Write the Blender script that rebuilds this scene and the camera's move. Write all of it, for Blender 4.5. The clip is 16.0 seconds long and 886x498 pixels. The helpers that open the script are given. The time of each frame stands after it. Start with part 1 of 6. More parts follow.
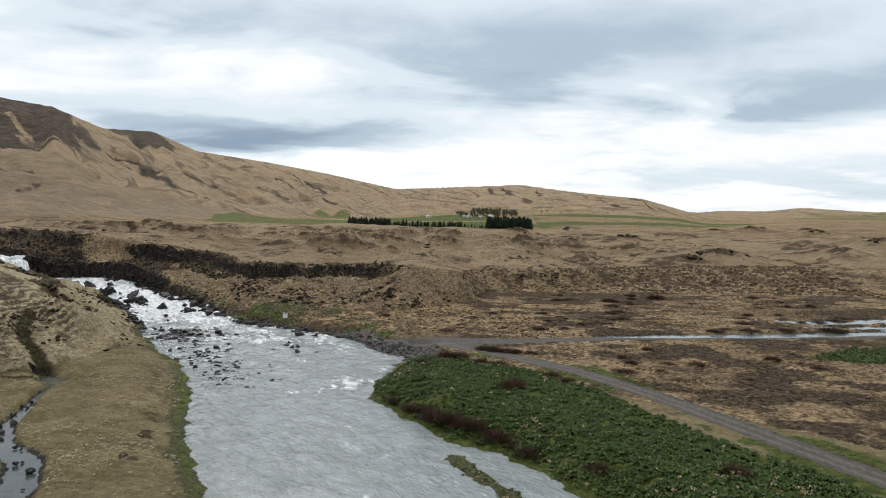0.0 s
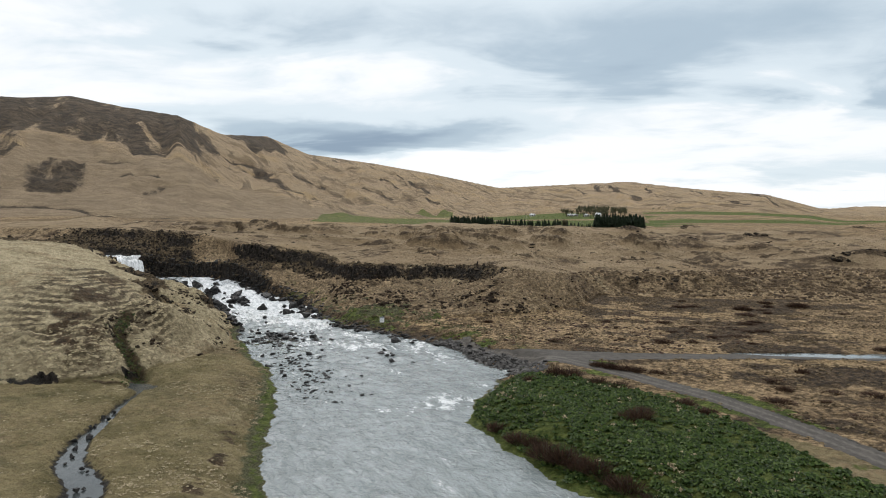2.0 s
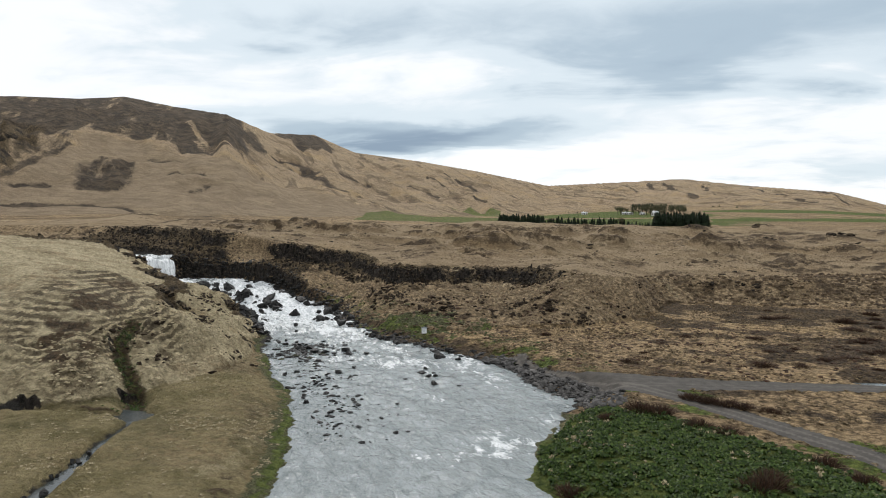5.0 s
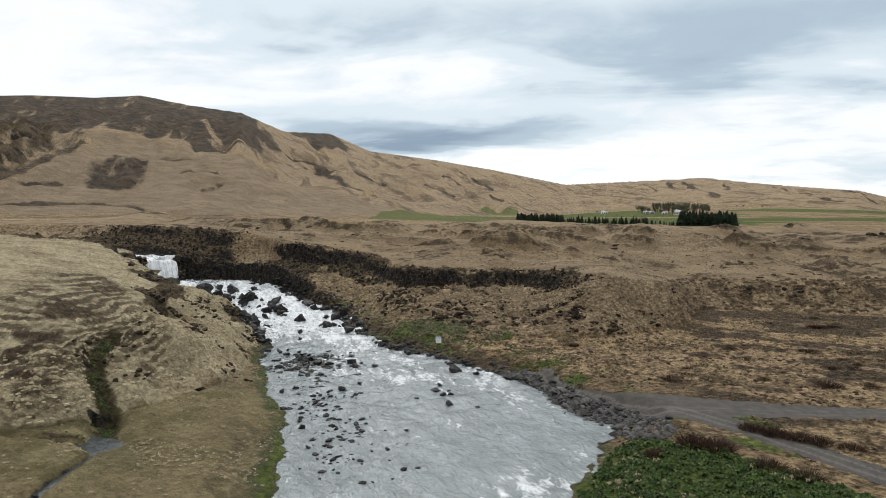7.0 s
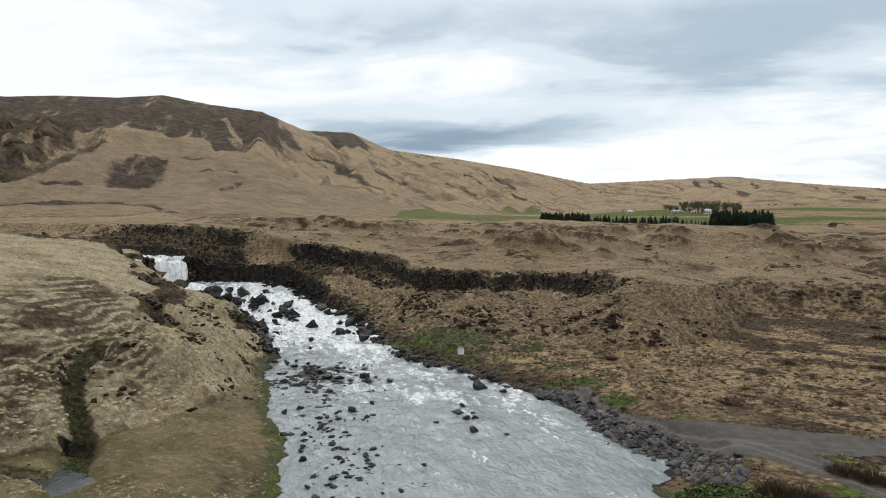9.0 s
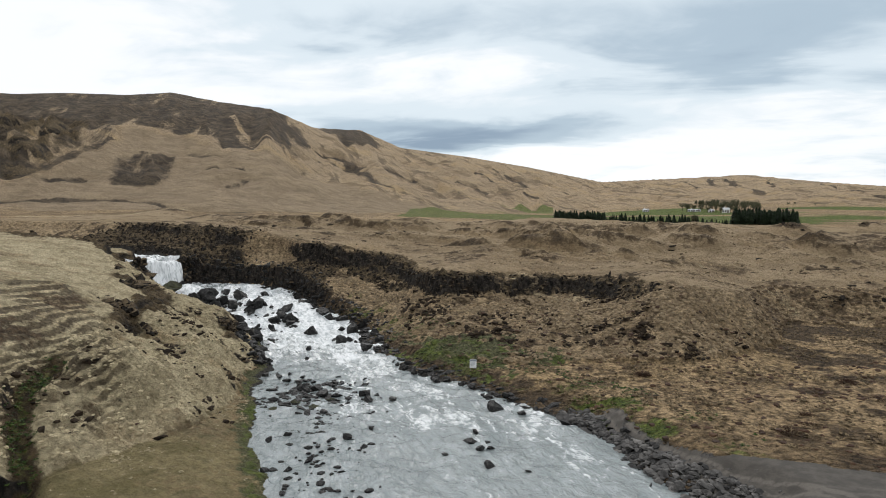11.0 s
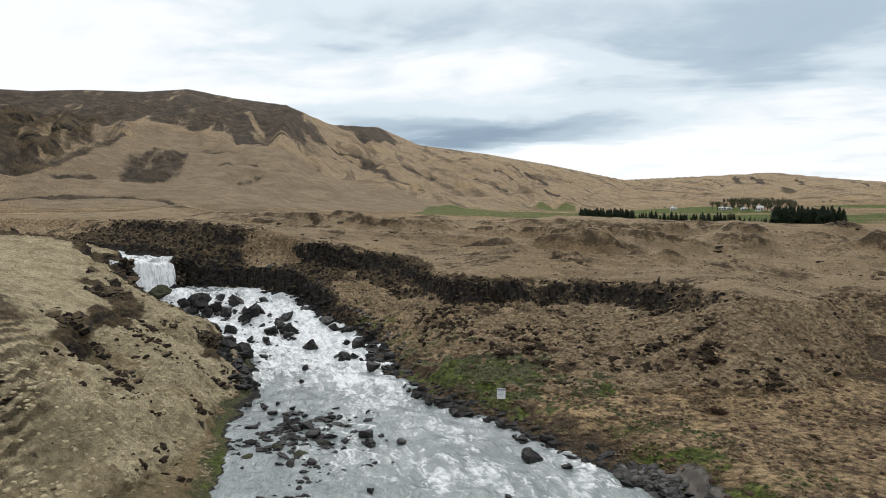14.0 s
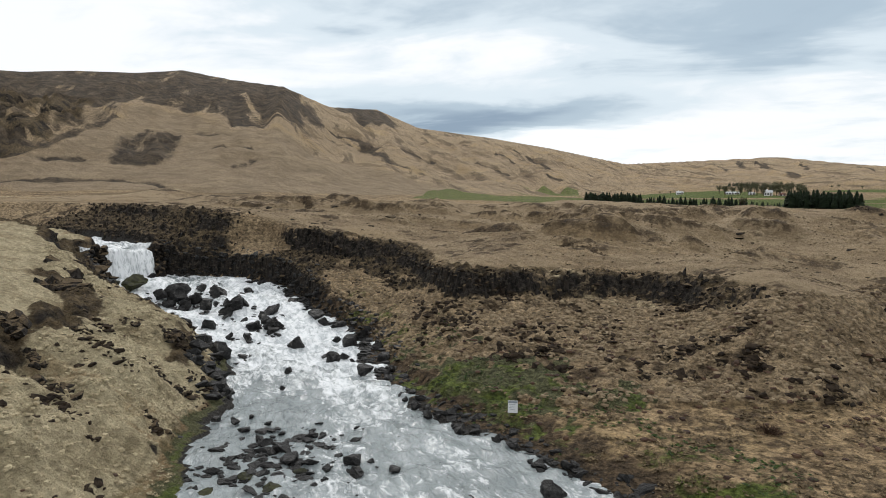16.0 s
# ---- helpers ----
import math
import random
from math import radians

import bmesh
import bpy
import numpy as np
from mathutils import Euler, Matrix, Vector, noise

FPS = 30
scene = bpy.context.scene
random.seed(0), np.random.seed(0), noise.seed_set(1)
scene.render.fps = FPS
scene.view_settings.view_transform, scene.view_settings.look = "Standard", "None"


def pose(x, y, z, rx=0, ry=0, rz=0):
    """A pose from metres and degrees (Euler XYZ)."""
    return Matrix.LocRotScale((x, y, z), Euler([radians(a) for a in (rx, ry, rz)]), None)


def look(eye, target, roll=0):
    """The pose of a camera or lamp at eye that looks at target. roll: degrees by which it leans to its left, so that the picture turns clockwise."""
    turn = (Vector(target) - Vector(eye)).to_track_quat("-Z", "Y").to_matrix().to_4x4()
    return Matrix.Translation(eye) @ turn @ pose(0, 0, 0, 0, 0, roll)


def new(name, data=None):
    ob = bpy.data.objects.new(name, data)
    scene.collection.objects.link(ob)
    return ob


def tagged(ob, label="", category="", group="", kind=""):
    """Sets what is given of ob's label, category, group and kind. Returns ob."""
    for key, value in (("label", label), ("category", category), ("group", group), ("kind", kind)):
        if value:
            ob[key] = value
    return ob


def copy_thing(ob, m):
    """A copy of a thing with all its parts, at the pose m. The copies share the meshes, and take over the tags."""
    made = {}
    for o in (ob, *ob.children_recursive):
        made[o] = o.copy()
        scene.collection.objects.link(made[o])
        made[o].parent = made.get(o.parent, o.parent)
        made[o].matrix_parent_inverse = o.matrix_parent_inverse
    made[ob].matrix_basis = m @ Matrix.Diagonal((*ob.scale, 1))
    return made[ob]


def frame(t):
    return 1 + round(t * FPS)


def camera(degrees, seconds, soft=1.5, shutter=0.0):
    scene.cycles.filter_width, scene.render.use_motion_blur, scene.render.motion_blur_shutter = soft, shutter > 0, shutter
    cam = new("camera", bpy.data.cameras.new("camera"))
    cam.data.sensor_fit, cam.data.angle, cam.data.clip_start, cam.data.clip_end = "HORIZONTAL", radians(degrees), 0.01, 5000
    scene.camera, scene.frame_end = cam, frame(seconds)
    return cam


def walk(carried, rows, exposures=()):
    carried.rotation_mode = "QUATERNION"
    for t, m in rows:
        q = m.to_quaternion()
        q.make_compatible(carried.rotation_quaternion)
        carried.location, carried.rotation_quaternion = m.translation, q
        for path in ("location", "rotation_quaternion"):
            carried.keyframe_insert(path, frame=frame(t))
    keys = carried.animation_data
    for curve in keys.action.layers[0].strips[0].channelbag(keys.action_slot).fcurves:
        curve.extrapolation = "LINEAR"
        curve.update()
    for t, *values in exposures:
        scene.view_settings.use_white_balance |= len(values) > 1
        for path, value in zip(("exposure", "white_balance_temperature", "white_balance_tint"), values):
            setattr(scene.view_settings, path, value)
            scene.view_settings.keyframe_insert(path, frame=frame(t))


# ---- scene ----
cam = camera(70.7, 16.0, soft=1.0)
METRES, EYE, TILT, LEAN, TURN = 85.61, 22.0, 1.43, 0.0, 0.0
ROWS = [
    (0.0, 0.0, 0.0, 0.0, 0.02, -2.89, -0.4),
    (0.5, -0.0013, 0.0332, -0.0001, 1.83, -2.91, -0.31),
    (1.0, -0.0028, 0.0654, -0.001, 4.17, -2.94, -0.2),
    (1.5, -0.0055, 0.0977, -0.0016, 6.66, -2.96, -0.11),
    (2.0, -0.0096, 0.1295, -0.0025, 9.42, -2.99, 0.04),
    (2.5, -0.0151, 0.1605, -0.0031, 9.9, -3.01, 0.03),
    (3.0, -0.0215, 0.1915, -0.0039, 10.81, -3.04, 0.04),
    (3.5, -0.0283, 0.2232, -0.0046, 12.32, -3.06, 0.09),
    (6.0, -0.0654, 0.3802, -0.0089, 14.05, -3.11, 0.02),
    (6.5, -0.0727, 0.4095, -0.0093, 14.49, -3.13, 0.01),
    (7.0, -0.0806, 0.4377, -0.0098, 15.16, -3.15, -0.0),
    (7.5, -0.0888, 0.4664, -0.0104, 16.08, -3.16, 0.01),
    (8.0, -0.0977, 0.4945, -0.0114, 16.55, -3.16, 0.02),
    (8.5, -0.1061, 0.5216, -0.0117, 16.85, -3.19, 0.01),
    (9.0, -0.1144, 0.5495, -0.0119, 17.1, -3.2, 0.01),
    (11.5, -0.1591, 0.6937, -0.0158, 18.36, -3.34, -0.07),
    (12.0, -0.1687, 0.7232, -0.0168, 18.73, -3.35, -0.05),
    (12.5, -0.1794, 0.7539, -0.017, 19.21, -3.36, -0.05),
    (13.0, -0.1909, 0.7844, -0.0183, 19.67, -3.39, -0.06),
    (13.5, -0.2022, 0.8144, -0.0191, 19.71, -3.42, -0.11),
    (14.0, -0.2133, 0.8441, -0.02, 19.72, -3.45, -0.14),
    (14.5, -0.2245, 0.8735, -0.021, 19.72, -3.47, -0.17),
    (15.0, -0.2355, 0.903, -0.0219, 19.73, -3.49, -0.18),
    (15.5, -0.2464, 0.9325, -0.0227, 19.73, -3.74, -0.21),
    (16.0, -0.2577, 0.9617, -0.0238, 19.72, -4.85, -0.23),
]
walk(cam, [(t, pose(0, 0, EYE, TILT, LEAN, TURN) @ pose(METRES * x, METRES * y, METRES * z, 90 + pitch, roll, yaw)) for t, x, y, z, yaw, pitch, roll in ROWS])

# ---- sky and sun ----
def sky_world():
    w = bpy.data.worlds.new("overcast_sky")
    w.use_nodes = True
    nt = w.node_tree
    nt.nodes.clear()
    N, L = nt.nodes.new, nt.links.new

    def m(op, a, b=None, clamp=False):
        n = N("ShaderNodeMath")
        n.operation, n.use_clamp = op, clamp
        for i, v in enumerate((a, b)):
            if v is None:
                continue
            if isinstance(v, (int, float)):
                n.inputs[i].default_value = v
            else:
                L(v, n.inputs[i])
        return n.outputs[0]

    tc = N("ShaderNodeTexCoord")
    sep = N("ShaderNodeSeparateXYZ")
    L(tc.outputs["Generated"], sep.inputs[0])
    x, y, z = sep.outputs
    az = m("MULTIPLY", m("ARCTAN2", x, y), 57.2958)
    el = m("MULTIPLY", m("ARCSINE", z), 57.2958)
    # cloud layer seen from below: flat sheet coordinates
    zz = m("ADD", m("MAXIMUM", z, 0.0), 0.13)
    comb = N("ShaderNodeCombineXYZ")
    L(m("DIVIDE", x, zz), comb.inputs[0])
    L(m("DIVIDE", y, zz), comb.inputs[1])

    def noise_tex(scale, detail, stretch=(1, 1, 1), rough=0.55, warp=0.0, shift=0.0):
        mp = N("ShaderNodeMapping")
        mp.inputs["Scale"].default_value = stretch
        mp.inputs["Location"].default_value = (shift, shift * 0.7, 0)
        mp.inputs["Rotation"].default_value = (0, 0, radians(-12))
        L(comb.outputs[0], mp.inputs[0])
        n = N("ShaderNodeTexNoise")
        n.inputs["Scale"].default_value, n.inputs["Detail"].default_value = scale, detail
        n.inputs["Roughness"].default_value, n.inputs["Distortion"].default_value = rough, warp
        L(mp.outputs[0], n.inputs["Vector"])
        return n.outputs[0]

    big = noise_tex(0.55, 4, (0.8, 1.0, 1), 0.5, 0.4, 3.1)
    mid = noise_tex(1.7, 5, (0.6, 1.0, 1), 0.55, 0.6, 7.7)
    # wisps bend the outlines of the banks of cloud
    wa = m("MULTIPLY", m("SUBTRACT", mid, 0.5), 26)
    we = m("MULTIPLY", m("SUBTRACT", big, 0.5), 9)
    wm = m("MULTIPLY", m("SUBTRACT", mid, 0.5), 5)
    azw = m("ADD", az, wa)
    elw = m("ADD", m("ADD", el, we), wm)

    def bank(a0, e0, sa, se, lean=0.0):
        da = m("SUBTRACT", azw, a0)
        de = m("SUBTRACT", m("SUBTRACT", elw, e0), m("MULTIPLY", da, lean))
        q = m("ADD", m("POWER", m("ABSOLUTE", m("DIVIDE", da, sa)), 2), m("POWER", m("ABSOLUTE", m("DIVIDE", de, se)), 2))
        return m("EXPONENT", m("MULTIPLY", q, -1))

    grey = m("MULTIPLY", bank(-17, 9.5, 13, 1.4, -0.03), 0.8)
    for k, b in ((0.50, (12, 15.5, 24, 4.0, 0.05)), (0.30, (-22, 18, 22, 3.0, 0.0)), (0.42, (32, 11.5, 16, 2.2, 0.12)),
                 (0.22, (30, 4.5, 22, 1.3, 0.0)), (0.14, (-2, 22, 60, 3.5, 0.0))):
        grey = m("ADD", grey, m("MULTIPLY", bank(*b), k))
    grey = m("ADD", grey, m("MULTIPLY", m("SUBTRACT", mid, 0.5), 0.55))
    grey = m("ADD", grey, m("MULTIPLY", m("SUBTRACT", big, 0.5), 0.45))
    small = noise_tex(4.2, 7, (0.75, 1.0, 1), 0.6, 0.5, 1.3)
    grey = m("ADD", grey, m("MULTIPLY", m("SUBTRACT", small, 0.5), 0.24))
    ramp = N("ShaderNodeValToRGB")
    ramp.color_ramp.interpolation = "EASE"
    e = ramp.color_ramp.elements
    e[0].position, e[0].color = 0.0, (1.02, 1.04, 1.06, 1)
    e[1].position, e[1].color = 0.95, (0.25, 0.34, 0.45, 1)
    for p, c in ((0.22, (0.755, 0.85, 0.915, 1)), (0.5, (0.46, 0.57, 0.665, 1))):
        k = e.new(p)
        k.color = c
    L(grey, ramp.inputs[0])
    sky = N("ShaderNodeTexSky")
    sky.sky_type, sky.sun_disc = "NISHITA", False
    sky.sun_elevation, sky.sun_rotation = radians(SUN_EL), radians(SUN_AZ)
    thin = N("ShaderNodeMix")
    thin.data_type = "RGBA"
    thin.inputs["Factor"].default_value = 0.93
    lum = N("ShaderNodeVectorMath")
    lum.operation = "SCALE"
    lum.inputs["Scale"].default_value = 0.1
    L(sky.outputs[0], lum.inputs[0])
    L(lum.outputs[0], thin.inputs["A"])
    L(ramp.outputs[0], thin.inputs["B"])
    bg = N("ShaderNodeBackground")
    bg.inputs["Strength"].default_value = 1.0
    L(thin.outputs["Result"], bg.inputs[0])
    out = N("ShaderNodeOutputWorld")
    L(bg.outputs[0], out.inputs[0])
    scene.world = w


SUN_EL, SUN_AZ = 42, -22
sky_world()
sun = new("sun", bpy.data.lights.new("sun", "SUN"))
sun.data.energy, sun.data.angle, sun.data.color = 1.2, radians(14), (1.0, 0.96, 0.92)
sun.matrix_world = pose(0, 0, 300, 90 - SUN_EL, 0, 0)
sun.matrix_world = look((300 * math.sin(radians(SUN_AZ)), 300 * math.cos(radians(SUN_AZ)), 300 * math.tan(radians(SUN_EL))), (0, 0, 0))

# ---- the lie of the land ----
def hash2(ix, iy, seed):
    h = (ix.astype(np.int64) * 374761393 + iy.astype(np.int64) * 668265263 + seed * 974634777) & 0xFFFFFFFF
    h = ((h ^ (h >> 13)) * 1274126177) & 0xFFFFFFFF
    return ((h ^ (h >> 16)) & 0xFFFFFF) / float(0xFFFFFF)


def vnoise(x, y, seed=0):
    """Smooth value noise, 0 to 1, one cell to the unit."""
    ix, iy = np.floor(x), np.floor(y)
    fx, fy = x - ix, y - iy
    fx, fy = fx * fx * fx * (fx * (fx * 6 - 15) + 10), fy * fy * fy * (fy * (fy * 6 - 15) + 10)
    a, b = hash2(ix, iy, seed), hash2(ix + 1, iy, seed)
    c, d = hash2(ix, iy + 1, seed), hash2(ix + 1, iy + 1, seed)
    return (a + (b - a) * fx) * (1 - fy) + (c + (d - c) * fx) * fy


def fbm(x, y, seed=0, octaves=4, gain=0.5):
    v, amp, tot = 0.0, 1.0, 0.0
    for k in range(octaves):
        c, s = math.cos(0.6 * k), math.sin(0.6 * k)
        v = v + amp * vnoise((c * x - s * y) * 2.03 ** k, (s * x + c * y) * 2.03 ** k, seed + 17 * k)
        tot, amp = tot + amp, amp * gain
    return v / tot


def smooth(a, b, v):
    t = np.clip((v - a) / (b - a), 0, 1)
    return t * t * (3 - 2 * t)


def to_line(x, y, pts):
    """Distance to a polyline, and its height there (third number of each corner)."""
    if len(pts[0]) == 2:
        best = np.full(x.shape, 1e18)
        for p, q in zip(pts, pts[1:]):
            dx, dy = q[0] - p[0], q[1] - p[1]
            ax, ay = x - p[0], y - p[1]
            t = np.clip((ax * dx + ay * dy) / (dx * dx + dy * dy), 0, 1)
            ax, ay = ax - t * dx, ay - t * dy
            best = np.minimum(best, ax * ax + ay * ay)
        return np.sqrt(best), None
    best, zz, ww = np.full(x.shape, 1e9), np.zeros(x.shape), np.zeros(x.shape)
    for p, q in zip(pts, pts[1:]):
        dx, dy = q[0] - p[0], q[1] - p[1]
        t = np.clip(((x - p[0]) * dx + (y - p[1]) * dy) / (dx * dx + dy * dy), 0, 1)
        d = np.hypot(x - p[0] - t * dx, y - p[1] - t * dy)
        best = np.minimum(best, d)
        if len(p) > 2:
            w = d + 0.3
            w = w * w
            w = 1 / (w * w)
            zz, ww = zz + w * (p[2] + t * (q[2] - p[2])), ww + w
    return best, zz / np.maximum(ww, 1e-30)


def inside(x, y, pts):
    c = np.zeros(x.shape, bool)
    for p, q in zip(pts, pts[1:] + pts[:1]):
        if p[1] != q[1]:
            c ^= ((p[1] > y) != (q[1] > y)) & (x < (q[0] - p[0]) * (y - p[1]) / (q[1] - p[1]) + p[0])
    return c


# banks of the river, from the open water up to the fall and beyond
BANK_L = [(-6, -300), (-6, 0), (-13, 35), (-19.6, 52), (-25.3, 62), (-32, 77.5), (-36, 88), (-43, 101.5), (-51, 111), (-56, 118.5), (-63.5, 130.5),
          (-65.5, 136), (-76, 149.5), (-85.5, 154.5), (-98, 161.5), (-112, 166.5), (-121, 169.5), (-127, 174.5), (-145, 184), (-200, 186), (-420, 230)]
BANK_R = [(40, -300), (36, 0), (22, 35), (12, 52.7), (6.7, 62), (0.5, 67), (-3.5, 73.3), (-9.8, 82.6), (-10, 90), (-8, 100), (-6.4, 109.5), (-11.2, 113.5),
          (-15.8, 122.4), (-22.6, 128.4), (-36.5, 137.5), (-43.5, 141), (-52.5, 148.5), (-58.5, 155), (-65, 166), (-71, 171), (-83, 179.8), (-92.5, 187),
          (-107.5, 190), (-119, 188), (-126, 185.5), (-145, 192), (-200, 200), (-420, 246)]
RIVER = BANK_L + BANK_R[::-1]
# dark rock breaking through the turf of the left side: line and half width
LEFT_CRAGS = [([(-133, 166), (-126, 170), (-116, 162), (-107, 157)], 3.2), ([(-99, 141), (-93, 141), (-86, 136), (-78, 126)], 1.9), ([(-78, 122), (-75, 119.5)], 2.0),
              ([(-88, 150), (-78, 144), (-72, 136)], 1.8), ([(-100, 157), (-92, 153)], 1.6)]
# columnar cliffs on the right of the pool
RIGHT_CRAGS = [([(-102.5, 190.5), (-101, 193.5), (-94, 199.5), (-88, 203), (-84.5, 197), (-83.5, 184), (-90, 186), (-99, 189.5)], 0.95),
               ([(-85, 197.5), (-80.5, 199.5), (-71, 205), (-65.6, 190.6), (-72.3, 188), (-80, 191.5)], 0.85), ([(-72, 191), (-60.4, 183.4), (-58.6, 179.2), (-68.4, 182.4)], 0.85)]
# brink of the high ground right and left of the river, with its height
BRINK_R = [(-420, 262, 26), (-240, 226, 23.5), (-177, 216, 22.5), (-140, 206, 22), (-114, 203.5, 20.5), (-98, 203, 18.2), (-84, 201.5, 16.8), (-71, 203, 14.6), (-62, 190, 13.6),
           (-51, 174, 13.2), (-41, 181, 13), (-28, 187, 13), (-17, 180, 13), (-9, 166, 12.8), (1, 173, 11.6), (6, 196, 10), (12, 211, 9.6), (47, 213, 9.8),
           (56, 232, 9.2), (94, 236, 10), (143, 238, 10), (200, 216, 10), (340, 170, 11), (900, 60, 12)]
BRINK_L = [(-420, 205, 24), (-240, 180, 22), (-160, 170, 19.5), (-130, 164, 18.2), (-119, 156, 17), (-103, 146, 14), (-88, 134, 12), (-77, 122, 11), (-71, 108, 9.6),
           (-70, 98, 8.2), (-77, 92, 7.6), (-100, 88, 8), (-160, 60, 9), (-300, -60, 10), (-500, -300, 12)]
VALLEY = [p[:2] for p in BRINK_L] + [(-500, -1200), (1500, -1200), (1500, 60)] + [p[:2] for p in BRINK_R[::-1]]
# foot of the slopes; between the two lines lies the valley floor
FOOT_L = [(-420, 231, 16), (-200, 187, 14.8), (-145, 185, 14.6), (-128, 175.5, 14.4), (-122, 170, 8.2), (-112, 164.8, 6.8), (-99, 160, 4.8), (-86.5, 153.8, 3.4), (-77, 150, 2.6),
          (-67, 137, 2), (-65, 130, 1.9), (-59, 119, 1.8), (-56, 108, 2), (-58, 98, 2), (-63, 87, 1.8), (-90, 74, 2), (-130, 40, 2), (-400, -300, 2)]
FOOT_R = [(-420, 245, 16), (-200, 199, 14.8), (-145, 191.5, 14.6), (-127, 186, 14.4), (-119, 188.5, 8), (-107.5, 190.5, 7.6), (-92.5, 187.7, 6.4), (-82.5, 180.6, 4.8),
          (-70, 172, 3.4), (-63.5, 167, 2.8), (-56, 157, 2.6), (-44, 145, 2.8), (-30, 143, 3.2), (-16, 147, 3.8), (-4, 150, 4.2), (8, 170, 4), (14, 197, 4),
          (50, 198, 3.8), (90, 196, 3.6), (126, 188, 3.6), (200, 160, 3.4), (340, 110, 3.2), (900, 0, 3)]
FLOOR = [p[:2] for p in FOOT_L] + [(-400, -1200), (1500, -1200), (1500, 0)] + [p[:2] for p in FOOT_R[::-1]]
# low weedy bar in the water off the meadow
ISLET = [(1.2, 61.8), (3.6, 56.8), (6.4, 52), (8, 49)]
# small stream on the low left shore, and the gully that feeds it
STREAM = [(-30, 38), (-34.5, 50), (-38, 56.5), (-43.5, 61), (-46.5, 66), (-48.5, 72), (-51, 78), (-53, 85.5), (-60, 86), (-70, 84), (-90, 80)]
GULLY = [(-53.5, 86), (-57.5, 90.5), (-60.3, 94), (-64, 96), (-67, 99), (-69, 104)]
TRACK = [(60, 14), (48, 33), (37.5, 50.5), (34, 59), (28.3, 73), (24, 82), (19.5, 90), (14, 96.5), (7, 104.5), (1, 110), (-6, 113.5), (-11, 118.3), (-14.2, 123.5), (-16.2, 128)]
# rocky humps on the high ground: middle, height, half widths
HUMPS = [(108, 247, 4.0, 17, 6), (67, 331, 2.6, 9, 7), (176, 356, 3.2, 12, 8), (190, 317, 3.0, 9, 7), (159, 249, 2.6, 9, 6), (193, 276, 3.0, 12, 8), (37, 316, 2.2, 9, 6), (161, 258, 3.0, 12, 7), (75, 350, 2.2, 9, 7), (89, 305, 2.6, 10, 7), (150, 345, 2.4, 12, 8), (194, 332, 3.0, 12, 8), (34, 262, 2.2, 14, 7),
         (-20, 300, 1.8, 14, 8), (-60, 285, 1.8, 12, 8), (8, 330, 1.6, 12, 6), (-120, 262, 3.0, 14, 8), (-165, 262, 3.5, 18, 9), (-215, 285, 3.2, 16, 10), (60, 285, 2.0, 9, 6)]
# shallow ponds on the flats right of the track
POND_A = [(29, 118.8), (45, 119.6), (70, 121.9), (95, 126), (150, 130)]
POND_B = [(66, 145.5), (71.3, 141.5), (79.4, 138), (91, 138.5), (103, 141), (150, 139)]
POND_C = [(76, 132.5), (84, 131), (92, 131.5), (150, 134)]
SPUR = [(190, 128), (120, 122), (70, 119.5), (40, 117.5), (22, 114.5), (10, 112), (0, 111)]

# ring of hills: azimuth, height angle and range of the crest, range and height of the foot
HILLS = np.array([(-180, 1.5, 1900, 900, 20), (-100, 6, 900, 340, 24), (-70, 8.6, 850, 330, 30), (-51.8, 9.54, 850, 340, 31), (-48.5, 10.0, 850, 345, 31), (-44.3, 10.29, 850, 345, 31),
                  (-41, 10.79, 850, 345, 31), (-37.5, 10.35, 800, 350, 31), (-33.1, 10.0, 740, 355, 30.5), (-29.5, 8.6, 800, 365, 30), (-25.5, 8.56, 940, 385, 30),
                  (-21.9, 7.09, 930, 410, 31), (-15.8, 6.35, 1000, 450, 32)])
HILLS2 = np.array([(-10.6, 5.49, 1060, 540, 34), (-4.1, 4.14, 1200, 720, 41), (1.7, 4.36, 1450, 830, 52), (7.5, 4.56, 1550, 860, 54), (12.5, 3.86, 1450, 860, 52),
                   (18.7, 3.19, 1250, 850, 47), (22.6, 1.9, 1500, 950, 46), (25, 2.1, 1900, 1300, 50), (28.3, 1.95, 1900, 1300, 50), (30.6, 2.28, 1900, 1200, 50),
                   (35.3, 1.85, 1900, 1200, 50), (60, 1.8, 1900, 1100, 45), (120, 1.5, 1900, 1000, 30), (180, 1.5, 1900, 900, 20)])
HILLS = np.vstack((HILLS, HILLS2))


# the pale grassy fan at the foot of the hill, the brown fell above it and bare crags
FAN = [(-330, 290), (-357, 318), (-368, 348), (-402, 416), (-449, 504), (-412, 521), (-325, 485), (-284, 484), (-255, 520), (-221, 504), (-174, 502), (-150, 440), (-150, 330), (-220, 250)]
FELL = [(-1300, 180), (-385, 290), (-366, 330), (-400, 400), (-455, 512), (-412, 528), (-325, 500), (-314, 545), (-352, 645), (-400, 695), (-430, 790), (-1300, 1300)]
FELL_CRAG = [(-560, 400), (-481, 400), (-381, 330), (-376, 350), (-399, 385), (-438, 445), (-493, 495), (-530, 480), (-640, 480)]
SCREE = [(-471, 420), (-455, 432), (-395, 376), (-381, 351), (-412, 372)]
FAN_PATCH = [(-382, 415), (-399, 458), (-374, 474), (-345, 452), (-333, 433), (-318, 400), (-305, 369), (-329, 360), (-350, 385)]
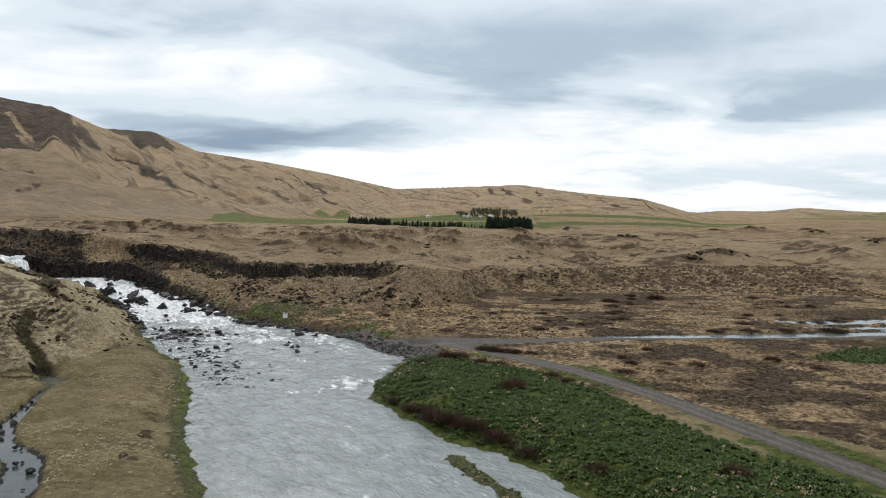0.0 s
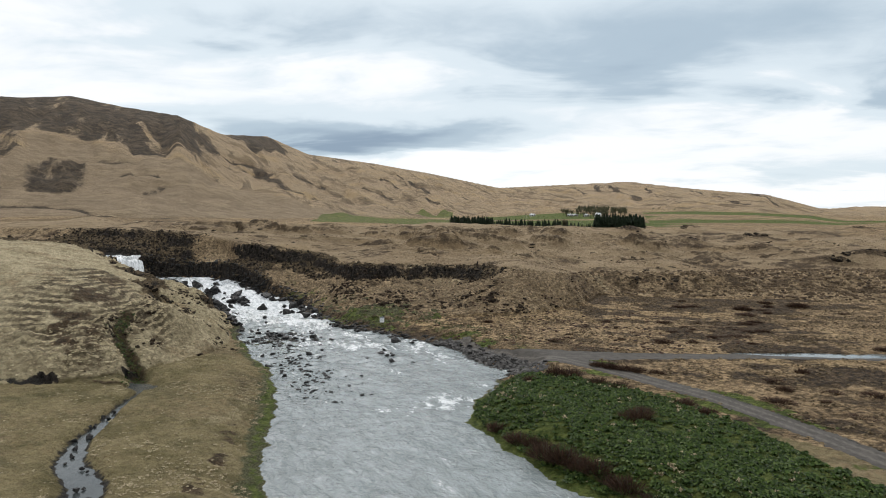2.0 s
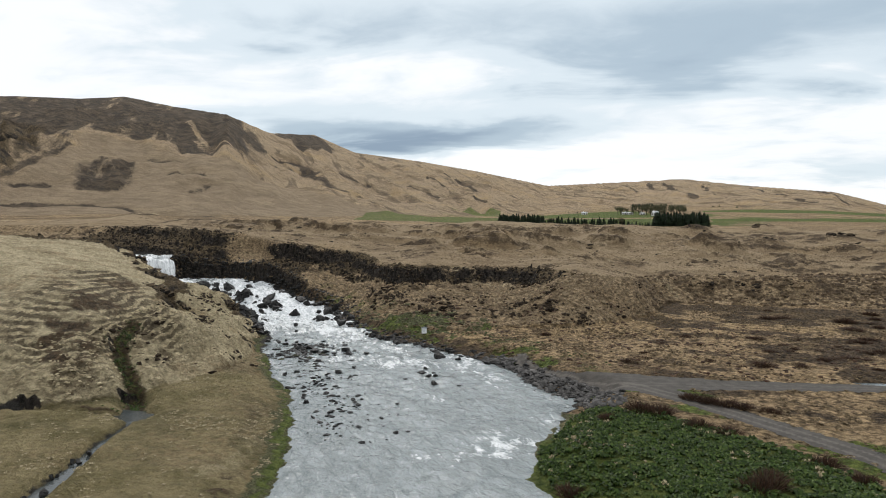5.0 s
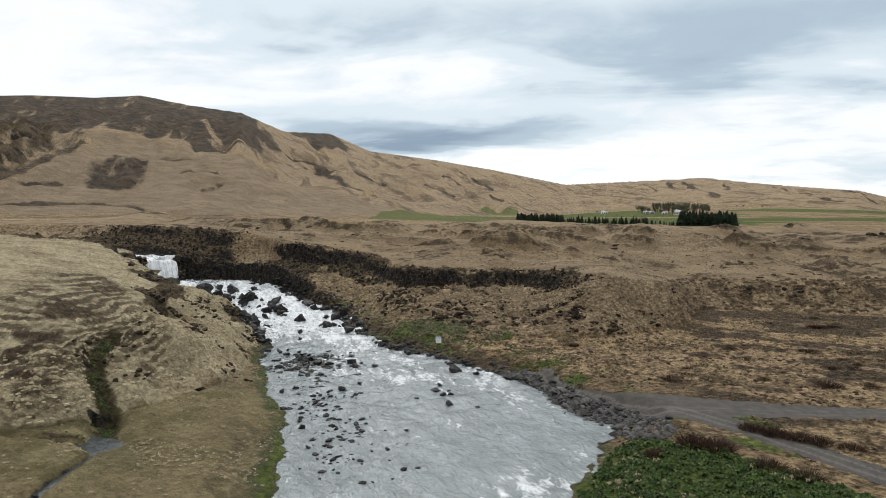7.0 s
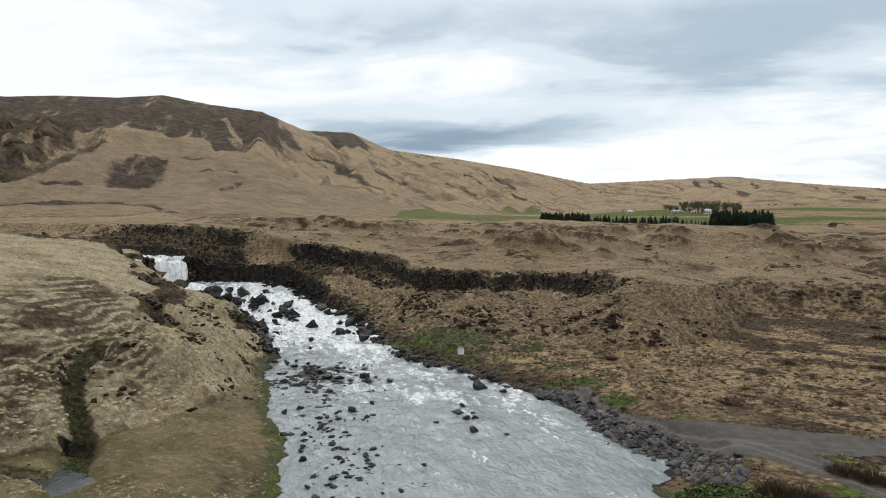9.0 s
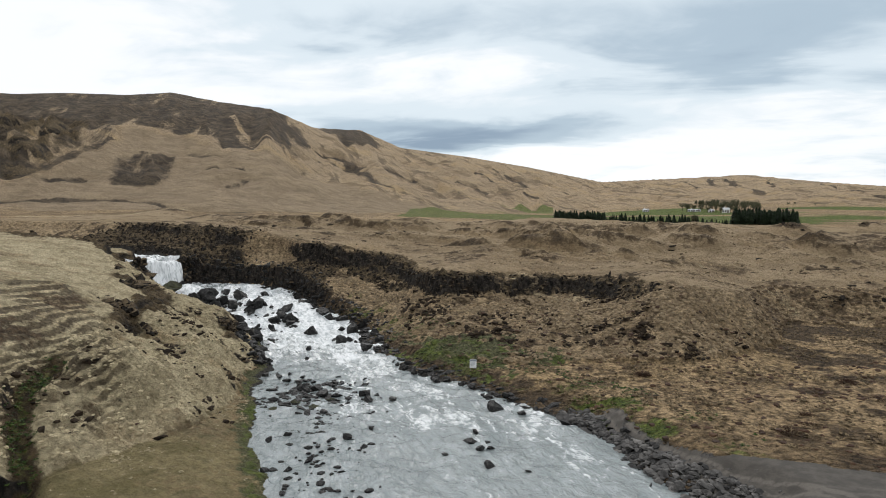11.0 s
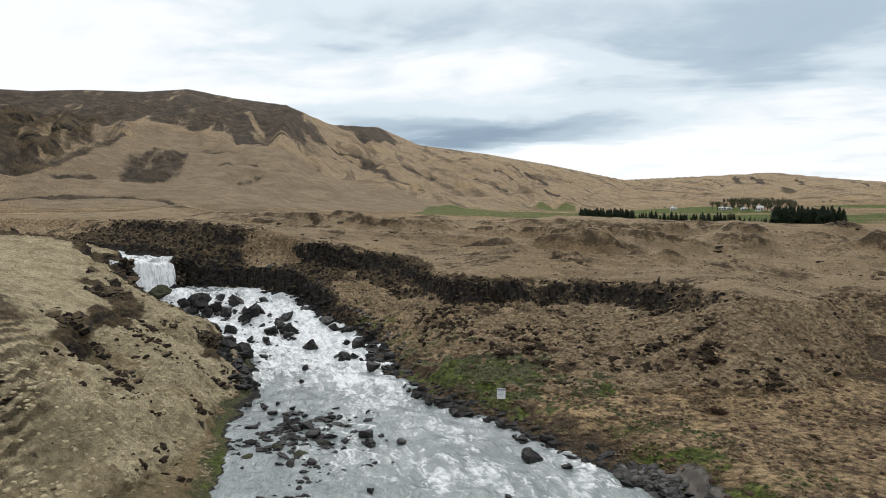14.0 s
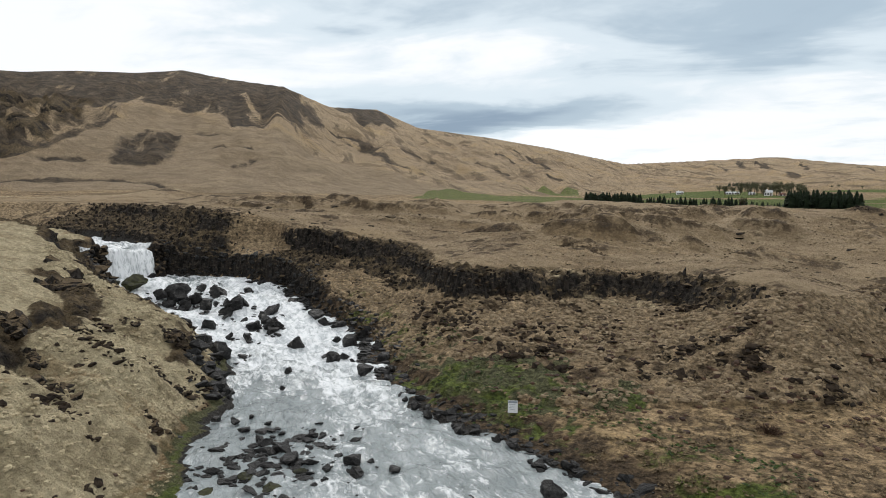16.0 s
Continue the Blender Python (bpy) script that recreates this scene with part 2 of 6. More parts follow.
FELL_LINES = [[(-350, 645), (-323, 665), (-280, 620), (-244, 578), (-205, 560)], [(-319, 592), (-316, 639), (-270, 680), (-220, 660)], [(-368, 480), (-345, 474), (-333, 472)],
              [(-312, 434), (-303, 436), (-293, 441)], [(-271, 401), (-275, 421)], [(-356, 343), (-353, 360)], [(-375, 331), (-393, 380), (-426, 455)],
              [(-345, 285), (-325, 301), (-310, 324), (-273, 334), (-227, 325), (-206, 330)], [(-226, 952), (-190, 905), (-160, 860)], [(-180, 960), (-148, 934), (-110, 900)],
              [(-260, 760), (-215, 720), (-170, 690)], [(-225, 850), (-190, 800), (-130, 760)]]
RIDGE_LINES = [[(106, 1480), (104, 1330)], [(136, 1500), (139, 1279), (153, 1110)], [(214, 1440), (200, 1300)], [(300, 1410), (299, 1171), (295, 1002)], [(200, 1230), (211, 1040)], [(60, 1400), (70, 1220)], [(380, 1300), (360, 1080)]]


def edge_of(x, y, pts, soft):
    """1 inside a polygon, 0 outside, fading over soft metres each way."""
    d, _ = to_line(x, y, pts + pts[:1])
    return smooth(-soft, soft, np.where(inside(x, y, pts), d, -d))


def water_level(x, y):
    """The river's surface; upstream of the lip of the fall it stands higher."""
    v = y - 0.9 * x
    low = np.interp(v, (-200, 60, 139, 166, 200, 224, 245, 259, 278, 300), (-2, -0.4, 0.5, 0.9, 1.5, 2.2, 3.3, 4.8, 7.2, 7.4))
    return np.where(x < -124.5 + 0.05 * (y - 178), 14.0 + 0.01 * (-124 - x), low)


def hill_relief(x, y, along, across, s, gully):
    """Gullies, ledges and crags of the hillside."""
    ridged = 1 - np.abs(2 * fbm(along * 0.0075, across * 0.034, 33, 4) - 1)
    body = smooth(0.02, 0.2, s) * (1 - smooth(0.82, 0.98, s))
    near = (x < -100) & (y < 1000)
    step = 12 * (ridged - 0.75) * body
    if near.any():
        x, y, body, base = x[near], y[near], body[near], smooth(0.0, 0.05, s[near])
        add = step[near] * (1 - edge_of(x, y, FAN, 25))
        cliffs = edge_of(x + 30 * (gully[near] - 0.5), y, FELL_CRAG, 10)
        add = add + cliffs * 9 * (np.abs(((fbm(x * 0.018, y * 0.018, 35, 4) * 6) % 1.0) - 0.5) * 2 - 0.5) * body
        add = add + edge_of(x, y, FAN_PATCH, 12) * 3.0 * (np.abs(((fbm(x * 0.025, y * 0.025, 36, 3) * 7) % 1.0) - 0.5) * 2 - 0.5)
        wander = 14 * (fbm(x * 0.03, y * 0.03, 37, 2) - 0.5)
        for line in FELL_LINES:
            add = add - 3.5 * np.exp(-((to_line(x, y, line)[0] + wander) / 8) ** 2) * base
        step[near] = add
    return step


def far_land(x, y):
    """Hills, their feet and the farmland before them."""
    dx, dy = x + 8, y - 42
    r, az = np.hypot(dx, dy), np.degrees(np.arctan2(dx, dy))
    el, rr, rf, zf = (np.interp(az, HILLS[:, 0], HILLS[:, k]) for k in (1, 2, 3, 4))
    zr = 22 + rr * np.tan(np.radians(el))
    s = np.clip((r - rf) / (rr - rf), 0, 1)
    gully = fbm(az * 0.9, r * 0.0035, 5, 4)
    p = s ** 1.25
    up = zf + (zr - zf) * p
    along, across = x * 0.55 - y * 0.83, x * 0.83 + y * 0.55
    relief = (zr - zf) * s * (1 - s) * 4 * (0.05 * (gully - 0.5) + 0.16 * (fbm(along * 0.0035, across * 0.016, 9, 4) - 0.5))
    step = (7.0 * (fbm(along * 0.008, across * 0.03, 31, 4) - 0.5) + 2.5 * (fbm(x * 0.04, y * 0.04, 32, 3) - 0.5)) * smooth(0.02, 0.3, s) * (1 - smooth(0.9, 1, s))
    on = (s > 0) & (s < 1)
    if on.any():
        step = np.array(step)
        step[on] += hill_relief(x[on], y[on], along[on], across[on], s[on], gully[on])
    up = up + relief + step
    beyond = zr - np.maximum(r - rr, 0) * 0.10
    plain = 25.3 + (zf - 25.3) * smooth(0, 1, np.clip((r - 300) / np.maximum(rf - 300, 30), 0, 1))
    z = np.where(r < rf, plain, np.where(r < rr, up, np.maximum(beyond, -20)))
    return z, r, az, s


def heights(x, y, rough=True):
    """Height of the ground, and the masks that tell its cover."""
    x, y = np.asarray(x, float), np.asarray(y, float)
    far, r, az, s = far_land(x, y)
    wx, wy = (fbm(x * 0.09, y * 0.09, 41, 3) - 0.5) * 9, (fbm(x * 0.09, y * 0.09, 42, 3) - 0.5) * 9
    d_r, z_r = to_line(x, y, BRINK_R)
    d_l, z_l = to_line(x, y, BRINK_L)
    bend = 0.35 + 0.45 * smooth(-85, -100, x)
    in_valley = inside(x + wx * bend, y + wy * bend, VALLEY)
    left = d_l < d_r
    d_b, z_b = np.where(left, d_l, d_r), np.where(left, z_l, z_r)
    # high ground behind the brinks
    hum = (fbm(x * 0.035, y * 0.05, 3, 4) - 0.5) * 5 * smooth(20, 90, d_b) * (1 - smooth(270, 340, r))
    swell = (fbm(x * 0.022, y * 0.03, 8, 3) - 0.5) * 5.5 * smooth(10, 50, d_b) * (1 - smooth(300, 350, r))
    top_r = z_r + (far - z_r) * (1 - np.exp(-d_r / 62)) + hum + swell
    lw = 1 - smooth(260, 360, r)
    top_l = z_l + (19.6 * lw + far * (1 - lw) - z_l) * (1 - np.exp(-d_l / 26)) + (fbm(x * 0.04, y * 0.04, 4, 3) - 0.5) * 2.2 * smooth(4, 20, d_l)
    k = smooth(-12, 12, d_r - d_l)
    high = top_r * (1 - k) + top_l * k
    # slopes
    f_l, zf_l = to_line(x, y, FOOT_L)
    f_r, zf_r = to_line(x, y, FOOT_R)
    d_f, z_f = np.where(f_l < f_r, f_l, f_r), np.where(f_l < f_r, zf_l, zf_r)
    u = d_f / (d_f + d_b + 1e-6)
    u = np.clip(u + (fbm(x * 0.12, y * 0.12, 12, 4) - 0.5) * (0.22 + 0.3 * smooth(-62, -96, x)) * smooth(0, 0.2, u) * smooth(0, 0.2, 1 - u), 0, 1)
    canyon = smooth(-62, -96, x) * smooth(120, 150, y) * np.where(left, smooth(-113, -124, x), 1)
    right_side = (~left) & (x < 14)
    full = np.sin(u * 1.5708)
    grassy = 0.45 * u + 0.55 * full
    cliffy = smooth(-8, -20, x)
    craggy = (0.74 * u + 0.26 * smooth(0.80, 0.90, u)) * cliffy + (0.35 * u + 0.65 * full) * (1 - cliffy)
    walls = 0.40 * smooth(0.0, 0.10, u) + 0.24 * u + 0.36 * smooth(0.72, 0.84, u)
    terrace = np.where(left, 0, smooth(8, 15, x))
    grassy = grassy * (1 - terrace) + smooth(0.12, 0.85, u) * terrace
    bowl = smooth(-102, -112, x) * np.where(left, 0, 1)
    walls = walls * (1 - bowl) + (0.30 * smooth(0.0, 0.09, u) + 0.45 * smooth(0.08, 0.75, u) + 0.25 * smooth(0.6, 0.8, u)) * bowl
    prof = np.where(right_side, craggy, grassy) * (1 - canyon) + walls * canyon
    slope = z_f + (z_b - z_f) * prof
    # valley floor and river bed
    wl = water_level(x, y)
    d_bl, _ = to_line(x, y, BANK_L)
    d_br, _ = to_line(x, y, BANK_R)
    d_w = np.minimum(d_bl, d_br)
    wob = (fbm(x * 0.35, y * 0.35, 51, 3) - 0.5) * 2.2 + (fbm(x * 1.1, y * 1.1, 52, 2) - 0.5) * 0.9
    in_river = inside(x, y, RIVER)
    sd = np.where(in_river, -d_w, d_w) + wob * smooth(130, 95, y - 0.9 * x - 100)
    flat = np.where(d_bl < d_br, 1.0 + 0.007 * y, 0.95 + 0.013 * y)
    lift = smooth(0.3, 7, sd)
    floor_z = wl + 0.25 * smooth(-0.3, 0.8, sd) + (np.maximum(flat, wl + 0.3) - wl - 0.25) * lift
    z_bed = wl - 0.9 * smooth(0.2, -2.5, sd) - 0.02
    in_floor = inside(x, y, FLOOR)
    low = np.where(in_floor, floor_z, slope)
    soft = np.where(in_floor, smooth(6, 0, d_f) * smooth(1, 5, sd), 0)
    low = low * (1 - soft) + np.maximum(low, z_f - 0.3) * soft
    low = np.where((sd < 0.2) & in_river, np.minimum(z_bed, low), low)
    low = np.where(in_river & ~in_floor, z_bed, low)
    d_i, _ = to_line(x, y, ISLET)
    low = np.where(d_i < 2.5, np.maximum(low, wl + 0.22 - 0.5 * smooth(0.2, 1.7, d_i + 1.4 * (fbm(x * 0.9, y * 0.9, 58, 3) - 0.5))), low)
    near = np.where(in_valley, low, high)
    # stream bed
    d_s, _ = to_line(x, y, STREAM)
    d_g, _ = to_line(x, y, GULLY)
    nearness = smooth(520, 420, r)
    z = near * nearness + far * (1 - nearness)
    sw = np.interp(y, (45, 58, 64, 72, 85), (2.0, 1.75, 1.3, 0.8, 0.5))
    z = z - 0.9 * np.exp(-(d_s / sw) ** 4) - 1.7 * np.exp(-((d_g + 1.5 * (fbm(x * 0.4, y * 0.4, 57, 2) - 0.5)) / 1.5) ** 2)
    pa, _ = to_line(x, y, POND_A)
    pb, _ = to_line(x, y, POND_B)
    pb = np.minimum(pb, to_line(x, y, POND_C)[0] + 0.8)
    edge = (fbm(x * 0.25, y * 0.6, 55, 3) - 0.5)
    pond = np.maximum(smooth(1.0, 0.2, pa - np.interp(x, (29, 40, 60, 110), (0.3, 1.3, 1.7, 2.2)) + edge * 1.6), smooth(1.0, 0.2, pb - np.interp(x, (66, 85, 110), (0.4, 1.8, 3.2)) + edge * 6))
    z = z - 0.35 * pond * in_floor
    z = z + 1.3 * np.exp(-(((x + 78) / 6) ** 2 + ((y - 103) / 6) ** 2)) + 1.0 * np.exp(-(((x + 84) / 5) ** 2 + ((y - 117) / 4) ** 2))
    for hx, hy, hh, ha, hb in HUMPS:
        z = z + hh * np.exp(-(((x - hx) / ha) ** 2 + ((y - hy) / hb) ** 2))
    d_t, _ = to_line(x, y, TRACK)
    d_p, _ = to_line(x, y, SPUR)
    d_road = np.minimum(d_t - np.interp(y, (112, 122), (1.3, 0.5)), d_p - 1.3)
    d_road = np.minimum(d_road, np.where(inside(x, y, [(-11, 116.5), (-3, 108.5), (6, 104.5), (9, 106), (6, 109), (14, 111.5), (40, 116.4), (40, 118.6), (12, 115.5), (-8, 116.5)]), -1, 9))
    road_m = smooth(1.2, -0.2, d_road)
    # tussocks and small relief
    dry = smooth(0.4, 2.5, sd) * (1 - road_m) * (1 - pond)
    steep = np.where(in_valley & ~in_floor, 1.0, 0.0)
    tus = np.abs(fbm(x * 0.62, y * 0.62, 61, 2) - 0.5) * 2
    tus2 = fbm(x * 1.25, y * 1.25, 62, 2)
    crag_m = np.where(in_valley & ~in_floor, smooth(0.70, 0.86, u) * np.where(right_side, 1, 0.0) * (1 - canyon), 0)
    low_wall = canyon * smooth(0.24, 0.08, u) * np.where(in_valley & ~in_floor, 1, 0)
    crag_m = np.maximum(crag_m, np.where(in_valley & ~in_floor, canyon * (0.35 + 0.65 * smooth(0.5, 0.75, u)), 0))
    crops = np.where(left, smooth(-185, -150, x), np.interp(x, (-185, -150, -140, -112, -105, -97, -91, -64, -60, -54, -16, -6), (0, 0.6, 1.1, 1.1, 0.2, 0.15, 1, 1, 0.35, 1, 1, 0)))
    crag_m = np.clip(crag_m * crops * (0.15 + 1.7 * fbm(x * 0.10, y * 0.10, 71, 3)), 0, 1)
    crag_m = np.maximum(crag_m, np.where(in_valley & ~in_floor, bowl * canyon * smooth(-190, -150, x) * (0.55 + 0.8 * fbm(x * 0.13, y * 0.13, 73, 3)), 0))
    crag_m = np.maximum(crag_m, low_wall * (0.5 + fbm(x * 0.2, y * 0.2, 72, 3)))
    for pts, k in RIGHT_CRAGS:
        crag_m = np.maximum(crag_m, np.where(left, 0, edge_of(x + wx * 0.25, y + wy * 0.25, pts, 1.2) * k))
    for line, w in LEFT_CRAGS:
        crag_m = np.maximum(crag_m, np.where(left, np.exp(-((to_line(x, y, line)[0] + 3.5 * (fbm(x * 0.22, y * 0.22, 74, 3) - 0.5)) / w) ** 2), 0))
    crag_m = np.clip(crag_m, 0, 1)
    z0 = z
    if rough:
        amp = dry * smooth(330, 180, r)
        z = z + amp * ((0.5 - tus) * (0.30 + 0.55 * steep) + (tus2 - 0.5) * (0.30 + 0.3 * steep))
        ribs = fbm((x * 0.6 - y * 0.8) * 0.16, (x * 0.8 + y * 0.6) * 0.035, 65, 3) - 0.5
        z = z + amp * steep * left * (1 - canyon) * 4.2 * ribs * smooth(0.05, 0.4, u) * smooth(1.0, 0.7, u)
        z = z + amp * steep * left * (1 - canyon) * 1.6 * (fbm(x * 0.22, y * 0.22, 66, 3) - 0.5)
        terr = np.sin(6.283 * (z0 / 0.8 + 2.2 * fbm(x * 0.07, y * 0.07, 63, 2)))
        tread = np.where(left, 0.26 * np.exp(-(((x + 73) / 9) ** 2 + ((y - 97) / 8) ** 2)) + 0.02, 0.10)
        z = z + amp * steep * (1 - canyon) * tread * terr * smooth(0.35, 0.6, fbm(x * 0.06, y * 0.06, 64, 2))
        z = z + amp * crag_m * ((fbm(x * 0.45, y * 0.45, 81, 4) - 0.5) * 2.4)
        knobs = smooth(0.50, 0.72, fbm(x * 0.055, y * 0.10, 92, 3)) * 3.2 + smooth(0.52, 0.7, fbm(x * 0.12, y * 0.20, 93, 3)) * 1.3
        z = z + (knobs - 0.9) * smooth(5, 30, d_b) * (1 - smooth(190, 300, r)) * np.where(in_valley | left, 0, 1)
        z = z + (fbm(x * 0.07, y * 0.07, 91, 4) - 0.5) * 2.4 * smooth(150, 240, r) * (1 - smooth(290, 345, r)) * np.where(in_valley, 0.15, 1)
    masks = dict(sd=sd, road=road_m, crag=crag_m, hill=s * smooth(300, 360, r), inval=in_valley * 1.0, infloor=in_floor * 1.0, u=np.where(in_floor, 0, u), left=left * 1.0,
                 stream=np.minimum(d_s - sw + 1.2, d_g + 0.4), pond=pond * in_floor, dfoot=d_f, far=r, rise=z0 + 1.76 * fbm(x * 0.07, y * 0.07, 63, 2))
    return z, masks


def ground_at(x, y):
    z, _ = heights(np.array([x], float), np.array([y], float))
    return float(z[0])


def turf_wedge(x, y):
    """Grassy slope between the canyon wall and the next cliff."""
    return np.clip(1.4 * np.exp(-(((x + 107) / 6.5) ** 2 + ((y - 199.5) / 6) ** 2)) + 0.9 * np.exp(-(((x + 101) / 3) ** 2 + ((y - 193) / 3) ** 2)), 0, 1)


# clusters of broken rock on the slope: middle and half widths
RUBBLE = [(-50, 164, 3, 3), (-39, 160.4, 3.2, 2.2), (-39.1, 153.4, 2.8, 1.4), (-35, 156, 2.2, 1.4), (-32.5, 150.6, 2.2, 0.9), (-18.8, 170, 2.2, 1), (-19.5, 157, 1.6, 1.6), (-15.2, 158.1, 2.4, 1.8),
          (-14.6, 154.8, 2, 1.4), (-12.6, 152.6, 1.6, 1), (-22.6, 151.8, 1.8, 1), (-19.2, 151.6, 1.2, 0.9), (-25.8, 153, 1.4, 0.9), (-6, 150.2, 2.8, 0.9), (-13, 149.4, 1.4, 0.7), (-46, 173.4, 3, 1.6),
          (-15.7, 136.7, 2, 0.8), (-12.8, 143.3, 2, 0.8), (-54, 168, 3, 3), (-60, 174, 3, 2.5)]


def rubble_at(x, y):
    return np.clip(sum(np.exp(-(((x - a) / c) ** 2 + ((y - b) / d) ** 2)) for a, b, c, d in RUBBLE), 0, 1)

# ---- materials ----
def material(name):
    mat = bpy.data.materials.new(name)
    mat.use_nodes = True
    nt = mat.node_tree
    return mat, nt, nt.nodes["Principled BSDF"]


class G:
    """Small helper to chain shader nodes."""

    def __init__(self, nt):
        self.nt, self.N, self.L = nt, nt.nodes.new, nt.links.new
        self.pos = self.N("ShaderNodeNewGeometry").outputs["Position"]

    def put(self, sock, v):
        if isinstance(v, (int, float)):
            sock.default_value = v
        elif isinstance(v, (tuple, list)):
            sock.default_value = (*v, 1) if len(v) == 3 and sock.type == "RGBA" else v
        else:
            self.L(v, sock)

    def math(self, op, a, b=0.0, clamp=False):
        n = self.N("ShaderNodeMath")
        n.operation, n.use_clamp = op, clamp
        self.put(n.inputs[0], a)
        self.put(n.inputs[1], b)
        return n.outputs[0]

    def noise(self, scale, detail=4, rough=0.55, stretch=None, warp=0.0):
        n = self.N("ShaderNodeTexNoise")
        n.inputs["Scale"].default_value, n.inputs["Detail"].default_value = scale, detail
        n.inputs["Roughness"].default_value, n.inputs["Distortion"].default_value = rough, warp
        src = self.pos
        if stretch:
            mp = self.N("ShaderNodeMapping")
            mp.inputs["Scale"].default_value = stretch
            self.L(src, mp.inputs[0])
            src = mp.outputs[0]
        self.L(src, n.inputs["Vector"])
        return n.outputs[0]

    def flow_noise(self, stretch, detail=5, rough=0.6, turn=55.5, warp=0.0):
        """Noise drawn out along a line that runs at turn degrees."""
        a, b = self.N("ShaderNodeMapping"), self.N("ShaderNodeMapping")
        a.inputs["Rotation"].default_value, b.inputs["Scale"].default_value = (0, 0, radians(turn)), stretch
        self.L(self.pos, a.inputs[0])
        self.L(a.outputs[0], b.inputs[0])
        n = self.N("ShaderNodeTexNoise")
        n.inputs["Scale"].default_value, n.inputs["Detail"].default_value = 1, detail
        n.inputs["Roughness"].default_value, n.inputs["Distortion"].default_value = rough, warp
        self.L(b.outputs[0], n.inputs["Vector"])
        return n.outputs[0]

    def cells(self, scale):
        n = self.N("ShaderNodeTexVoronoi")
        n.inputs["Scale"].default_value = scale
        self.L(self.pos, n.inputs["Vector"])
        return n.outputs["Distance"]

    def band(self, v, a, b):
        n = self.N("ShaderNodeMapRange")
        n.interpolation_type = "SMOOTHSTEP"
        self.put(n.inputs["Value"], v)
        n.inputs["From Min"].default_value, n.inputs["From Max"].default_value = a, b
        return n.outputs[0]

    def mix(self, f, a, b):
        n = self.N("ShaderNodeMix")
        n.data_type = "RGBA"
        self.put(n.inputs["Factor"], f)
        self.put(n.inputs["A"], a)
        self.put(n.inputs["B"], b)
        return n.outputs["Result"]

    def attr(self, name):
        n = self.N("ShaderNodeAttribute")
        n.attribute_name = name
        return n.outputs["Fac"]

    def bump(self, h, strength, dist, normal=None):
        n = self.N("ShaderNodeBump")
        n.inputs["Strength"].default_value, n.inputs["Distance"].default_value = strength, dist
        self.L(h, n.inputs["Height"])
        if normal is not None:
            self.L(normal, n.inputs["Normal"])
        return n.outputs[0]


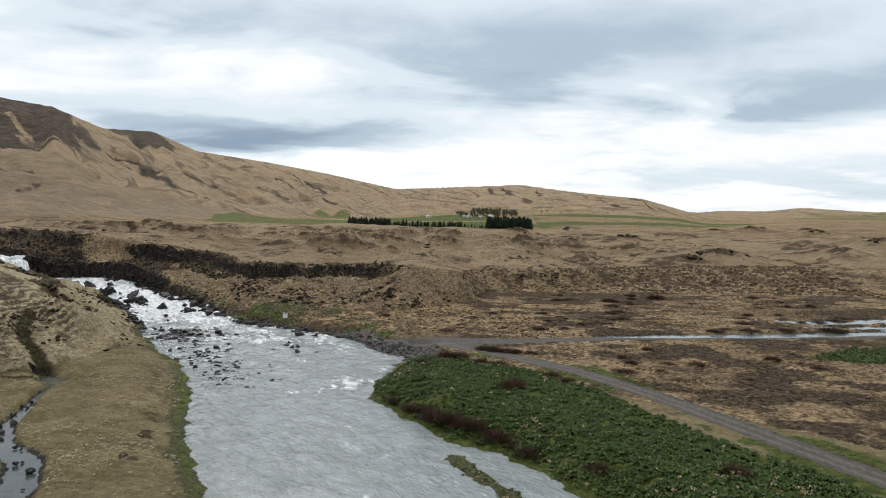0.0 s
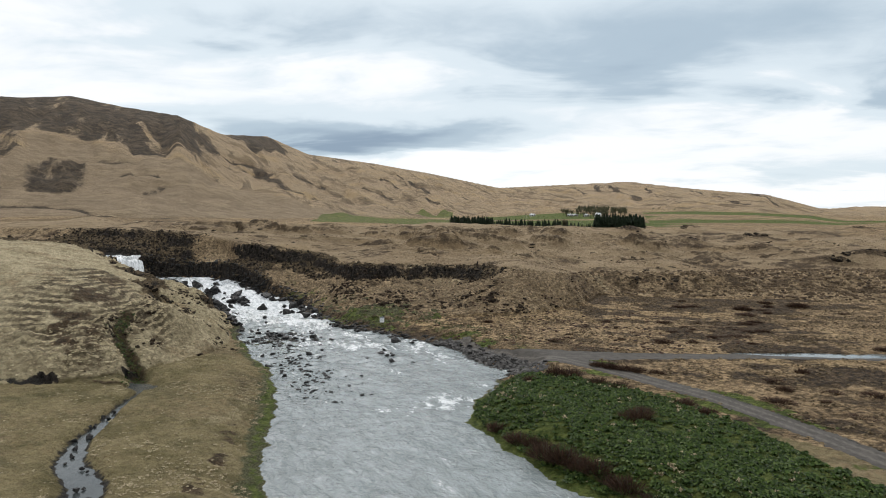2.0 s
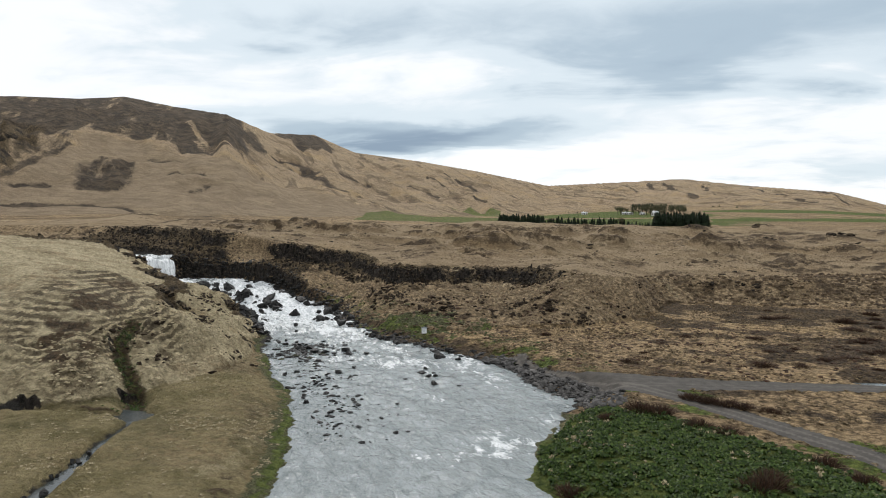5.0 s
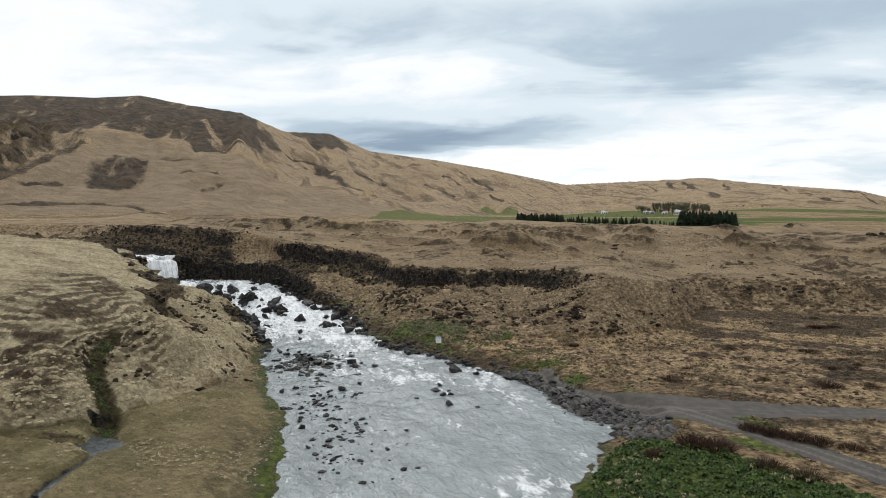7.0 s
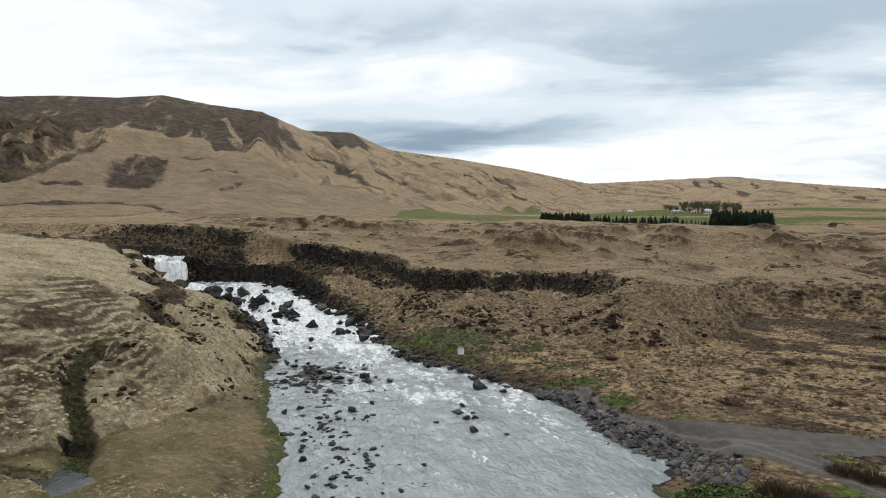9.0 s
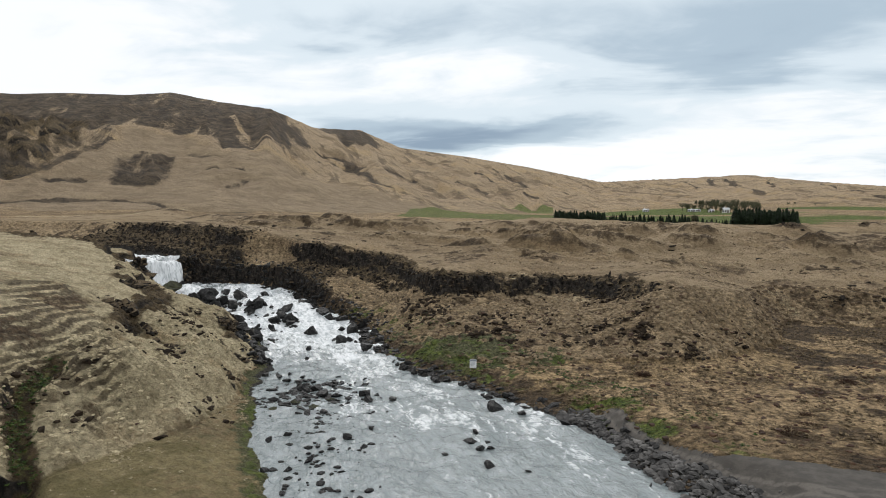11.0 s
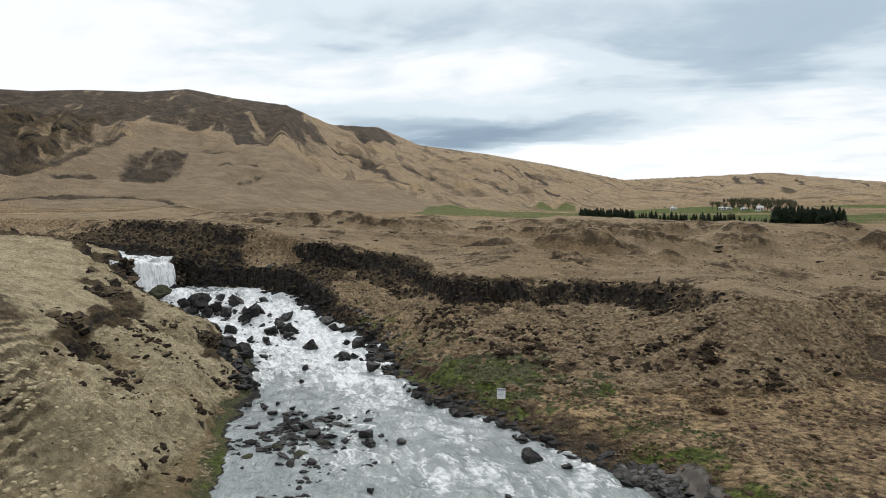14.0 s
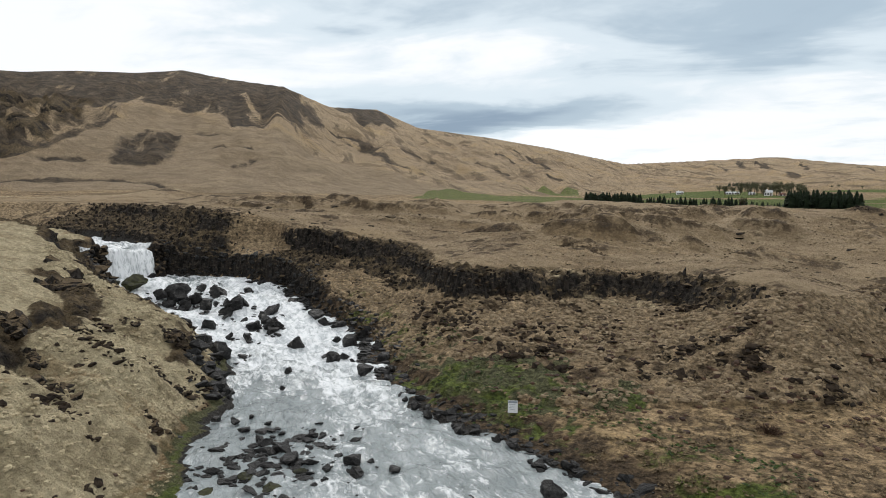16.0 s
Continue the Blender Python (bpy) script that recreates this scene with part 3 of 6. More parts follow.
def ground_material():
    mat, nt, bsdf = material("dry_grass_ground")
    g = G(nt)
    n_big, n_mid, n_fine, n_tiny = g.noise(0.03, 6, 0.62), g.noise(0.22, 6, 0.65), g.noise(1.1, 6, 0.68), g.noise(6, 5, 0.7)
    n_patch = g.noise(0.085, 7, 0.66, (1.0, 1.7, 1.6), 0.5)
    straw = g.mix(g.band(n_mid, 0.38, 0.62), (0.40, 0.288, 0.166), (0.295, 0.208, 0.117))
    straw = g.mix(g.math("MULTIPLY", g.band(n_patch, 0.50, 0.64), 0.62), straw, (0.15, 0.102, 0.056))
    straw = g.mix(g.math("MULTIPLY", g.band(n_big, 0.48, 0.62), 0.35), straw, (0.19, 0.135, 0.075))
    straw = g.mix(g.math("MULTIPLY", g.band(n_fine, 0.52, 0.64), 0.38), straw, (0.10, 0.072, 0.045))
    straw = g.mix(g.math("MULTIPLY", g.band(n_tiny, 0.52, 0.64), 0.35), straw, (0.085, 0.062, 0.04))
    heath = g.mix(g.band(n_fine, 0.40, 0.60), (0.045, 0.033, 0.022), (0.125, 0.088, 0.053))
    green = g.mix(g.band(n_fine, 0.35, 0.65), (0.05, 0.075, 0.016), (0.14, 0.165, 0.042))
    moss = g.mix(g.band(n_tiny, 0.4, 0.6), (0.065, 0.07, 0.034), (0.15, 0.145, 0.075))
    joints = g.noise(1.0, 5, 0.62, (1.5, 1.5, 0.30), 0.4)
    rock = g.mix(g.band(joints, 0.36, 0.62), (0.007, 0.0065, 0.006), (0.045, 0.038, 0.032))
    rock = g.mix(g.math("MULTIPLY", g.band(n_fine, 0.52, 0.66), 0.55), rock, (0.10, 0.085, 0.065))
    up = g.N("ShaderNodeSeparateXYZ")
    g.L(g.N("ShaderNodeNewGeometry").outputs["Normal"], up.inputs[0])
    # turf on upward rock faces, its paler colour also painting the tops as lit
    lit_ledge_turf = g.band(g.math("ADD", up.outputs[2], g.math("MULTIPLY", g.math("SUBTRACT", n_mid, 0.5), 0.7)), 0.60, 0.86)
    rock = g.mix(g.math("MULTIPLY", lit_ledge_turf, 0.85), rock, g.mix(g.band(n_fine, 0.4, 0.6), (0.075, 0.055, 0.032), (0.17, 0.125, 0.07)))
    gravel = g.mix(g.band(n_tiny, 0.35, 0.65), (0.085, 0.08, 0.078), (0.15, 0.14, 0.13))
    wet = g.mix(g.band(n_tiny, 0.35, 0.65), (0.03, 0.028, 0.026), (0.07, 0.065, 0.058))
    edge = g.math("MULTIPLY", g.math("SUBTRACT", n_fine, 0.5), 0.9)

    def cover(name, base, over, lo=0.35, hi=0.65):
        return g.mix(g.band(g.math("ADD", g.attr(name), edge), lo, hi), base, over)

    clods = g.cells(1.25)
    # gaps between tussocks: dark moss and shade, both put into the colour
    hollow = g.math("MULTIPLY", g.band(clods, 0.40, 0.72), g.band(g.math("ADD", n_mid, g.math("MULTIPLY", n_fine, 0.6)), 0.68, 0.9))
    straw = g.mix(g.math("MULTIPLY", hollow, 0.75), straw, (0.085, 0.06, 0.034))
    lines = g.flow_noise((0.009, 0.05, 0.03), 7, 0.66, 56.5, 0.4)
    lines2 = g.flow_noise((0.03, 0.10, 0.06), 6, 0.66, 40, 0.3)
    hill = g.attr("slope")
    straw = g.mix(g.math("MULTIPLY", hill, 0.5), straw, (0.39, 0.305, 0.208))
    straw = g.mix(g.math("MULTIPLY", g.math("MULTIPLY", g.band(lines, 0.53, 0.60), hill), 0.62), straw, (0.06, 0.043, 0.029))
    straw = g.mix(g.math("MULTIPLY", g.math("MULTIPLY", g.band(lines2, 0.55, 0.64), hill), 0.4), straw, (0.09, 0.065, 0.042))
    rows = g.noise(1.0, 6, 0.66, (0.06, 0.22, 0.16), 0.6)
    straw = g.mix(g.math("MULTIPLY", g.band(rows, 0.56, 0.66), 0.2), straw, (0.095, 0.068, 0.042))
    straw = g.mix(g.math("MULTIPLY", g.band(rows, 0.45, 0.35), 0.2), straw, (0.40, 0.30, 0.17))
    swath = g.noise(1.0, 6, 0.6, (0.018, 0.05, 0.03), 0.6)
    straw = g.mix(g.math("MULTIPLY", g.band(swath, 0.52, 0.64), 0.55), straw, (0.40, 0.285, 0.15))
    straw = g.mix(g.math("MULTIPLY", g.band(swath, 0.46, 0.36), 0.6), straw, (0.145, 0.102, 0.058))
    pale = g.mix(g.band(n_mid, 0.38, 0.62), (0.56, 0.475, 0.305), (0.44, 0.366, 0.228))
    pale = g.mix(g.math("MULTIPLY", g.band(n_fine, 0.53, 0.63), 0.28), pale, (0.15, 0.11, 0.065))
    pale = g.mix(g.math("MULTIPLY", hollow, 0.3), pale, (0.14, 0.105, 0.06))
    straw = cover("pale", straw, pale, 0.2, 0.8)
    lawn = g.mix(g.band(n_mid, 0.36, 0.64), (0.185, 0.154, 0.073), (0.30, 0.247, 0.132))
    lawn = g.mix(g.math("MULTIPLY", g.band(n_patch, 0.48, 0.62), 0.6), lawn, (0.10, 0.09, 0.04))
    straw = cover("lawn", straw, lawn, 0.2, 0.8)
    # shade of the terrace steps, painted as dark bands that follow the height
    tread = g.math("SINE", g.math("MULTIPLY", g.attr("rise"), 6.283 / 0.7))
    tread = g.math("MULTIPLY", g.band(g.math("ADD", tread, g.math("MULTIPLY", g.math("SUBTRACT", n_fine, 0.5), 5.0)), -0.8, 0.4), g.attr("step_shade"))
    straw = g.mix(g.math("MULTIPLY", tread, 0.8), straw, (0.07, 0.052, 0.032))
    moor = g.mix(g.band(n_patch, 0.4, 0.66), (0.385, 0.292, 0.182), (0.25, 0.184, 0.112))
    moor = g.mix(g.math("MULTIPLY", g.band(n_fine, 0.52, 0.66), 0.35), moor, (0.13, 0.09, 0.05))
    straw = cover("moor", straw, moor, 0.2, 0.8)
    fan = g.mix(g.band(n_patch, 0.4, 0.66), (0.30, 0.228, 0.148), (0.215, 0.162, 0.103))
    fan = g.mix(g.math("MULTIPLY", g.band(n_mid, 0.54, 0.66), 0.4), fan, (0.15, 0.11, 0.07))
    ledge = g.noise(1.0, 6, 0.64, (0.03, 0.03, 0.24), 0.5)
    fan = g.mix(g.math("MULTIPLY", g.band(ledge, 0.53, 0.62), 0.22), fan, (0.15, 0.11, 0.07))
    fan = g.mix(g.math("MULTIPLY", g.band(ledge, 0.46, 0.38), 0.25), fan, (0.42, 0.32, 0.20))
    straw = cover("fan", straw, fan, 0.2, 0.8)
    fell = g.mix(g.band(n_patch, 0.4, 0.62), (0.054, 0.042, 0.030), (0.12, 0.091, 0.061))
    fell = g.mix(g.math("MULTIPLY", g.band(lines2, 0.5, 0.6), 0.6), fell, (0.045, 0.036, 0.028))
    straw = g.mix(g.band(g.math("ADD", g.attr("fell"), g.math("MULTIPLY", g.math("SUBTRACT", lines, 0.5), 1.6)), 0.35, 0.6), straw, fell)
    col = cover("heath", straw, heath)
    col = cover("moss", col, moss)
    col = cover("green", col, green)
    col = cover("crag", col, rock)
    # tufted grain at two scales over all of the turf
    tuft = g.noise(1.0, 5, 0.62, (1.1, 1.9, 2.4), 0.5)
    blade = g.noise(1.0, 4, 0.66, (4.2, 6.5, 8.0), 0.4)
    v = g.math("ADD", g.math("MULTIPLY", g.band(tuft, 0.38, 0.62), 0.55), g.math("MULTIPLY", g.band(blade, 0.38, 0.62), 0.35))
    # borders of the clods darkened as well, colour standing in for shade
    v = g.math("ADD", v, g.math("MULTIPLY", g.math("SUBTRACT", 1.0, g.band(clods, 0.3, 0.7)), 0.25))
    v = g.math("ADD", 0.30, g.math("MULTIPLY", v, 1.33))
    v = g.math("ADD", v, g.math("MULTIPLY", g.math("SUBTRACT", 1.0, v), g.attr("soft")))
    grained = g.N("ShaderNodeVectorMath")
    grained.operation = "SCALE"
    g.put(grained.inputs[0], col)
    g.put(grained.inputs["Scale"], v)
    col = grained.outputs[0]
    col = cover("gravel", col, gravel)
    col = cover("wet", col, wet)
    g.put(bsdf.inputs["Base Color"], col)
    bsdf.inputs["Roughness"].default_value = 0.93
    bsdf.inputs["Specular IOR Level"].default_value = 0.15
    b1 = g.bump(g.math("SUBTRACT", g.math("ADD", tuft, g.math("MULTIPLY", blade, 0.4)), g.math("MULTIPLY", clods, 0.5)), 1.0, 1.0)
    g.put(bsdf.inputs["Normal"], g.bump(n_tiny, 0.8, 0.18, b1))
    return mat


def water_material(name="river_water", waves=1.0, tone=1.0):
    mat, nt, bsdf = material(name)
    g = G(nt)
    n1, n2, n3 = g.flow_noise((0.24, 0.40, 0.5), 5, 0.56, 50, 1.0), g.flow_noise((0.62, 1.05, 1), 5, 0.55, 50, 0.8), g.flow_noise((2.0, 3.4, 3), 4, 0.55, 50, 0.5)
    veins = g.math("SUBTRACT", 1.0, g.math("MULTIPLY", g.math("ABSOLUTE", g.math("SUBTRACT", g.flow_noise((0.5, 0.9, 1), 4, 0.55, 50, 1.0), 0.5)), 8.0), True)
    f = g.math("ADD", g.attr("foam"), g.math("MULTIPLY", g.math("SUBTRACT", n1, 0.5), 1.25))
    f = g.math("ADD", f, g.math("MULTIPLY", g.math("SUBTRACT", n2, 0.5), 1.1))
    f = g.math("ADD", f, g.math("MULTIPLY", g.math("SUBTRACT", n3, 0.5), 0.3))
    f = g.math("ADD", f, g.math("MULTIPLY", veins, 0.22))
    foam = g.band(f, 0.28, 0.86)
    base = g.mix(g.band(n1, 0.3, 0.7), tuple(tone * c for c in (0.185, 0.212, 0.214)), tuple(tone * c for c in (0.262, 0.295, 0.297)))
    # dark sides of the ripples painted into the water's colour
    base = g.mix(g.math("MULTIPLY", g.band(g.math("ADD", g.math("MULTIPLY", n2, 0.4), g.math("MULTIPLY", n3, 0.6)), 0.5, 0.62), 0.45), base, tuple(tone * c for c in (0.12, 0.142, 0.146)))
    white = g.mix(g.band(g.math("ADD", g.math("MULTIPLY", n2, 0.75), g.math("MULTIPLY", n3, 0.25)), 0.38, 0.6), (0.44, 0.475, 0.49), (0.80, 0.82, 0.83))
    g.put(bsdf.inputs["Base Color"], g.mix(foam, base, white))
    g.put(bsdf.inputs["Roughness"], g.math("ADD", 0.1, g.math("MULTIPLY", foam, 0.6)))
    bsdf.inputs["IOR"].default_value = 1.33
    b1 = g.bump(n2, 0.85 * waves, 0.45)
    g.put(bsdf.inputs["Normal"], g.bump(n3, 0.5 * waves, 0.12, b1))
    return mat


def plain_material(name, a, b, scale, rough=0.85, bump=0.3, dist=0.05, spots=None, vary=0.0, spec=0.3):
    """Two tones and fine relief; vary shifts each object's tone a little."""
    mat, nt, bsdf = material(name)
    g = G(nt)
    n, f = g.noise(scale, 5, 0.6), g.noise(scale * 6, 4, 0.6)
    col = g.mix(g.band(n, 0.35, 0.65), a, b)
    if spots:
        col = g.mix(g.band(g.noise(scale * 0.7, 4, 0.6), spots[1], spots[1] + 0.12), col, spots[0])
    if vary:
        info = g.N("ShaderNodeObjectInfo")
        hsv = g.N("ShaderNodeHueSaturation")
        g.put(hsv.inputs["Value"], g.math("ADD", 1 - vary / 2, g.math("MULTIPLY", info.outputs["Random"], vary)))
        g.put(hsv.inputs["Color"], col)
        col = hsv.outputs[0]
    g.put(bsdf.inputs["Base Color"], col)
    bsdf.inputs["Roughness"].default_value = rough
    bsdf.inputs["Specular IOR Level"].default_value = spec
    g.put(bsdf.inputs["Normal"], g.bump(g.math("ADD", n, g.math("MULTIPLY", f, 0.5)), bump, dist))
    return mat


def island_material(name, tones, rough=0.7, spec=0.2):
    """Every loose piece of a joined mesh takes its own tone between the given ones."""
    mat, nt, bsdf = material(name)
    g = G(nt)
    rnd = nt.nodes.new("ShaderNodeNewGeometry").outputs["Random Per Island"]
    ramp = nt.nodes.new("ShaderNodeValToRGB")
    e = ramp.color_ramp.elements
    e[0].color, e[1].color = (*tones[0], 1), (*tones[-1], 1)
    for i, c in enumerate(tones[1:-1]):
        e.new((i + 1) / (len(tones) - 1)).color = (*c, 1)
    g.put(ramp.inputs[0], rnd)
    n = g.noise(5, 3)
    g.put(bsdf.inputs["Base Color"], g.mix(g.math("MULTIPLY", g.band(n, 0.4, 0.65), 0.4), ramp.outputs[0], tones[0]))
    bsdf.inputs["Roughness"].default_value = rough
    bsdf.inputs["Specular IOR Level"].default_value = spec
    return mat


def crag_material():
    """Dry basalt: dark joints, brown weathered faces, lichen spots, dead turf painting the tops lit."""
    mat, nt, bsdf = material("dry_basalt")
    g = G(nt)
    joints, n, f = g.noise(1.0, 5, 0.62, (1.7, 1.7, 0.35), 0.4), g.noise(0.5, 5, 0.6), g.noise(5, 4, 0.65)
    col = g.mix(g.band(joints, 0.35, 0.64), (0.005, 0.0045, 0.004), (0.042, 0.036, 0.031))
    col = g.mix(g.math("MULTIPLY", g.band(n, 0.5, 0.66), 0.5), col, (0.045, 0.034, 0.024))
    col = g.mix(g.math("MULTIPLY", g.band(f, 0.60, 0.68), 0.5), col, (0.17, 0.16, 0.14))
    up = g.N("ShaderNodeSeparateXYZ")
    g.L(g.N("ShaderNodeNewGeometry").outputs["Normal"], up.inputs[0])
    top = g.band(g.math("ADD", up.outputs[2], g.math("MULTIPLY", g.math("SUBTRACT", n, 0.5), 1.4)), 0.5, 0.9)
    col = g.mix(g.math("MULTIPLY", top, 0.75), col, g.mix(g.band(f, 0.4, 0.6), (0.085, 0.06, 0.036), (0.17, 0.125, 0.07)))
    g.put(bsdf.inputs["Base Color"], col)
    bsdf.inputs["Roughness"].default_value, bsdf.inputs["Specular IOR Level"].default_value = 0.9, 0.12
    g.put(bsdf.inputs["Normal"], g.bump(g.math("ADD", joints, g.math("MULTIPLY", f, 0.35)), 0.9, 0.35))
    return mat


BASALT = plain_material("wet_basalt", (0.005, 0.005, 0.005), (0.026, 0.025, 0.024), 1.4, 0.55, 1.0, 0.3, ((0.085, 0.08, 0.072), 0.58), 0.8, 0.25)
OUTCROP = crag_material()
MOSSY = plain_material("mossy_rock", (0.012, 0.013, 0.006), (0.04, 0.041, 0.014), 1.6, 0.9, 0.6, 0.1, ((0.02, 0.018, 0.016), 0.58), 0.4)
TURF_ROCK = plain_material("brown_turf_rock", (0.014, 0.011, 0.009), (0.05, 0.037, 0.026), 1.3, 0.95, 0.8, 0.2, ((0.09, 0.066, 0.042), 0.58), 0.0, 0.05)
STONE = plain_material("grey_bank_stone", (0.05, 0.048, 0.046), (0.125, 0.118, 0.11), 1.2, 0.85, 0.5, 0.08, ((0.045, 0.042, 0.04), 0.55), 0.7)
STONE_STUFF = island_material("grey_bank_stones", ((0.03, 0.029, 0.028), (0.065, 0.062, 0.06), (0.105, 0.1, 0.095), (0.16, 0.152, 0.145)), 0.85)
NEEDLES = island_material("conifer_needles", ((0.010, 0.018, 0.009), (0.016, 0.028, 0.012), (0.026, 0.04, 0.017)), 0.8)
LEAVES = island_material("lupine_leaves", ((0.012, 0.024, 0.004), (0.028, 0.054, 0.008), (0.054, 0.094, 0.014), (0.10, 0.135, 0.032)), 0.6)
TWIGS = island_material("willow_twigs", ((0.035, 0.02, 0.014), (0.065, 0.036, 0.022), (0.10, 0.056, 0.032)), 0.8)
STRAW = island_material("straw_tufts", ((0.07, 0.05, 0.03), (0.125, 0.09, 0.053), (0.20, 0.148, 0.085), (0.29, 0.22, 0.13)), 0.9)
PALE_TUFT = island_material("pale_tufts", ((0.24, 0.195, 0.12), (0.34, 0.282, 0.175), (0.43, 0.36, 0.228), (0.50, 0.425, 0.275)), 0.9)
TUSSOCK = island_material("brown_tussocks", ((0.14, 0.102, 0.063), (0.205, 0.153, 0.095), (0.255, 0.195, 0.122), (0.305, 0.238, 0.152)), 0.9)
HEATHER = island_material("heather_tussocks", ((0.05, 0.035, 0.022), (0.09, 0.062, 0.038), (0.14, 0.098, 0.058), (0.21, 0.152, 0.09)), 0.9)
BUDS = island_material("budding_crown", ((0.06, 0.062, 0.035), (0.085, 0.09, 0.045), (0.12, 0.12, 0.065)), 0.8)
BARK = plain_material("bark", (0.05, 0.038, 0.028), (0.09, 0.07, 0.055), 8, 0.9)
WALL = plain_material("white_paint", (0.74, 0.74, 0.72), (0.8, 0.8, 0.78), 1.5, 0.7, 0.1, 0.01)
ROOF = plain_material("sheet_metal_roof", (0.45, 0.46, 0.47), (0.55, 0.56, 0.57), 1.2, 0.5, 0.1, 0.01)
ROOF_RED = plain_material("rusty_red_roof", (0.16, 0.05, 0.04), (0.22, 0.075, 0.055), 1.2, 0.6, 0.1, 0.01)
PANE = plain_material("dark_window_pane", (0.03, 0.035, 0.04), (0.05, 0.055, 0.06), 3, 0.1, 0.0, 0.01)
POST = plain_material("grey_weathered_wood", (0.16, 0.14, 0.12), (0.25, 0.22, 0.19), 9, 0.9)
BOARD = plain_material("white_sign_sheet", (0.66, 0.68, 0.69), (0.74, 0.75, 0.76), 3, 0.5, 0.05, 0.005)
BAR = plain_material("grey_print", (0.22, 0.25, 0.28), (0.28, 0.31, 0.34), 6, 0.6, 0.0, 0.01)
GROUND, WATER, STILL, BROOK = ground_material(), water_material(), water_material("still_water", 0.05, 0.6), water_material("stream_water", 0.12, 0.25)


def fall_material():
    mat, nt, bsdf = material("falling_water")
    g = G(nt)
    n, f = g.noise(1.0, 5, 0.6, (1.6, 1.6, 0.22), 0.4), g.noise(4, 4, 0.6, (1, 1, 0.25))
    v = g.math("ADD", g.math("MULTIPLY", n, 0.7), g.math("MULTIPLY", f, 0.3))
    g.put(bsdf.inputs["Base Color"], g.mix(g.band(v, 0.36, 0.56), (0.36, 0.39, 0.40), (0.84, 0.86, 0.87)))
    bsdf.inputs["Roughness"].default_value = 0.6
    g.put(bsdf.inputs["Normal"], g.bump(v, 0.8, 0.35))
    return mat


FALL = fall_material()


def sheet(name, xs, ys, zs, mat, masks, keep=None):
    """A grid of quads over xs and ys, with masks as point attributes."""
    nx, ny = len(xs), len(ys)
    X, Y = np.meshgrid(xs, ys)
    co = np.stack((X.ravel(), Y.ravel(), zs.ravel()), 1).astype(np.float32)
    i = (np.arange(ny - 1)[:, None] * nx + np.arange(nx - 1)[None, :]).ravel()
    quads = np.stack((i, i + 1, i + nx + 1, i + nx), 1)
    if keep is not None:
        k = keep.ravel()
        quads = quads[k[quads].any(1)]
        used = np.unique(quads)
        back = np.zeros(len(co), np.int64)
        back[used] = np.arange(len(used))
        quads, co = back[quads], co[used]
        masks = {n: v.ravel()[used] for n, v in masks.items()}
    me = bpy.data.meshes.new(name)
    me.vertices.add(len(co))
    me.vertices.foreach_set("co", co.ravel())
    me.loops.add(len(quads) * 4)
    me.loops.foreach_set("vertex_index", quads.ravel().astype(np.int32))
    me.polygons.add(len(quads))
    me.polygons.foreach_set("loop_start", np.arange(0, len(quads) * 4, 4, dtype=np.int32))
    me.polygons.foreach_set("use_smooth", np.ones(len(quads), bool))
    me.update(calc_edges=True)
    for n, v in masks.items():
        a = me.attributes.new(n, "FLOAT", "POINT")
        a.data.foreach_set("value", np.asarray(v, np.float32).ravel())
    me.materials.append(mat)
    return new(name, me)


def stretch_steps(lo, hi, step, down, up):
    """Even steps from lo to hi; outwards they grow by a factor up to a widest step, and past a further mark without limit."""
    mid = np.arange(lo, hi + step / 2, step)
    sides = []
    for (grow, mark, widest, end), sign in ((down, -1), (up, 1)):
        v, w, side = (mid[-1] if sign > 0 else mid[0]), step, []
        while (v - end) * sign < 0:
            w = min(w * grow, widest) if (v - mark) * sign < 0 else w * 1.045
            v += w * sign
            side.append(v)
        sides.append(np.array(side))
    return np.concatenate((sides[0][::-1], mid, sides[1]))


# ---- ground and water ----
# turf scarps on the high ground, and bare trodden ways
SCARS = [[(-185, 310), (-140, 256), (-109, 226), (-94, 223), (-70, 221), (-59, 219)], [(-45, 204), (-39, 202), (-32, 197)], [(-203, 319), (-169, 346), (-103, 288)],
         [(-327, 296), (-287, 326), (-246, 331)], [(-37, 179), (-30, 162)], [(20, 224), (52, 240), (90, 262)]]
WAYS = [[(-3, 222), (4, 209), (9, 206), (12, 203), (17, 201)], [(-66, 203), (-62, 192), (-56, 181), (-50, 178)], [(-261, 250), (-225, 268), (-197, 307)], [(-39, 181), (-21, 173)], [(-33.5, 56), (-33.3, 61), (-35.2, 67), (-35.4, 74), (-36.5, 83)]]
# near slope: dark heathy turf, plus painted shade of terraces and an undercut
LEFT_PATCHES = [([(-86, 115), (-85, 118), (-79.7, 119), (-76.5, 116), (-78, 110)], 0.8), ([(-81, 100), (-79.5, 103), (-77, 106.5), (-71, 106.5), (-70, 103), (-77, 98)], 0.95),
                ([(-79.6, 97), (-72.6, 100.5), (-66.7, 96), (-62.4, 91), (-62.9, 87.4), (-66.3, 86)], 0.9), ([(-66.5, 102.5), (-61.8, 104), (-60, 101), (-62.8, 99)], 0.9),
                ([(-70.6, 104), (-64, 103.6), (-60.8, 101), (-60.3, 98), (-62, 97.5)], 0.7), ([(-64, 88), (-63.4, 90.4), (-62, 92), (-61.7, 90.5)], 1.0),
                ([(-43.8, 94), (-40, 86.5), (-37.2, 80.6), (-36.4, 81), (-38.1, 86), (-42.5, 94)], 0.8)]
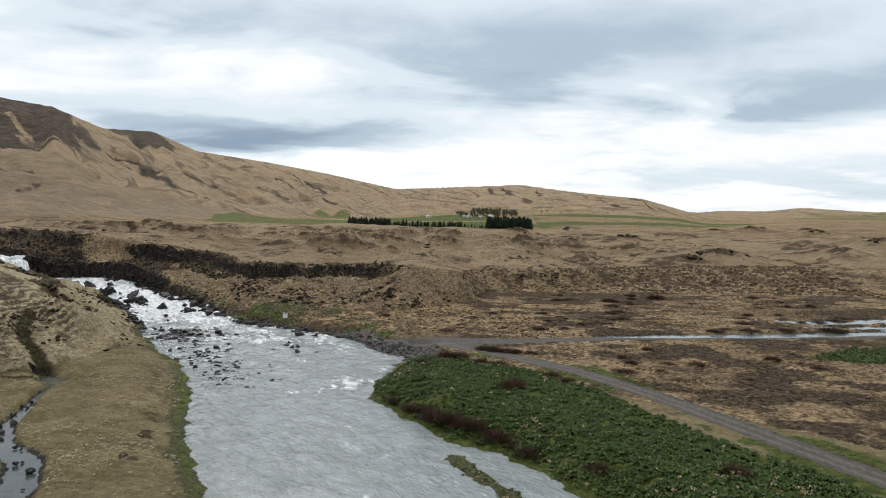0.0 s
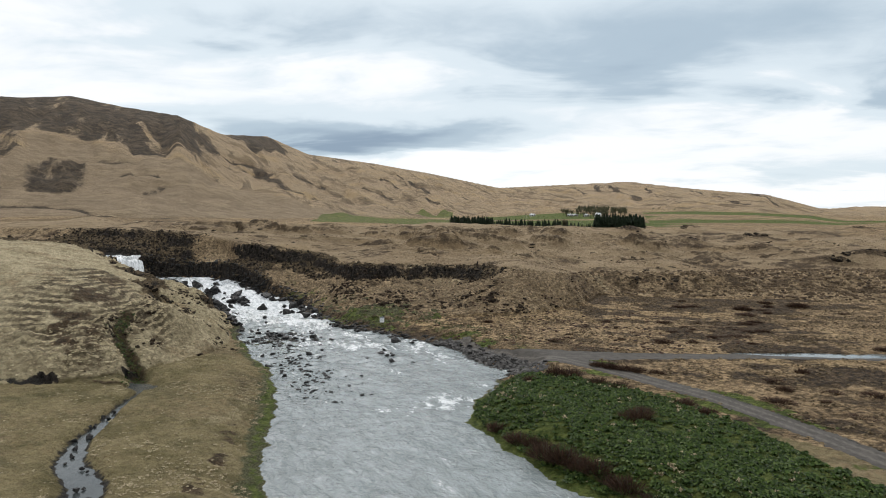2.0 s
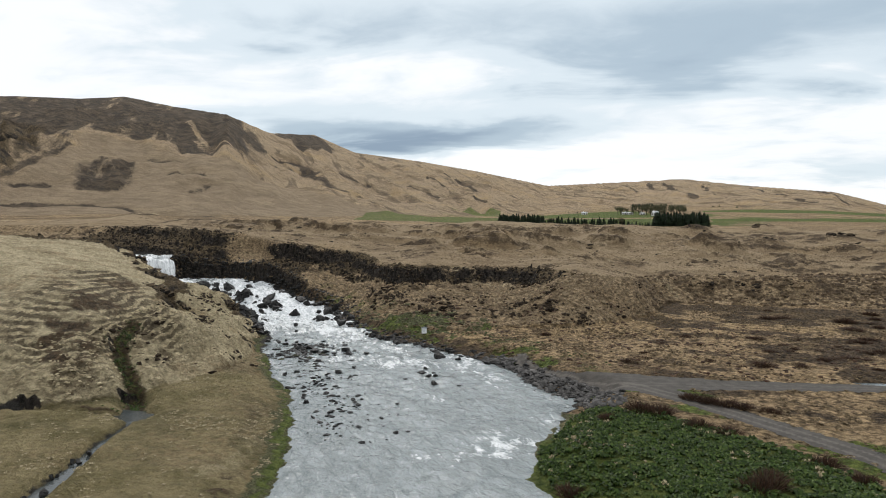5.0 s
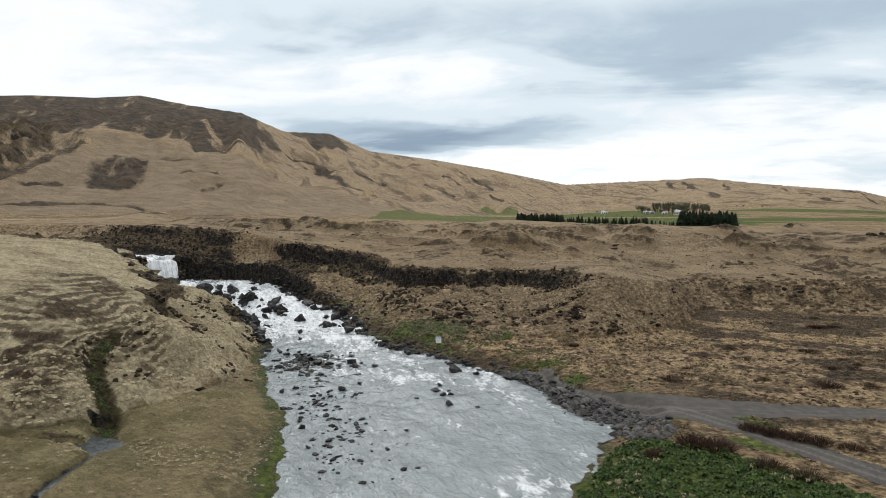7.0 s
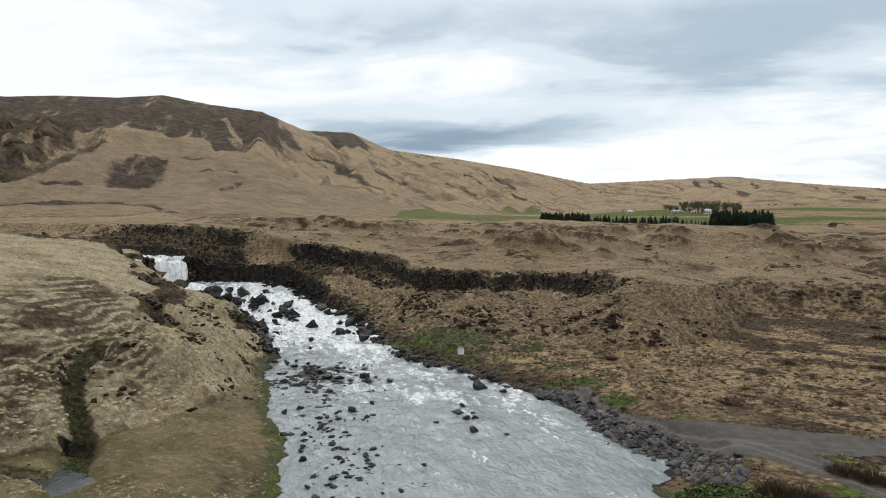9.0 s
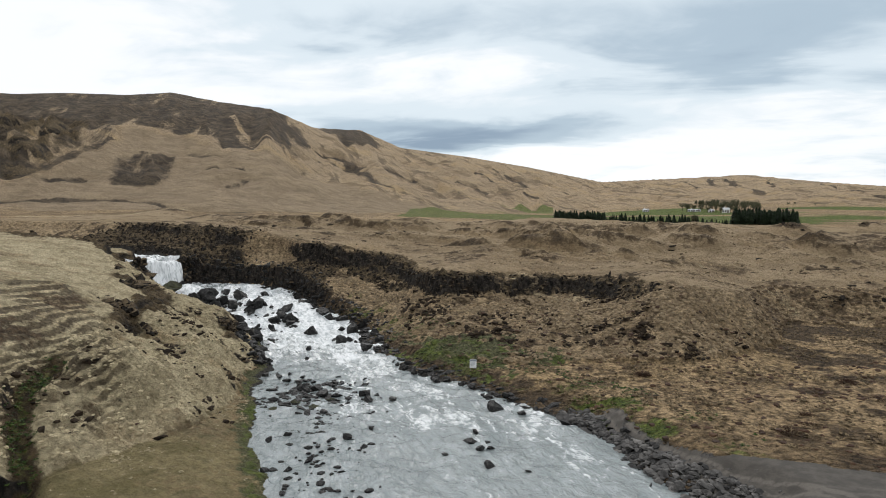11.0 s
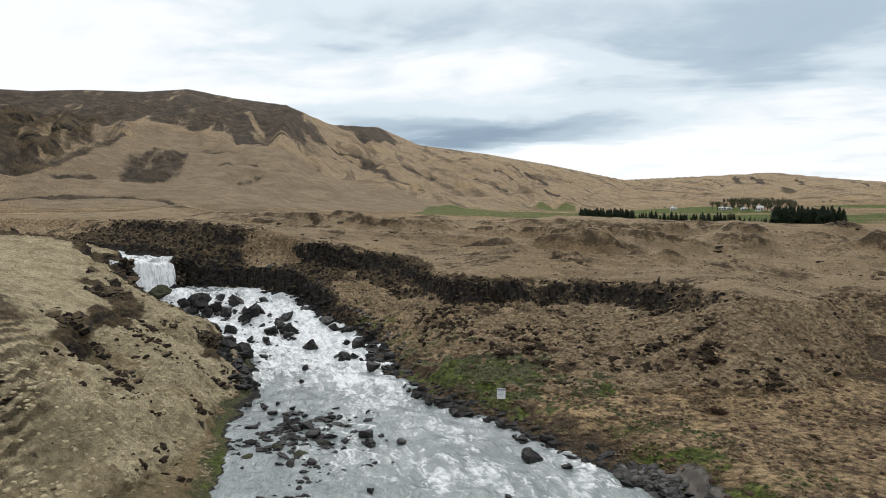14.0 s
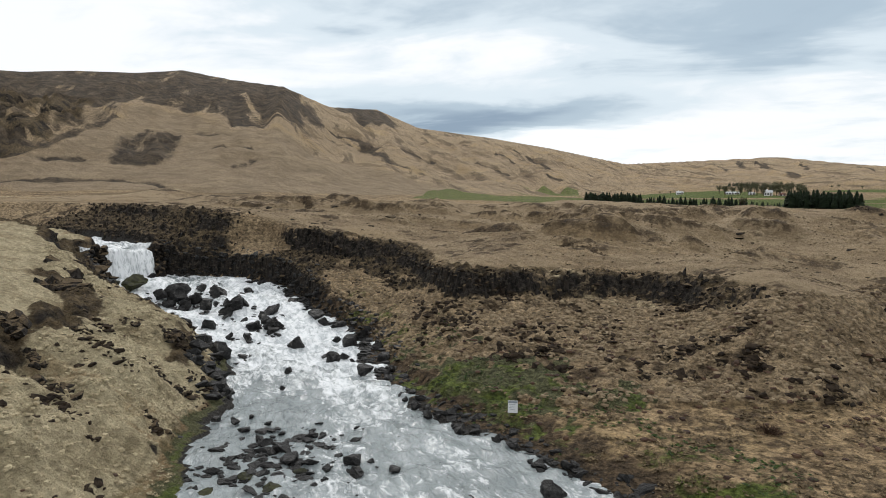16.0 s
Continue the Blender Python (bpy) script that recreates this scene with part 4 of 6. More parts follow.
# brown heathy knolls: middle and half widths
KNOLLS = [(-83, 116.5, 7, 5), (-77, 103, 9, 7), (-66, 105.5, 4, 3.5), (-64, 90, 4, 2.5), (-37.5, 157, 6, 6), (-15.6, 160, 7, 4), (-32, 171, 9, 3.5), (-56, 167, 6, 6), (8, 184, 6, 9)]
def build_ground():
    xs = stretch_steps(-128, 55, 0.5, (1.012, -690, 3.6, -2600), (1.014, 360, 4.2, 2600))
    ys = stretch_steps(48, 204, 0.5, (1.06, 0, 4, -700), (1.012, 980, 4.0, 3000))
    X, Y = np.meshgrid(xs, ys)
    z, m = heights(X, Y)
    gx, gy = np.gradient(z, xs, axis=1), np.gradient(z, ys, axis=0)
    steep = np.hypot(gx, gy)
    n1, n2 = fbm(X * 0.05, Y * 0.09, 101, 4), fbm(X * 0.16, Y * 0.22, 102, 4)
    sd, r = m["sd"], m["far"]
    left = m["left"] > 0.5
    floor_m = m["infloor"]
    # brown brush on the flats, dark patches on the slopes, steep turf
    east = smooth(-8, 14, X + 14 * (n2 - 0.5)) * floor_m
    n3 = fbm(X * 0.4, Y * 0.55, 103, 3)
    heath = east * (0.22 + 0.68 * smooth(0.44, 0.60, n1 * 0.5 + n2 * 0.5))
    heath = np.maximum(heath, (1 - floor_m) * smooth(0.5, 0.7, n2 * 0.6 + n3 * 0.4) * 0.62 * smooth(340, 280, r))
    heath = np.maximum(heath, smooth(0.75, 1.3, steep) * np.where(left, 0.25, 0.4) * smooth(420, 300, r))
    scarp = (m["inval"] > 0.5) & (floor_m < 0.5) & (X > 4)
    heath = np.maximum(heath, np.where(scarp, smooth(0.15, 0.35, m["u"]) * (0.16 + 0.6 * n3), 0))
    heath = np.maximum(heath, 0.75 * rubble_at(X, Y) * smooth(0.45, 0.58, n3))
    nose = np.exp(-(((X + 2) / 9) ** 2 + ((Y - 160) / 9) ** 2))
    heath = np.maximum(heath, nose * 0.4)
    # hillsides: dark heather above a pale grassy fan, streaks running down to the right
    hill = m["hill"]
    jx, jy = (fbm(X * 0.02, Y * 0.02, 121, 4) - 0.5) * 26, (fbm(X * 0.02, Y * 0.02, 122, 4) - 0.5) * 26
    fan = edge_of(X + jx, Y + jy, FAN, 9)
    along, across = X * 0.55 - Y * 0.83, X * 0.83 + Y * 0.55
    streak = fbm(along * 0.004, across * 0.022, 111, 5)
    fine = fbm(along * 0.012, across * 0.07, 113, 4)
    up = smooth(0.02, 0.10, hill)
    slope = up * (1 - 0.88 * fan)
    dark = edge_of(X + jx, Y + jy, FELL, 14) * (1 - fan) * (0.72 + 0.7 * (streak - 0.5) + 0.7 * (fine - 0.5)) * up
    dark = np.maximum(dark, edge_of(X + jx * 0.4, Y + jy * 0.4, FAN_PATCH, 8) * (0.22 + 0.72 * fine))
    dark = np.maximum(dark, edge_of(X, Y, [(-402, 745), (-430, 860), (-401, 890), (-355, 866), (-352, 790), (-376, 745)], 18) * (0.5 + 0.6 * fine))
    # gully and ledge lines: shade painted into the colour along the cut relief
    for line in FELL_LINES:
        dark = np.maximum(dark, np.exp(-((to_line(X + jx * 0.15, Y + jy * 0.15, line)[0] + 8 * (fine - 0.5)) / 6.5) ** 2) * (0.35 + 0.7 * fine))
    for line in RIDGE_LINES:
        dark = np.maximum(dark, np.exp(-((to_line(X + jx * 0.3, Y, line)[0] + 10 * (fine - 0.5)) / 6) ** 2) * 0.75)
    pale = np.maximum(np.exp(-(to_line(X, Y, [(-421, 605), (-380, 566), (-338, 526), (-315, 545)])[0] / 3.0) ** 2), np.exp(-(to_line(X, Y, [(-374, 549), (-334, 516)])[0] / 2.5) ** 2))
    pale = np.maximum(pale, edge_of(X + jx * 0.2, Y + jy * 0.2, SCREE, 5))
    dark = dark * (1 - 0.85 * pale)
    fell = dark
    heath = np.where(left & (r < 260), heath * 0.18, heath)
    # heath colour here also paints the shade of the terraces
    for pts, k in LEFT_PATCHES:
        heath = np.maximum(heath, np.where(left, edge_of(X + 4 * (n2 - 0.5), Y + 4 * (n3 - 0.5), pts, 1.6) * k * (0.1 + 0.9 * n3), 0))
    for kx, ky, ka, kb in KNOLLS[:4]:
        fell = np.maximum(fell, 0.5 * np.exp(-(((X - kx) / ka) ** 2 + ((Y - ky) / kb) ** 2)) * smooth(0.28, 0.5, n3))
    pale = np.where(left & (r < 330), 1.05 + 0.5 * (n2 - 0.5), 0) * smooth(0.5, 3, sd) * (1 - 0.6 * floor_m)
    # browner straw where the ribs dip, painting the shade of the rills
    rill = fbm((X * 0.6 - Y * 0.8) * 0.16, (X * 0.8 + Y * 0.6) * 0.035, 65, 3)
    pale = pale - np.where(left & (floor_m < 0.5), 0.55 * smooth(0.50, 0.40, rill) * smooth(0.35, 0.6, n3 * 0.5 + n2 * 0.5), 0)
    upland = (1 - m["inval"]) * smooth(340, 300, r) * np.where(left, 0, 1)
    pale = np.maximum(pale, upland * (0.30 + 0.9 * (n1 - 0.45)))
    # near sides of the knobs: brush and shade painted in one dark colour
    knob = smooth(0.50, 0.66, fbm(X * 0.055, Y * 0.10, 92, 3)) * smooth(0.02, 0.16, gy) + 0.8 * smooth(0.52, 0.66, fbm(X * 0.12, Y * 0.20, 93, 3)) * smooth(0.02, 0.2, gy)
    heath = np.where(upland > 0.5, heath * 0.35, heath)
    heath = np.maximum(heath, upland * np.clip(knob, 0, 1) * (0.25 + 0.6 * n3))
    pale = np.maximum(pale, np.where(left, 0, (1 - floor_m) * m["inval"] * smooth(12, -12, X) * 0.12))
    # meadow inside the bend, bank strips, fields by the farm
    meadow = inside(X, Y, [(-10, 82), (-9, 92), (-6, 101), (-2, 100), (3, 98), (12, 91), (19, 81), (24, 68), (28, 60), (34, 48), (50, 20), (36, 0), (22, 35), (12, 53), (0, 67)]) * 1.0
    meadow = np.maximum(meadow, inside(X, Y, [(58, 99), (70, 108), (120, 112), (120, 90), (80, 92)]) * 0.9)
    verge = smooth(2.6, 1.0, np.abs(to_line(X, Y, TRACK)[0] - 2.6)) * smooth(0.4, 0.6, n2) * 0.7
    shore_r = np.where(~left & (Y > 116) & (X > -75), smooth(0.5, 2.5, sd) * smooth(14, 6, sd), 0) * smooth(0.36, 0.56, n2 * 0.6 + n3 * 0.4) * 0.5
    gully_g = smooth(2.2, 0.6, m["stream"]) * (Y > 84) * left * 0.45
    field = inside(X, Y, [(-31, 405), (-60, 600), (30, 640), (80, 420)]) * 0.95
    field = np.maximum(field, inside(X, Y, [(62, 392), (90, 640), (150, 690), (260, 700), (330, 640), (230, 520), (140, 425)]) * 0.8)
    field = np.maximum(field, inside(X, Y, [(-146, 380), (-172, 469), (-149, 581), (-107, 722), (-72, 487), (-64, 410)]) * 0.5)
    field = np.maximum(field, inside(X, Y, [(421, 760), (800, 1400), (1300, 1500), (800, 760), (448, 640)]) * 0.45)
    field = field * (0.25 + 0.95 * smooth(0.3, 0.55, fbm(X * 0.008, Y * 0.035, 131, 3)))
    green = np.maximum.reduce([meadow, shore_r, field, verge, gully_g])
    moss = np.where(left & (sd < 2.6) & (Y < 160), smooth(2.8, 1.0, sd) * (0.35 + 0.8 * n2), 0)
    green = np.maximum(green, np.where(left & (Y < 128), smooth(1.9, 0.7, sd) * smooth(0.0, 0.3, sd) * (0.35 + 0.5 * n2), 0))
    moss = np.maximum(moss, m["crag"] * 0.3)
    moss = np.maximum(moss, smooth(2.2, 1.2, to_line(X, Y, ISLET)[0]) * 0.8)
    herbs = inside(X + 22 * (n2 - 0.5), Y + 16 * (n3 - 0.5), [(-58, 160), (-50, 151), (-42.5, 157), (-36, 152), (-27, 149.5), (-25, 144), (-33, 139.5), (-44, 144), (-52, 149), (-60, 156)]) * 1.0
    moss = np.maximum(moss, herbs * 0.8)
    green = np.maximum(green, herbs * (0.05 + 0.55 * smooth(0.48, 0.62, n3)))
    heath = heath * (1 - 0.8 * herbs)
    wet = smooth(0.7, -0.1, sd) * (to_line(X, Y, ISLET)[0] > 2) * np.where(left & (Y < 112), 0.4, 1.0)
    fringe = np.where(~left & (Y > 112) & (X > -100), smooth(7.0, 2.0, sd + 5 * (n3 - 0.5)) * 0.8, 0)
    heath = np.maximum(heath, fringe * smooth(-0.5, 0.5, sd))
    heath = np.maximum(heath, np.where(~left, floor_m * smooth(10, -12, X + 14 * (n2 - 0.5)) * smooth(108, 120, Y), 0) * (0.08 + 0.45 * smooth(0.42, 0.6, n3)))
    heath = np.maximum(heath, smooth(2.6, 0.8, m["stream"]) * (Y > 86) * left * 0.75)
    wet = np.where(r > 420, 0, wet)
    wet = np.maximum(wet, smooth(1.5, 0.9, m["stream"]) * 0.7 * (Y < 88))
    wet = np.maximum(wet, m["pond"] * 0.8)
    far_crag = smooth(1.3, 1.9, steep) * smooth(300, 420, r)
    far_crag = np.maximum(far_crag, edge_of(X + jx * 0.4, Y + jy * 0.4, FELL_CRAG, 9) * smooth(0.47, 0.62, fbm(X * 0.045, Y * 0.045, 141, 4)) * (1 - pale) * 0.9)
    crag = np.maximum(np.maximum(m["crag"] * smooth(0.35, 0.95, steep + m["crag"] * np.where((X < -58) | left, 0.9, 0.35)), smooth(1.4, 2.1, steep) * (X < -6) * m["inval"]), far_crag)
    crag = crag * (1 - turf_wedge(X, Y)) * (0.75 + 0.5 * n3)
    for hx, hy, hh, ha, hb in HUMPS:
        heath = np.maximum(heath, 0.95 * np.exp(-(((X - hx) / ha) ** 2 + ((Y - hy) / hb) ** 2) * 1.6) * smooth(0.3, 0.5, n3))
    # where the dark bands of painted step shade lie
    step_shade = np.where(left, (1 - floor_m) * m["inval"] + np.exp(-(((X + 80) / 10) ** 2 + ((Y - 108) / 12) ** 2)), 0) * smooth(-56, -64, X) * smooth(122, 106, Y)
    step_shade = np.clip(np.maximum(step_shade, np.where(~left & (floor_m < 0.5) & (m["inval"] > 0.5) & (X > -62) & (X < 26), 0.55, 0)), 0, 1) * smooth(0.2, 0.45, n2)
    hollow = np.exp(-(to_line(X + 5 * (n3 - 0.5), Y + 6 * (n2 - 0.5), [(-28, 58), (-31, 66), (-34.5, 76)])[0] / 1.6) ** 2) * smooth(0.44, 0.58, n3)
    heath = np.maximum(heath, hollow * 0.7)
    verge_p = smooth(5.0, 2.0, to_line(X, Y, TRACK)[0]) * (Y < 112) * 0.28
    pale = np.maximum(pale, verge_p)
    heath = heath * (1 - verge_p)
    for line in SCARS:
        w = to_line(X + (n2 - 0.5) * 9, Y + (n3 - 0.5) * 7, line)[0]
        k = np.exp(-(w / 1.3) ** 2) * smooth(0.35, 0.5, n3)
        heath, z = np.maximum(heath, k * 0.95), z - 0.5 * k
    for line in WAYS:
        w = to_line(X + (n2 - 0.5) * 6, Y + (n3 - 0.5) * 4, line)[0]
        k = np.exp(-(w / 1.5) ** 2) * 0.9
        pale, heath = np.maximum(pale, k), heath * (1 - k)
    lawn = np.where(left & (r < 330), floor_m * smooth(126, 112, Y), 0) * (0.55 + 0.9 * (n1 - 0.4))
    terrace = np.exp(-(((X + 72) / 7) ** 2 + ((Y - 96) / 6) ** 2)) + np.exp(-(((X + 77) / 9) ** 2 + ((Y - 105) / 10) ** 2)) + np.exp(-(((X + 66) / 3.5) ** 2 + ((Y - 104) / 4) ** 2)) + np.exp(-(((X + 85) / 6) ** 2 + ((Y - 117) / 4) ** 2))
    step_shade = np.where(left, np.clip(terrace * 1.8, 0, 1) * smooth(0.2, 0.4, n2), step_shade)
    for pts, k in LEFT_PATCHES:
        step_shade = np.where(left, np.maximum(step_shade, edge_of(X + 4 * (n2 - 0.5), Y + 4 * (n3 - 0.5), pts, 2.5) * smooth(0.2, 0.4, n2)), step_shade)
    soft = np.clip(np.maximum.reduce([lawn * 0.7, upland * 0.8, fan * 0.5, np.where(left & (r < 330), 0.7 * (1 - 0.6 * step_shade), 0)]), 0, 0.8)
    ob = sheet("ground", xs, ys, z, GROUND, dict(heath=heath * (1 - meadow), green=green, moss=moss, crag=crag, gravel=m["road"], wet=wet, slope=slope, fell=fell, pale=pale, step_shade=step_shade, rise=m["rise"], lawn=lawn, soft=soft, moor=np.maximum(upland * (0.62 + 0.9 * (n1 - 0.4)), np.where(left, 0, (1 - floor_m) * m["inval"] * 0.55)), fan=fan * smooth(0.0, 0.05, hill) * 0.95))
    return tagged(ob, "dry tussock grassland with crags, rising to bare hills", "ground", kind="structure")


# standing waves that break white: middle, half length downstream, half width across, strength
BREAKERS = [(-17.5, 86.5, 3.0, 6, 0.42), (-12.5, 91, 3.5, 3.5, 0.36), (-28, 100, 4.5, 4, 0.34), (-25, 104.5, 3, 6, 0.26), (-20, 113, 4, 5, 0.4), (-22, 105, 3, 4, 0.3), (-36, 122, 4, 7, 0.3),
            (-30.3, 91.5, 2, 3, 0.25), (-21, 94, 2.5, 3, 0.25)]


def build_river(name, upper):
    xs, ys = np.arange(-190, 46, 0.5), np.concatenate((np.arange(-300, 40, 4.0), np.arange(40, 200, 0.5)))
    X, Y = np.meshgrid(xs, ys)
    z, m = heights(X, Y, False)
    wl = water_level(X, Y)
    inside_r = inside(X, Y, RIVER)
    d, _ = to_line(X, Y, BANK_L)
    d2, _ = to_line(X, Y, BANK_R)
    lip = -124.2 + 0.05 * (Y - 178)
    keep = (inside_r | (np.minimum(d, d2) < 2.5)) & ((X < lip + 0.3) if upper else (X > lip - 0.4))
    if not upper:
        wl = np.minimum(wl, 7.4)
    v = Y - 0.9 * X
    rapid = smooth(150, 215, v) + 0.35 * smooth(120, 150, v)
    foam = np.clip(-0.34 + 0.43 * smooth(105, 165, v) + 0.68 * smooth(178, 240, v), -0.4, 1.2)
    patch = fbm((X * 0.6 - Y * 0.8) * 0.07, (X * 0.8 + Y * 0.6) * 0.16, 201, 4)
    foam = foam + 1.1 * (patch - 0.5)
    tongue = np.exp(-((v - 104 - 8 * (fbm(X * 0.1, Y * 0.1, 202, 2) - 0.5)) / 7) ** 2) * smooth(16, 7, np.minimum(d2, 30) - 4) * 0.3
    foam = foam + tongue
    for cx, cy, cl, cw, k in BREAKERS:
        al, ac = (X - cx) * 0.5 - (Y - cy) * 0.87, (X - cx) * 0.87 + (Y - cy) * 0.5
        foam = foam + 0.75 * k * np.exp(-((al / cl) ** 2 + (ac / cw) ** 2))
    calm = smooth(11, 3, d) * smooth(205, 175, v)
    foam = foam - calm * 0.7
    wave = (fbm(X * 0.28, Y * 0.28, 211, 3) - 0.5) * (0.26 + 1.1 * rapid) + (fbm(X * 0.9, Y * 0.9, 212, 2) - 0.5) * (0.2 + 0.4 * rapid)
    Z = wl + wave * (1 - 0.6 * calm)
    ob = sheet(name, xs, ys, Z, WATER, dict(foam=foam), keep)
    return tagged(ob, "grey glacial river breaking into white rapids", "river", kind="structure")


build_ground()
build_river("water_lower", False)
build_river("water_upper", True)


def still_water(name, label, level, keep_fn, x0, x1, y0, y1, step, mat=None):
    xs, ys = np.arange(x0, x1, step), np.arange(y0, y1, step)
    X, Y = np.meshgrid(xs, ys)
    ob = sheet(name, xs, ys, level(X, Y), mat or STILL, dict(foam=np.full(X.shape, -0.6)), keep_fn(X, Y))
    return tagged(ob, label, "pond", kind="structure")


def flats(X, Y):
    return 0.95 + 0.013 * Y - 0.17


still_water("water_pond_1", "thin strip of standing water beside the gravel", flats, lambda X, Y: to_line(X, Y, POND_A)[0] < 4.5, 26, 150, 112, 136, 0.8)
still_water("water_pond_2", "shallow pools on the brown flats", flats, lambda X, Y: np.minimum(to_line(X, Y, POND_B)[0], to_line(X, Y, POND_C)[0]) < 5.5, 60, 150, 126, 152, 0.8)
still_water("water_stream", "narrow winding stream in the turf", lambda X, Y: 1.0 + 0.007 * Y - 0.60, lambda X, Y: to_line(X, Y, STREAM)[0] < 2.4, -95, -26, 36, 90, 0.5, BROOK)


# ---- helpers for things ----
rng = np.random.default_rng(11)


def part(name, bm, mat, parent=None, label=""):
    """A bmesh as one mesh object under a thing or part."""
    me = bpy.data.meshes.new(name)
    bm.to_mesh(me)
    bm.free()
    me.materials.append(mat)
    ob = new(name, me)
    if parent is not None:
        ob.parent = parent
    if label:
        ob["label"] = label
    return ob


def box(bm, cx, cy, cz, sx, sy, sz, turn=0.0):
    m = Matrix.Translation((cx, cy, cz)) @ Matrix.Rotation(turn, 4, "Z") @ Matrix.Diagonal((sx, sy, sz, 1))
    return bmesh.ops.create_cube(bm, size=1, matrix=m)["verts"]


def rock_shape(seed, detail=2, cuts=7, squash=0.8):
    """An angular block: a ball cut flat by random planes, with a rough skin."""
    r = np.random.default_rng(seed)
    bm = bmesh.new()
    bmesh.ops.create_icosphere(bm, subdivisions=detail, radius=1)
    v = np.array([p.co for p in bm.verts])
    f = np.array([[p.index for p in q.verts] for q in bm.faces])
    bm.free()
    for _ in range(cuts):
        n = r.normal(size=3)
        n /= np.linalg.norm(n)
        c = r.uniform(0.3, 0.72)
        d = v @ n - c
        v = v - np.maximum(d, 0)[:, None] * n
    v = v * (1 + r.normal(size=(len(v), 1)) * (0.065 if detail > 2 else 0.09))
    v[:, 2] *= squash
    return v / np.abs(v).max() , f


def mesh_of(name, v, f, mat, smooth_faces=False):
    me = bpy.data.meshes.new(name)
    n = f.shape[1]
    me.vertices.add(len(v))
    me.vertices.foreach_set("co", np.asarray(v, np.float32).ravel())
    me.loops.add(f.size)
    me.loops.foreach_set("vertex_index", np.asarray(f, np.int32).ravel())
    me.polygons.add(len(f))
    me.polygons.foreach_set("loop_start", np.arange(0, f.size, n, dtype=np.int32))
    me.polygons.foreach_set("use_smooth", np.full(len(f), smooth_faces, bool))
    me.update(calc_edges=True)
    me.materials.append(mat)
    return me


def strewn(name, shapes, place, mat, smooth_faces=False):
    """Many copies of the shapes joined into one mesh. place: rows x, y, z, sx, sy, sz, turn, lean."""
    V, Fc, base = [], [], 0
    pick = np.random.default_rng(5).integers(0, len(shapes), len(place))
    for k, (v, f) in enumerate(shapes):
        p = place[pick == k]
        if not len(p):
            continue
        c, s = np.cos(p[:, 6])[:, None], np.sin(p[:, 6])[:, None]
        cl, sl = np.cos(p[:, 7])[:, None], np.sin(p[:, 7])[:, None]
        x, y, z = v[None, :, 0] * p[:, 3:4], v[None, :, 1] * p[:, 4:5], v[None, :, 2] * p[:, 5:6]
        x, z = x * cl + z * sl, z * cl - x * sl
        w = np.stack((x * c - y * s + p[:, 0:1], x * s + y * c + p[:, 1:2], z + p[:, 2:3]), 2)
        V.append(w.reshape(-1, 3))
        Fc.append((f[None] + (np.arange(len(p)) * len(v))[:, None, None] + base).reshape(-1, f.shape[1]))
        base += len(p) * len(v)
    return new(name, mesh_of(name, np.concatenate(V), np.concatenate(Fc), mat, smooth_faces))


ROCKS = [rock_shape(k, 2 if k < 5 else 1, 12) for k in range(10)]
STONES = [rock_shape(40 + k, 1, 4, 0.75) for k in range(6)]


def column_shape(seed):
    """A broken basalt column: a five- or six-sided prism, slightly tapered, with a slanting top."""
    r = np.random.default_rng(seed)
    n = int(r.integers(5, 7))
    a = 6.283 * (np.arange(n) + r.uniform(-0.2, 0.2, n)) / n
    c, q = np.stack((np.cos(a), np.sin(a)), 1), r.uniform(0.75, 1.1, n)[:, None]
    tilt = r.normal(0, 0.22, 2)
    low = np.concatenate((c * q, np.full((n, 1), -1.0)), 1)
    mid = np.concatenate((c * q * r.uniform(0.86, 1.02), np.full((n, 1), 0.3)), 1)
    top = np.concatenate((c * q * 0.82, (0.85 + c @ tilt)[:, None]), 1)
    v = np.concatenate((low, mid, top, [[0, 0, 1.0]]))
    f = []
    for i in range(n):
        j = (i + 1) % n
        for b in (0, n):
            f += [(b + i, b + j, b + n + j), (b + i, b + n + j, b + n + i)]
        f.append((2 * n + i, 2 * n + j, 3 * n))
    return v, np.array(f)


COLUMNS = [column_shape(300 + k) for k in range(9)]


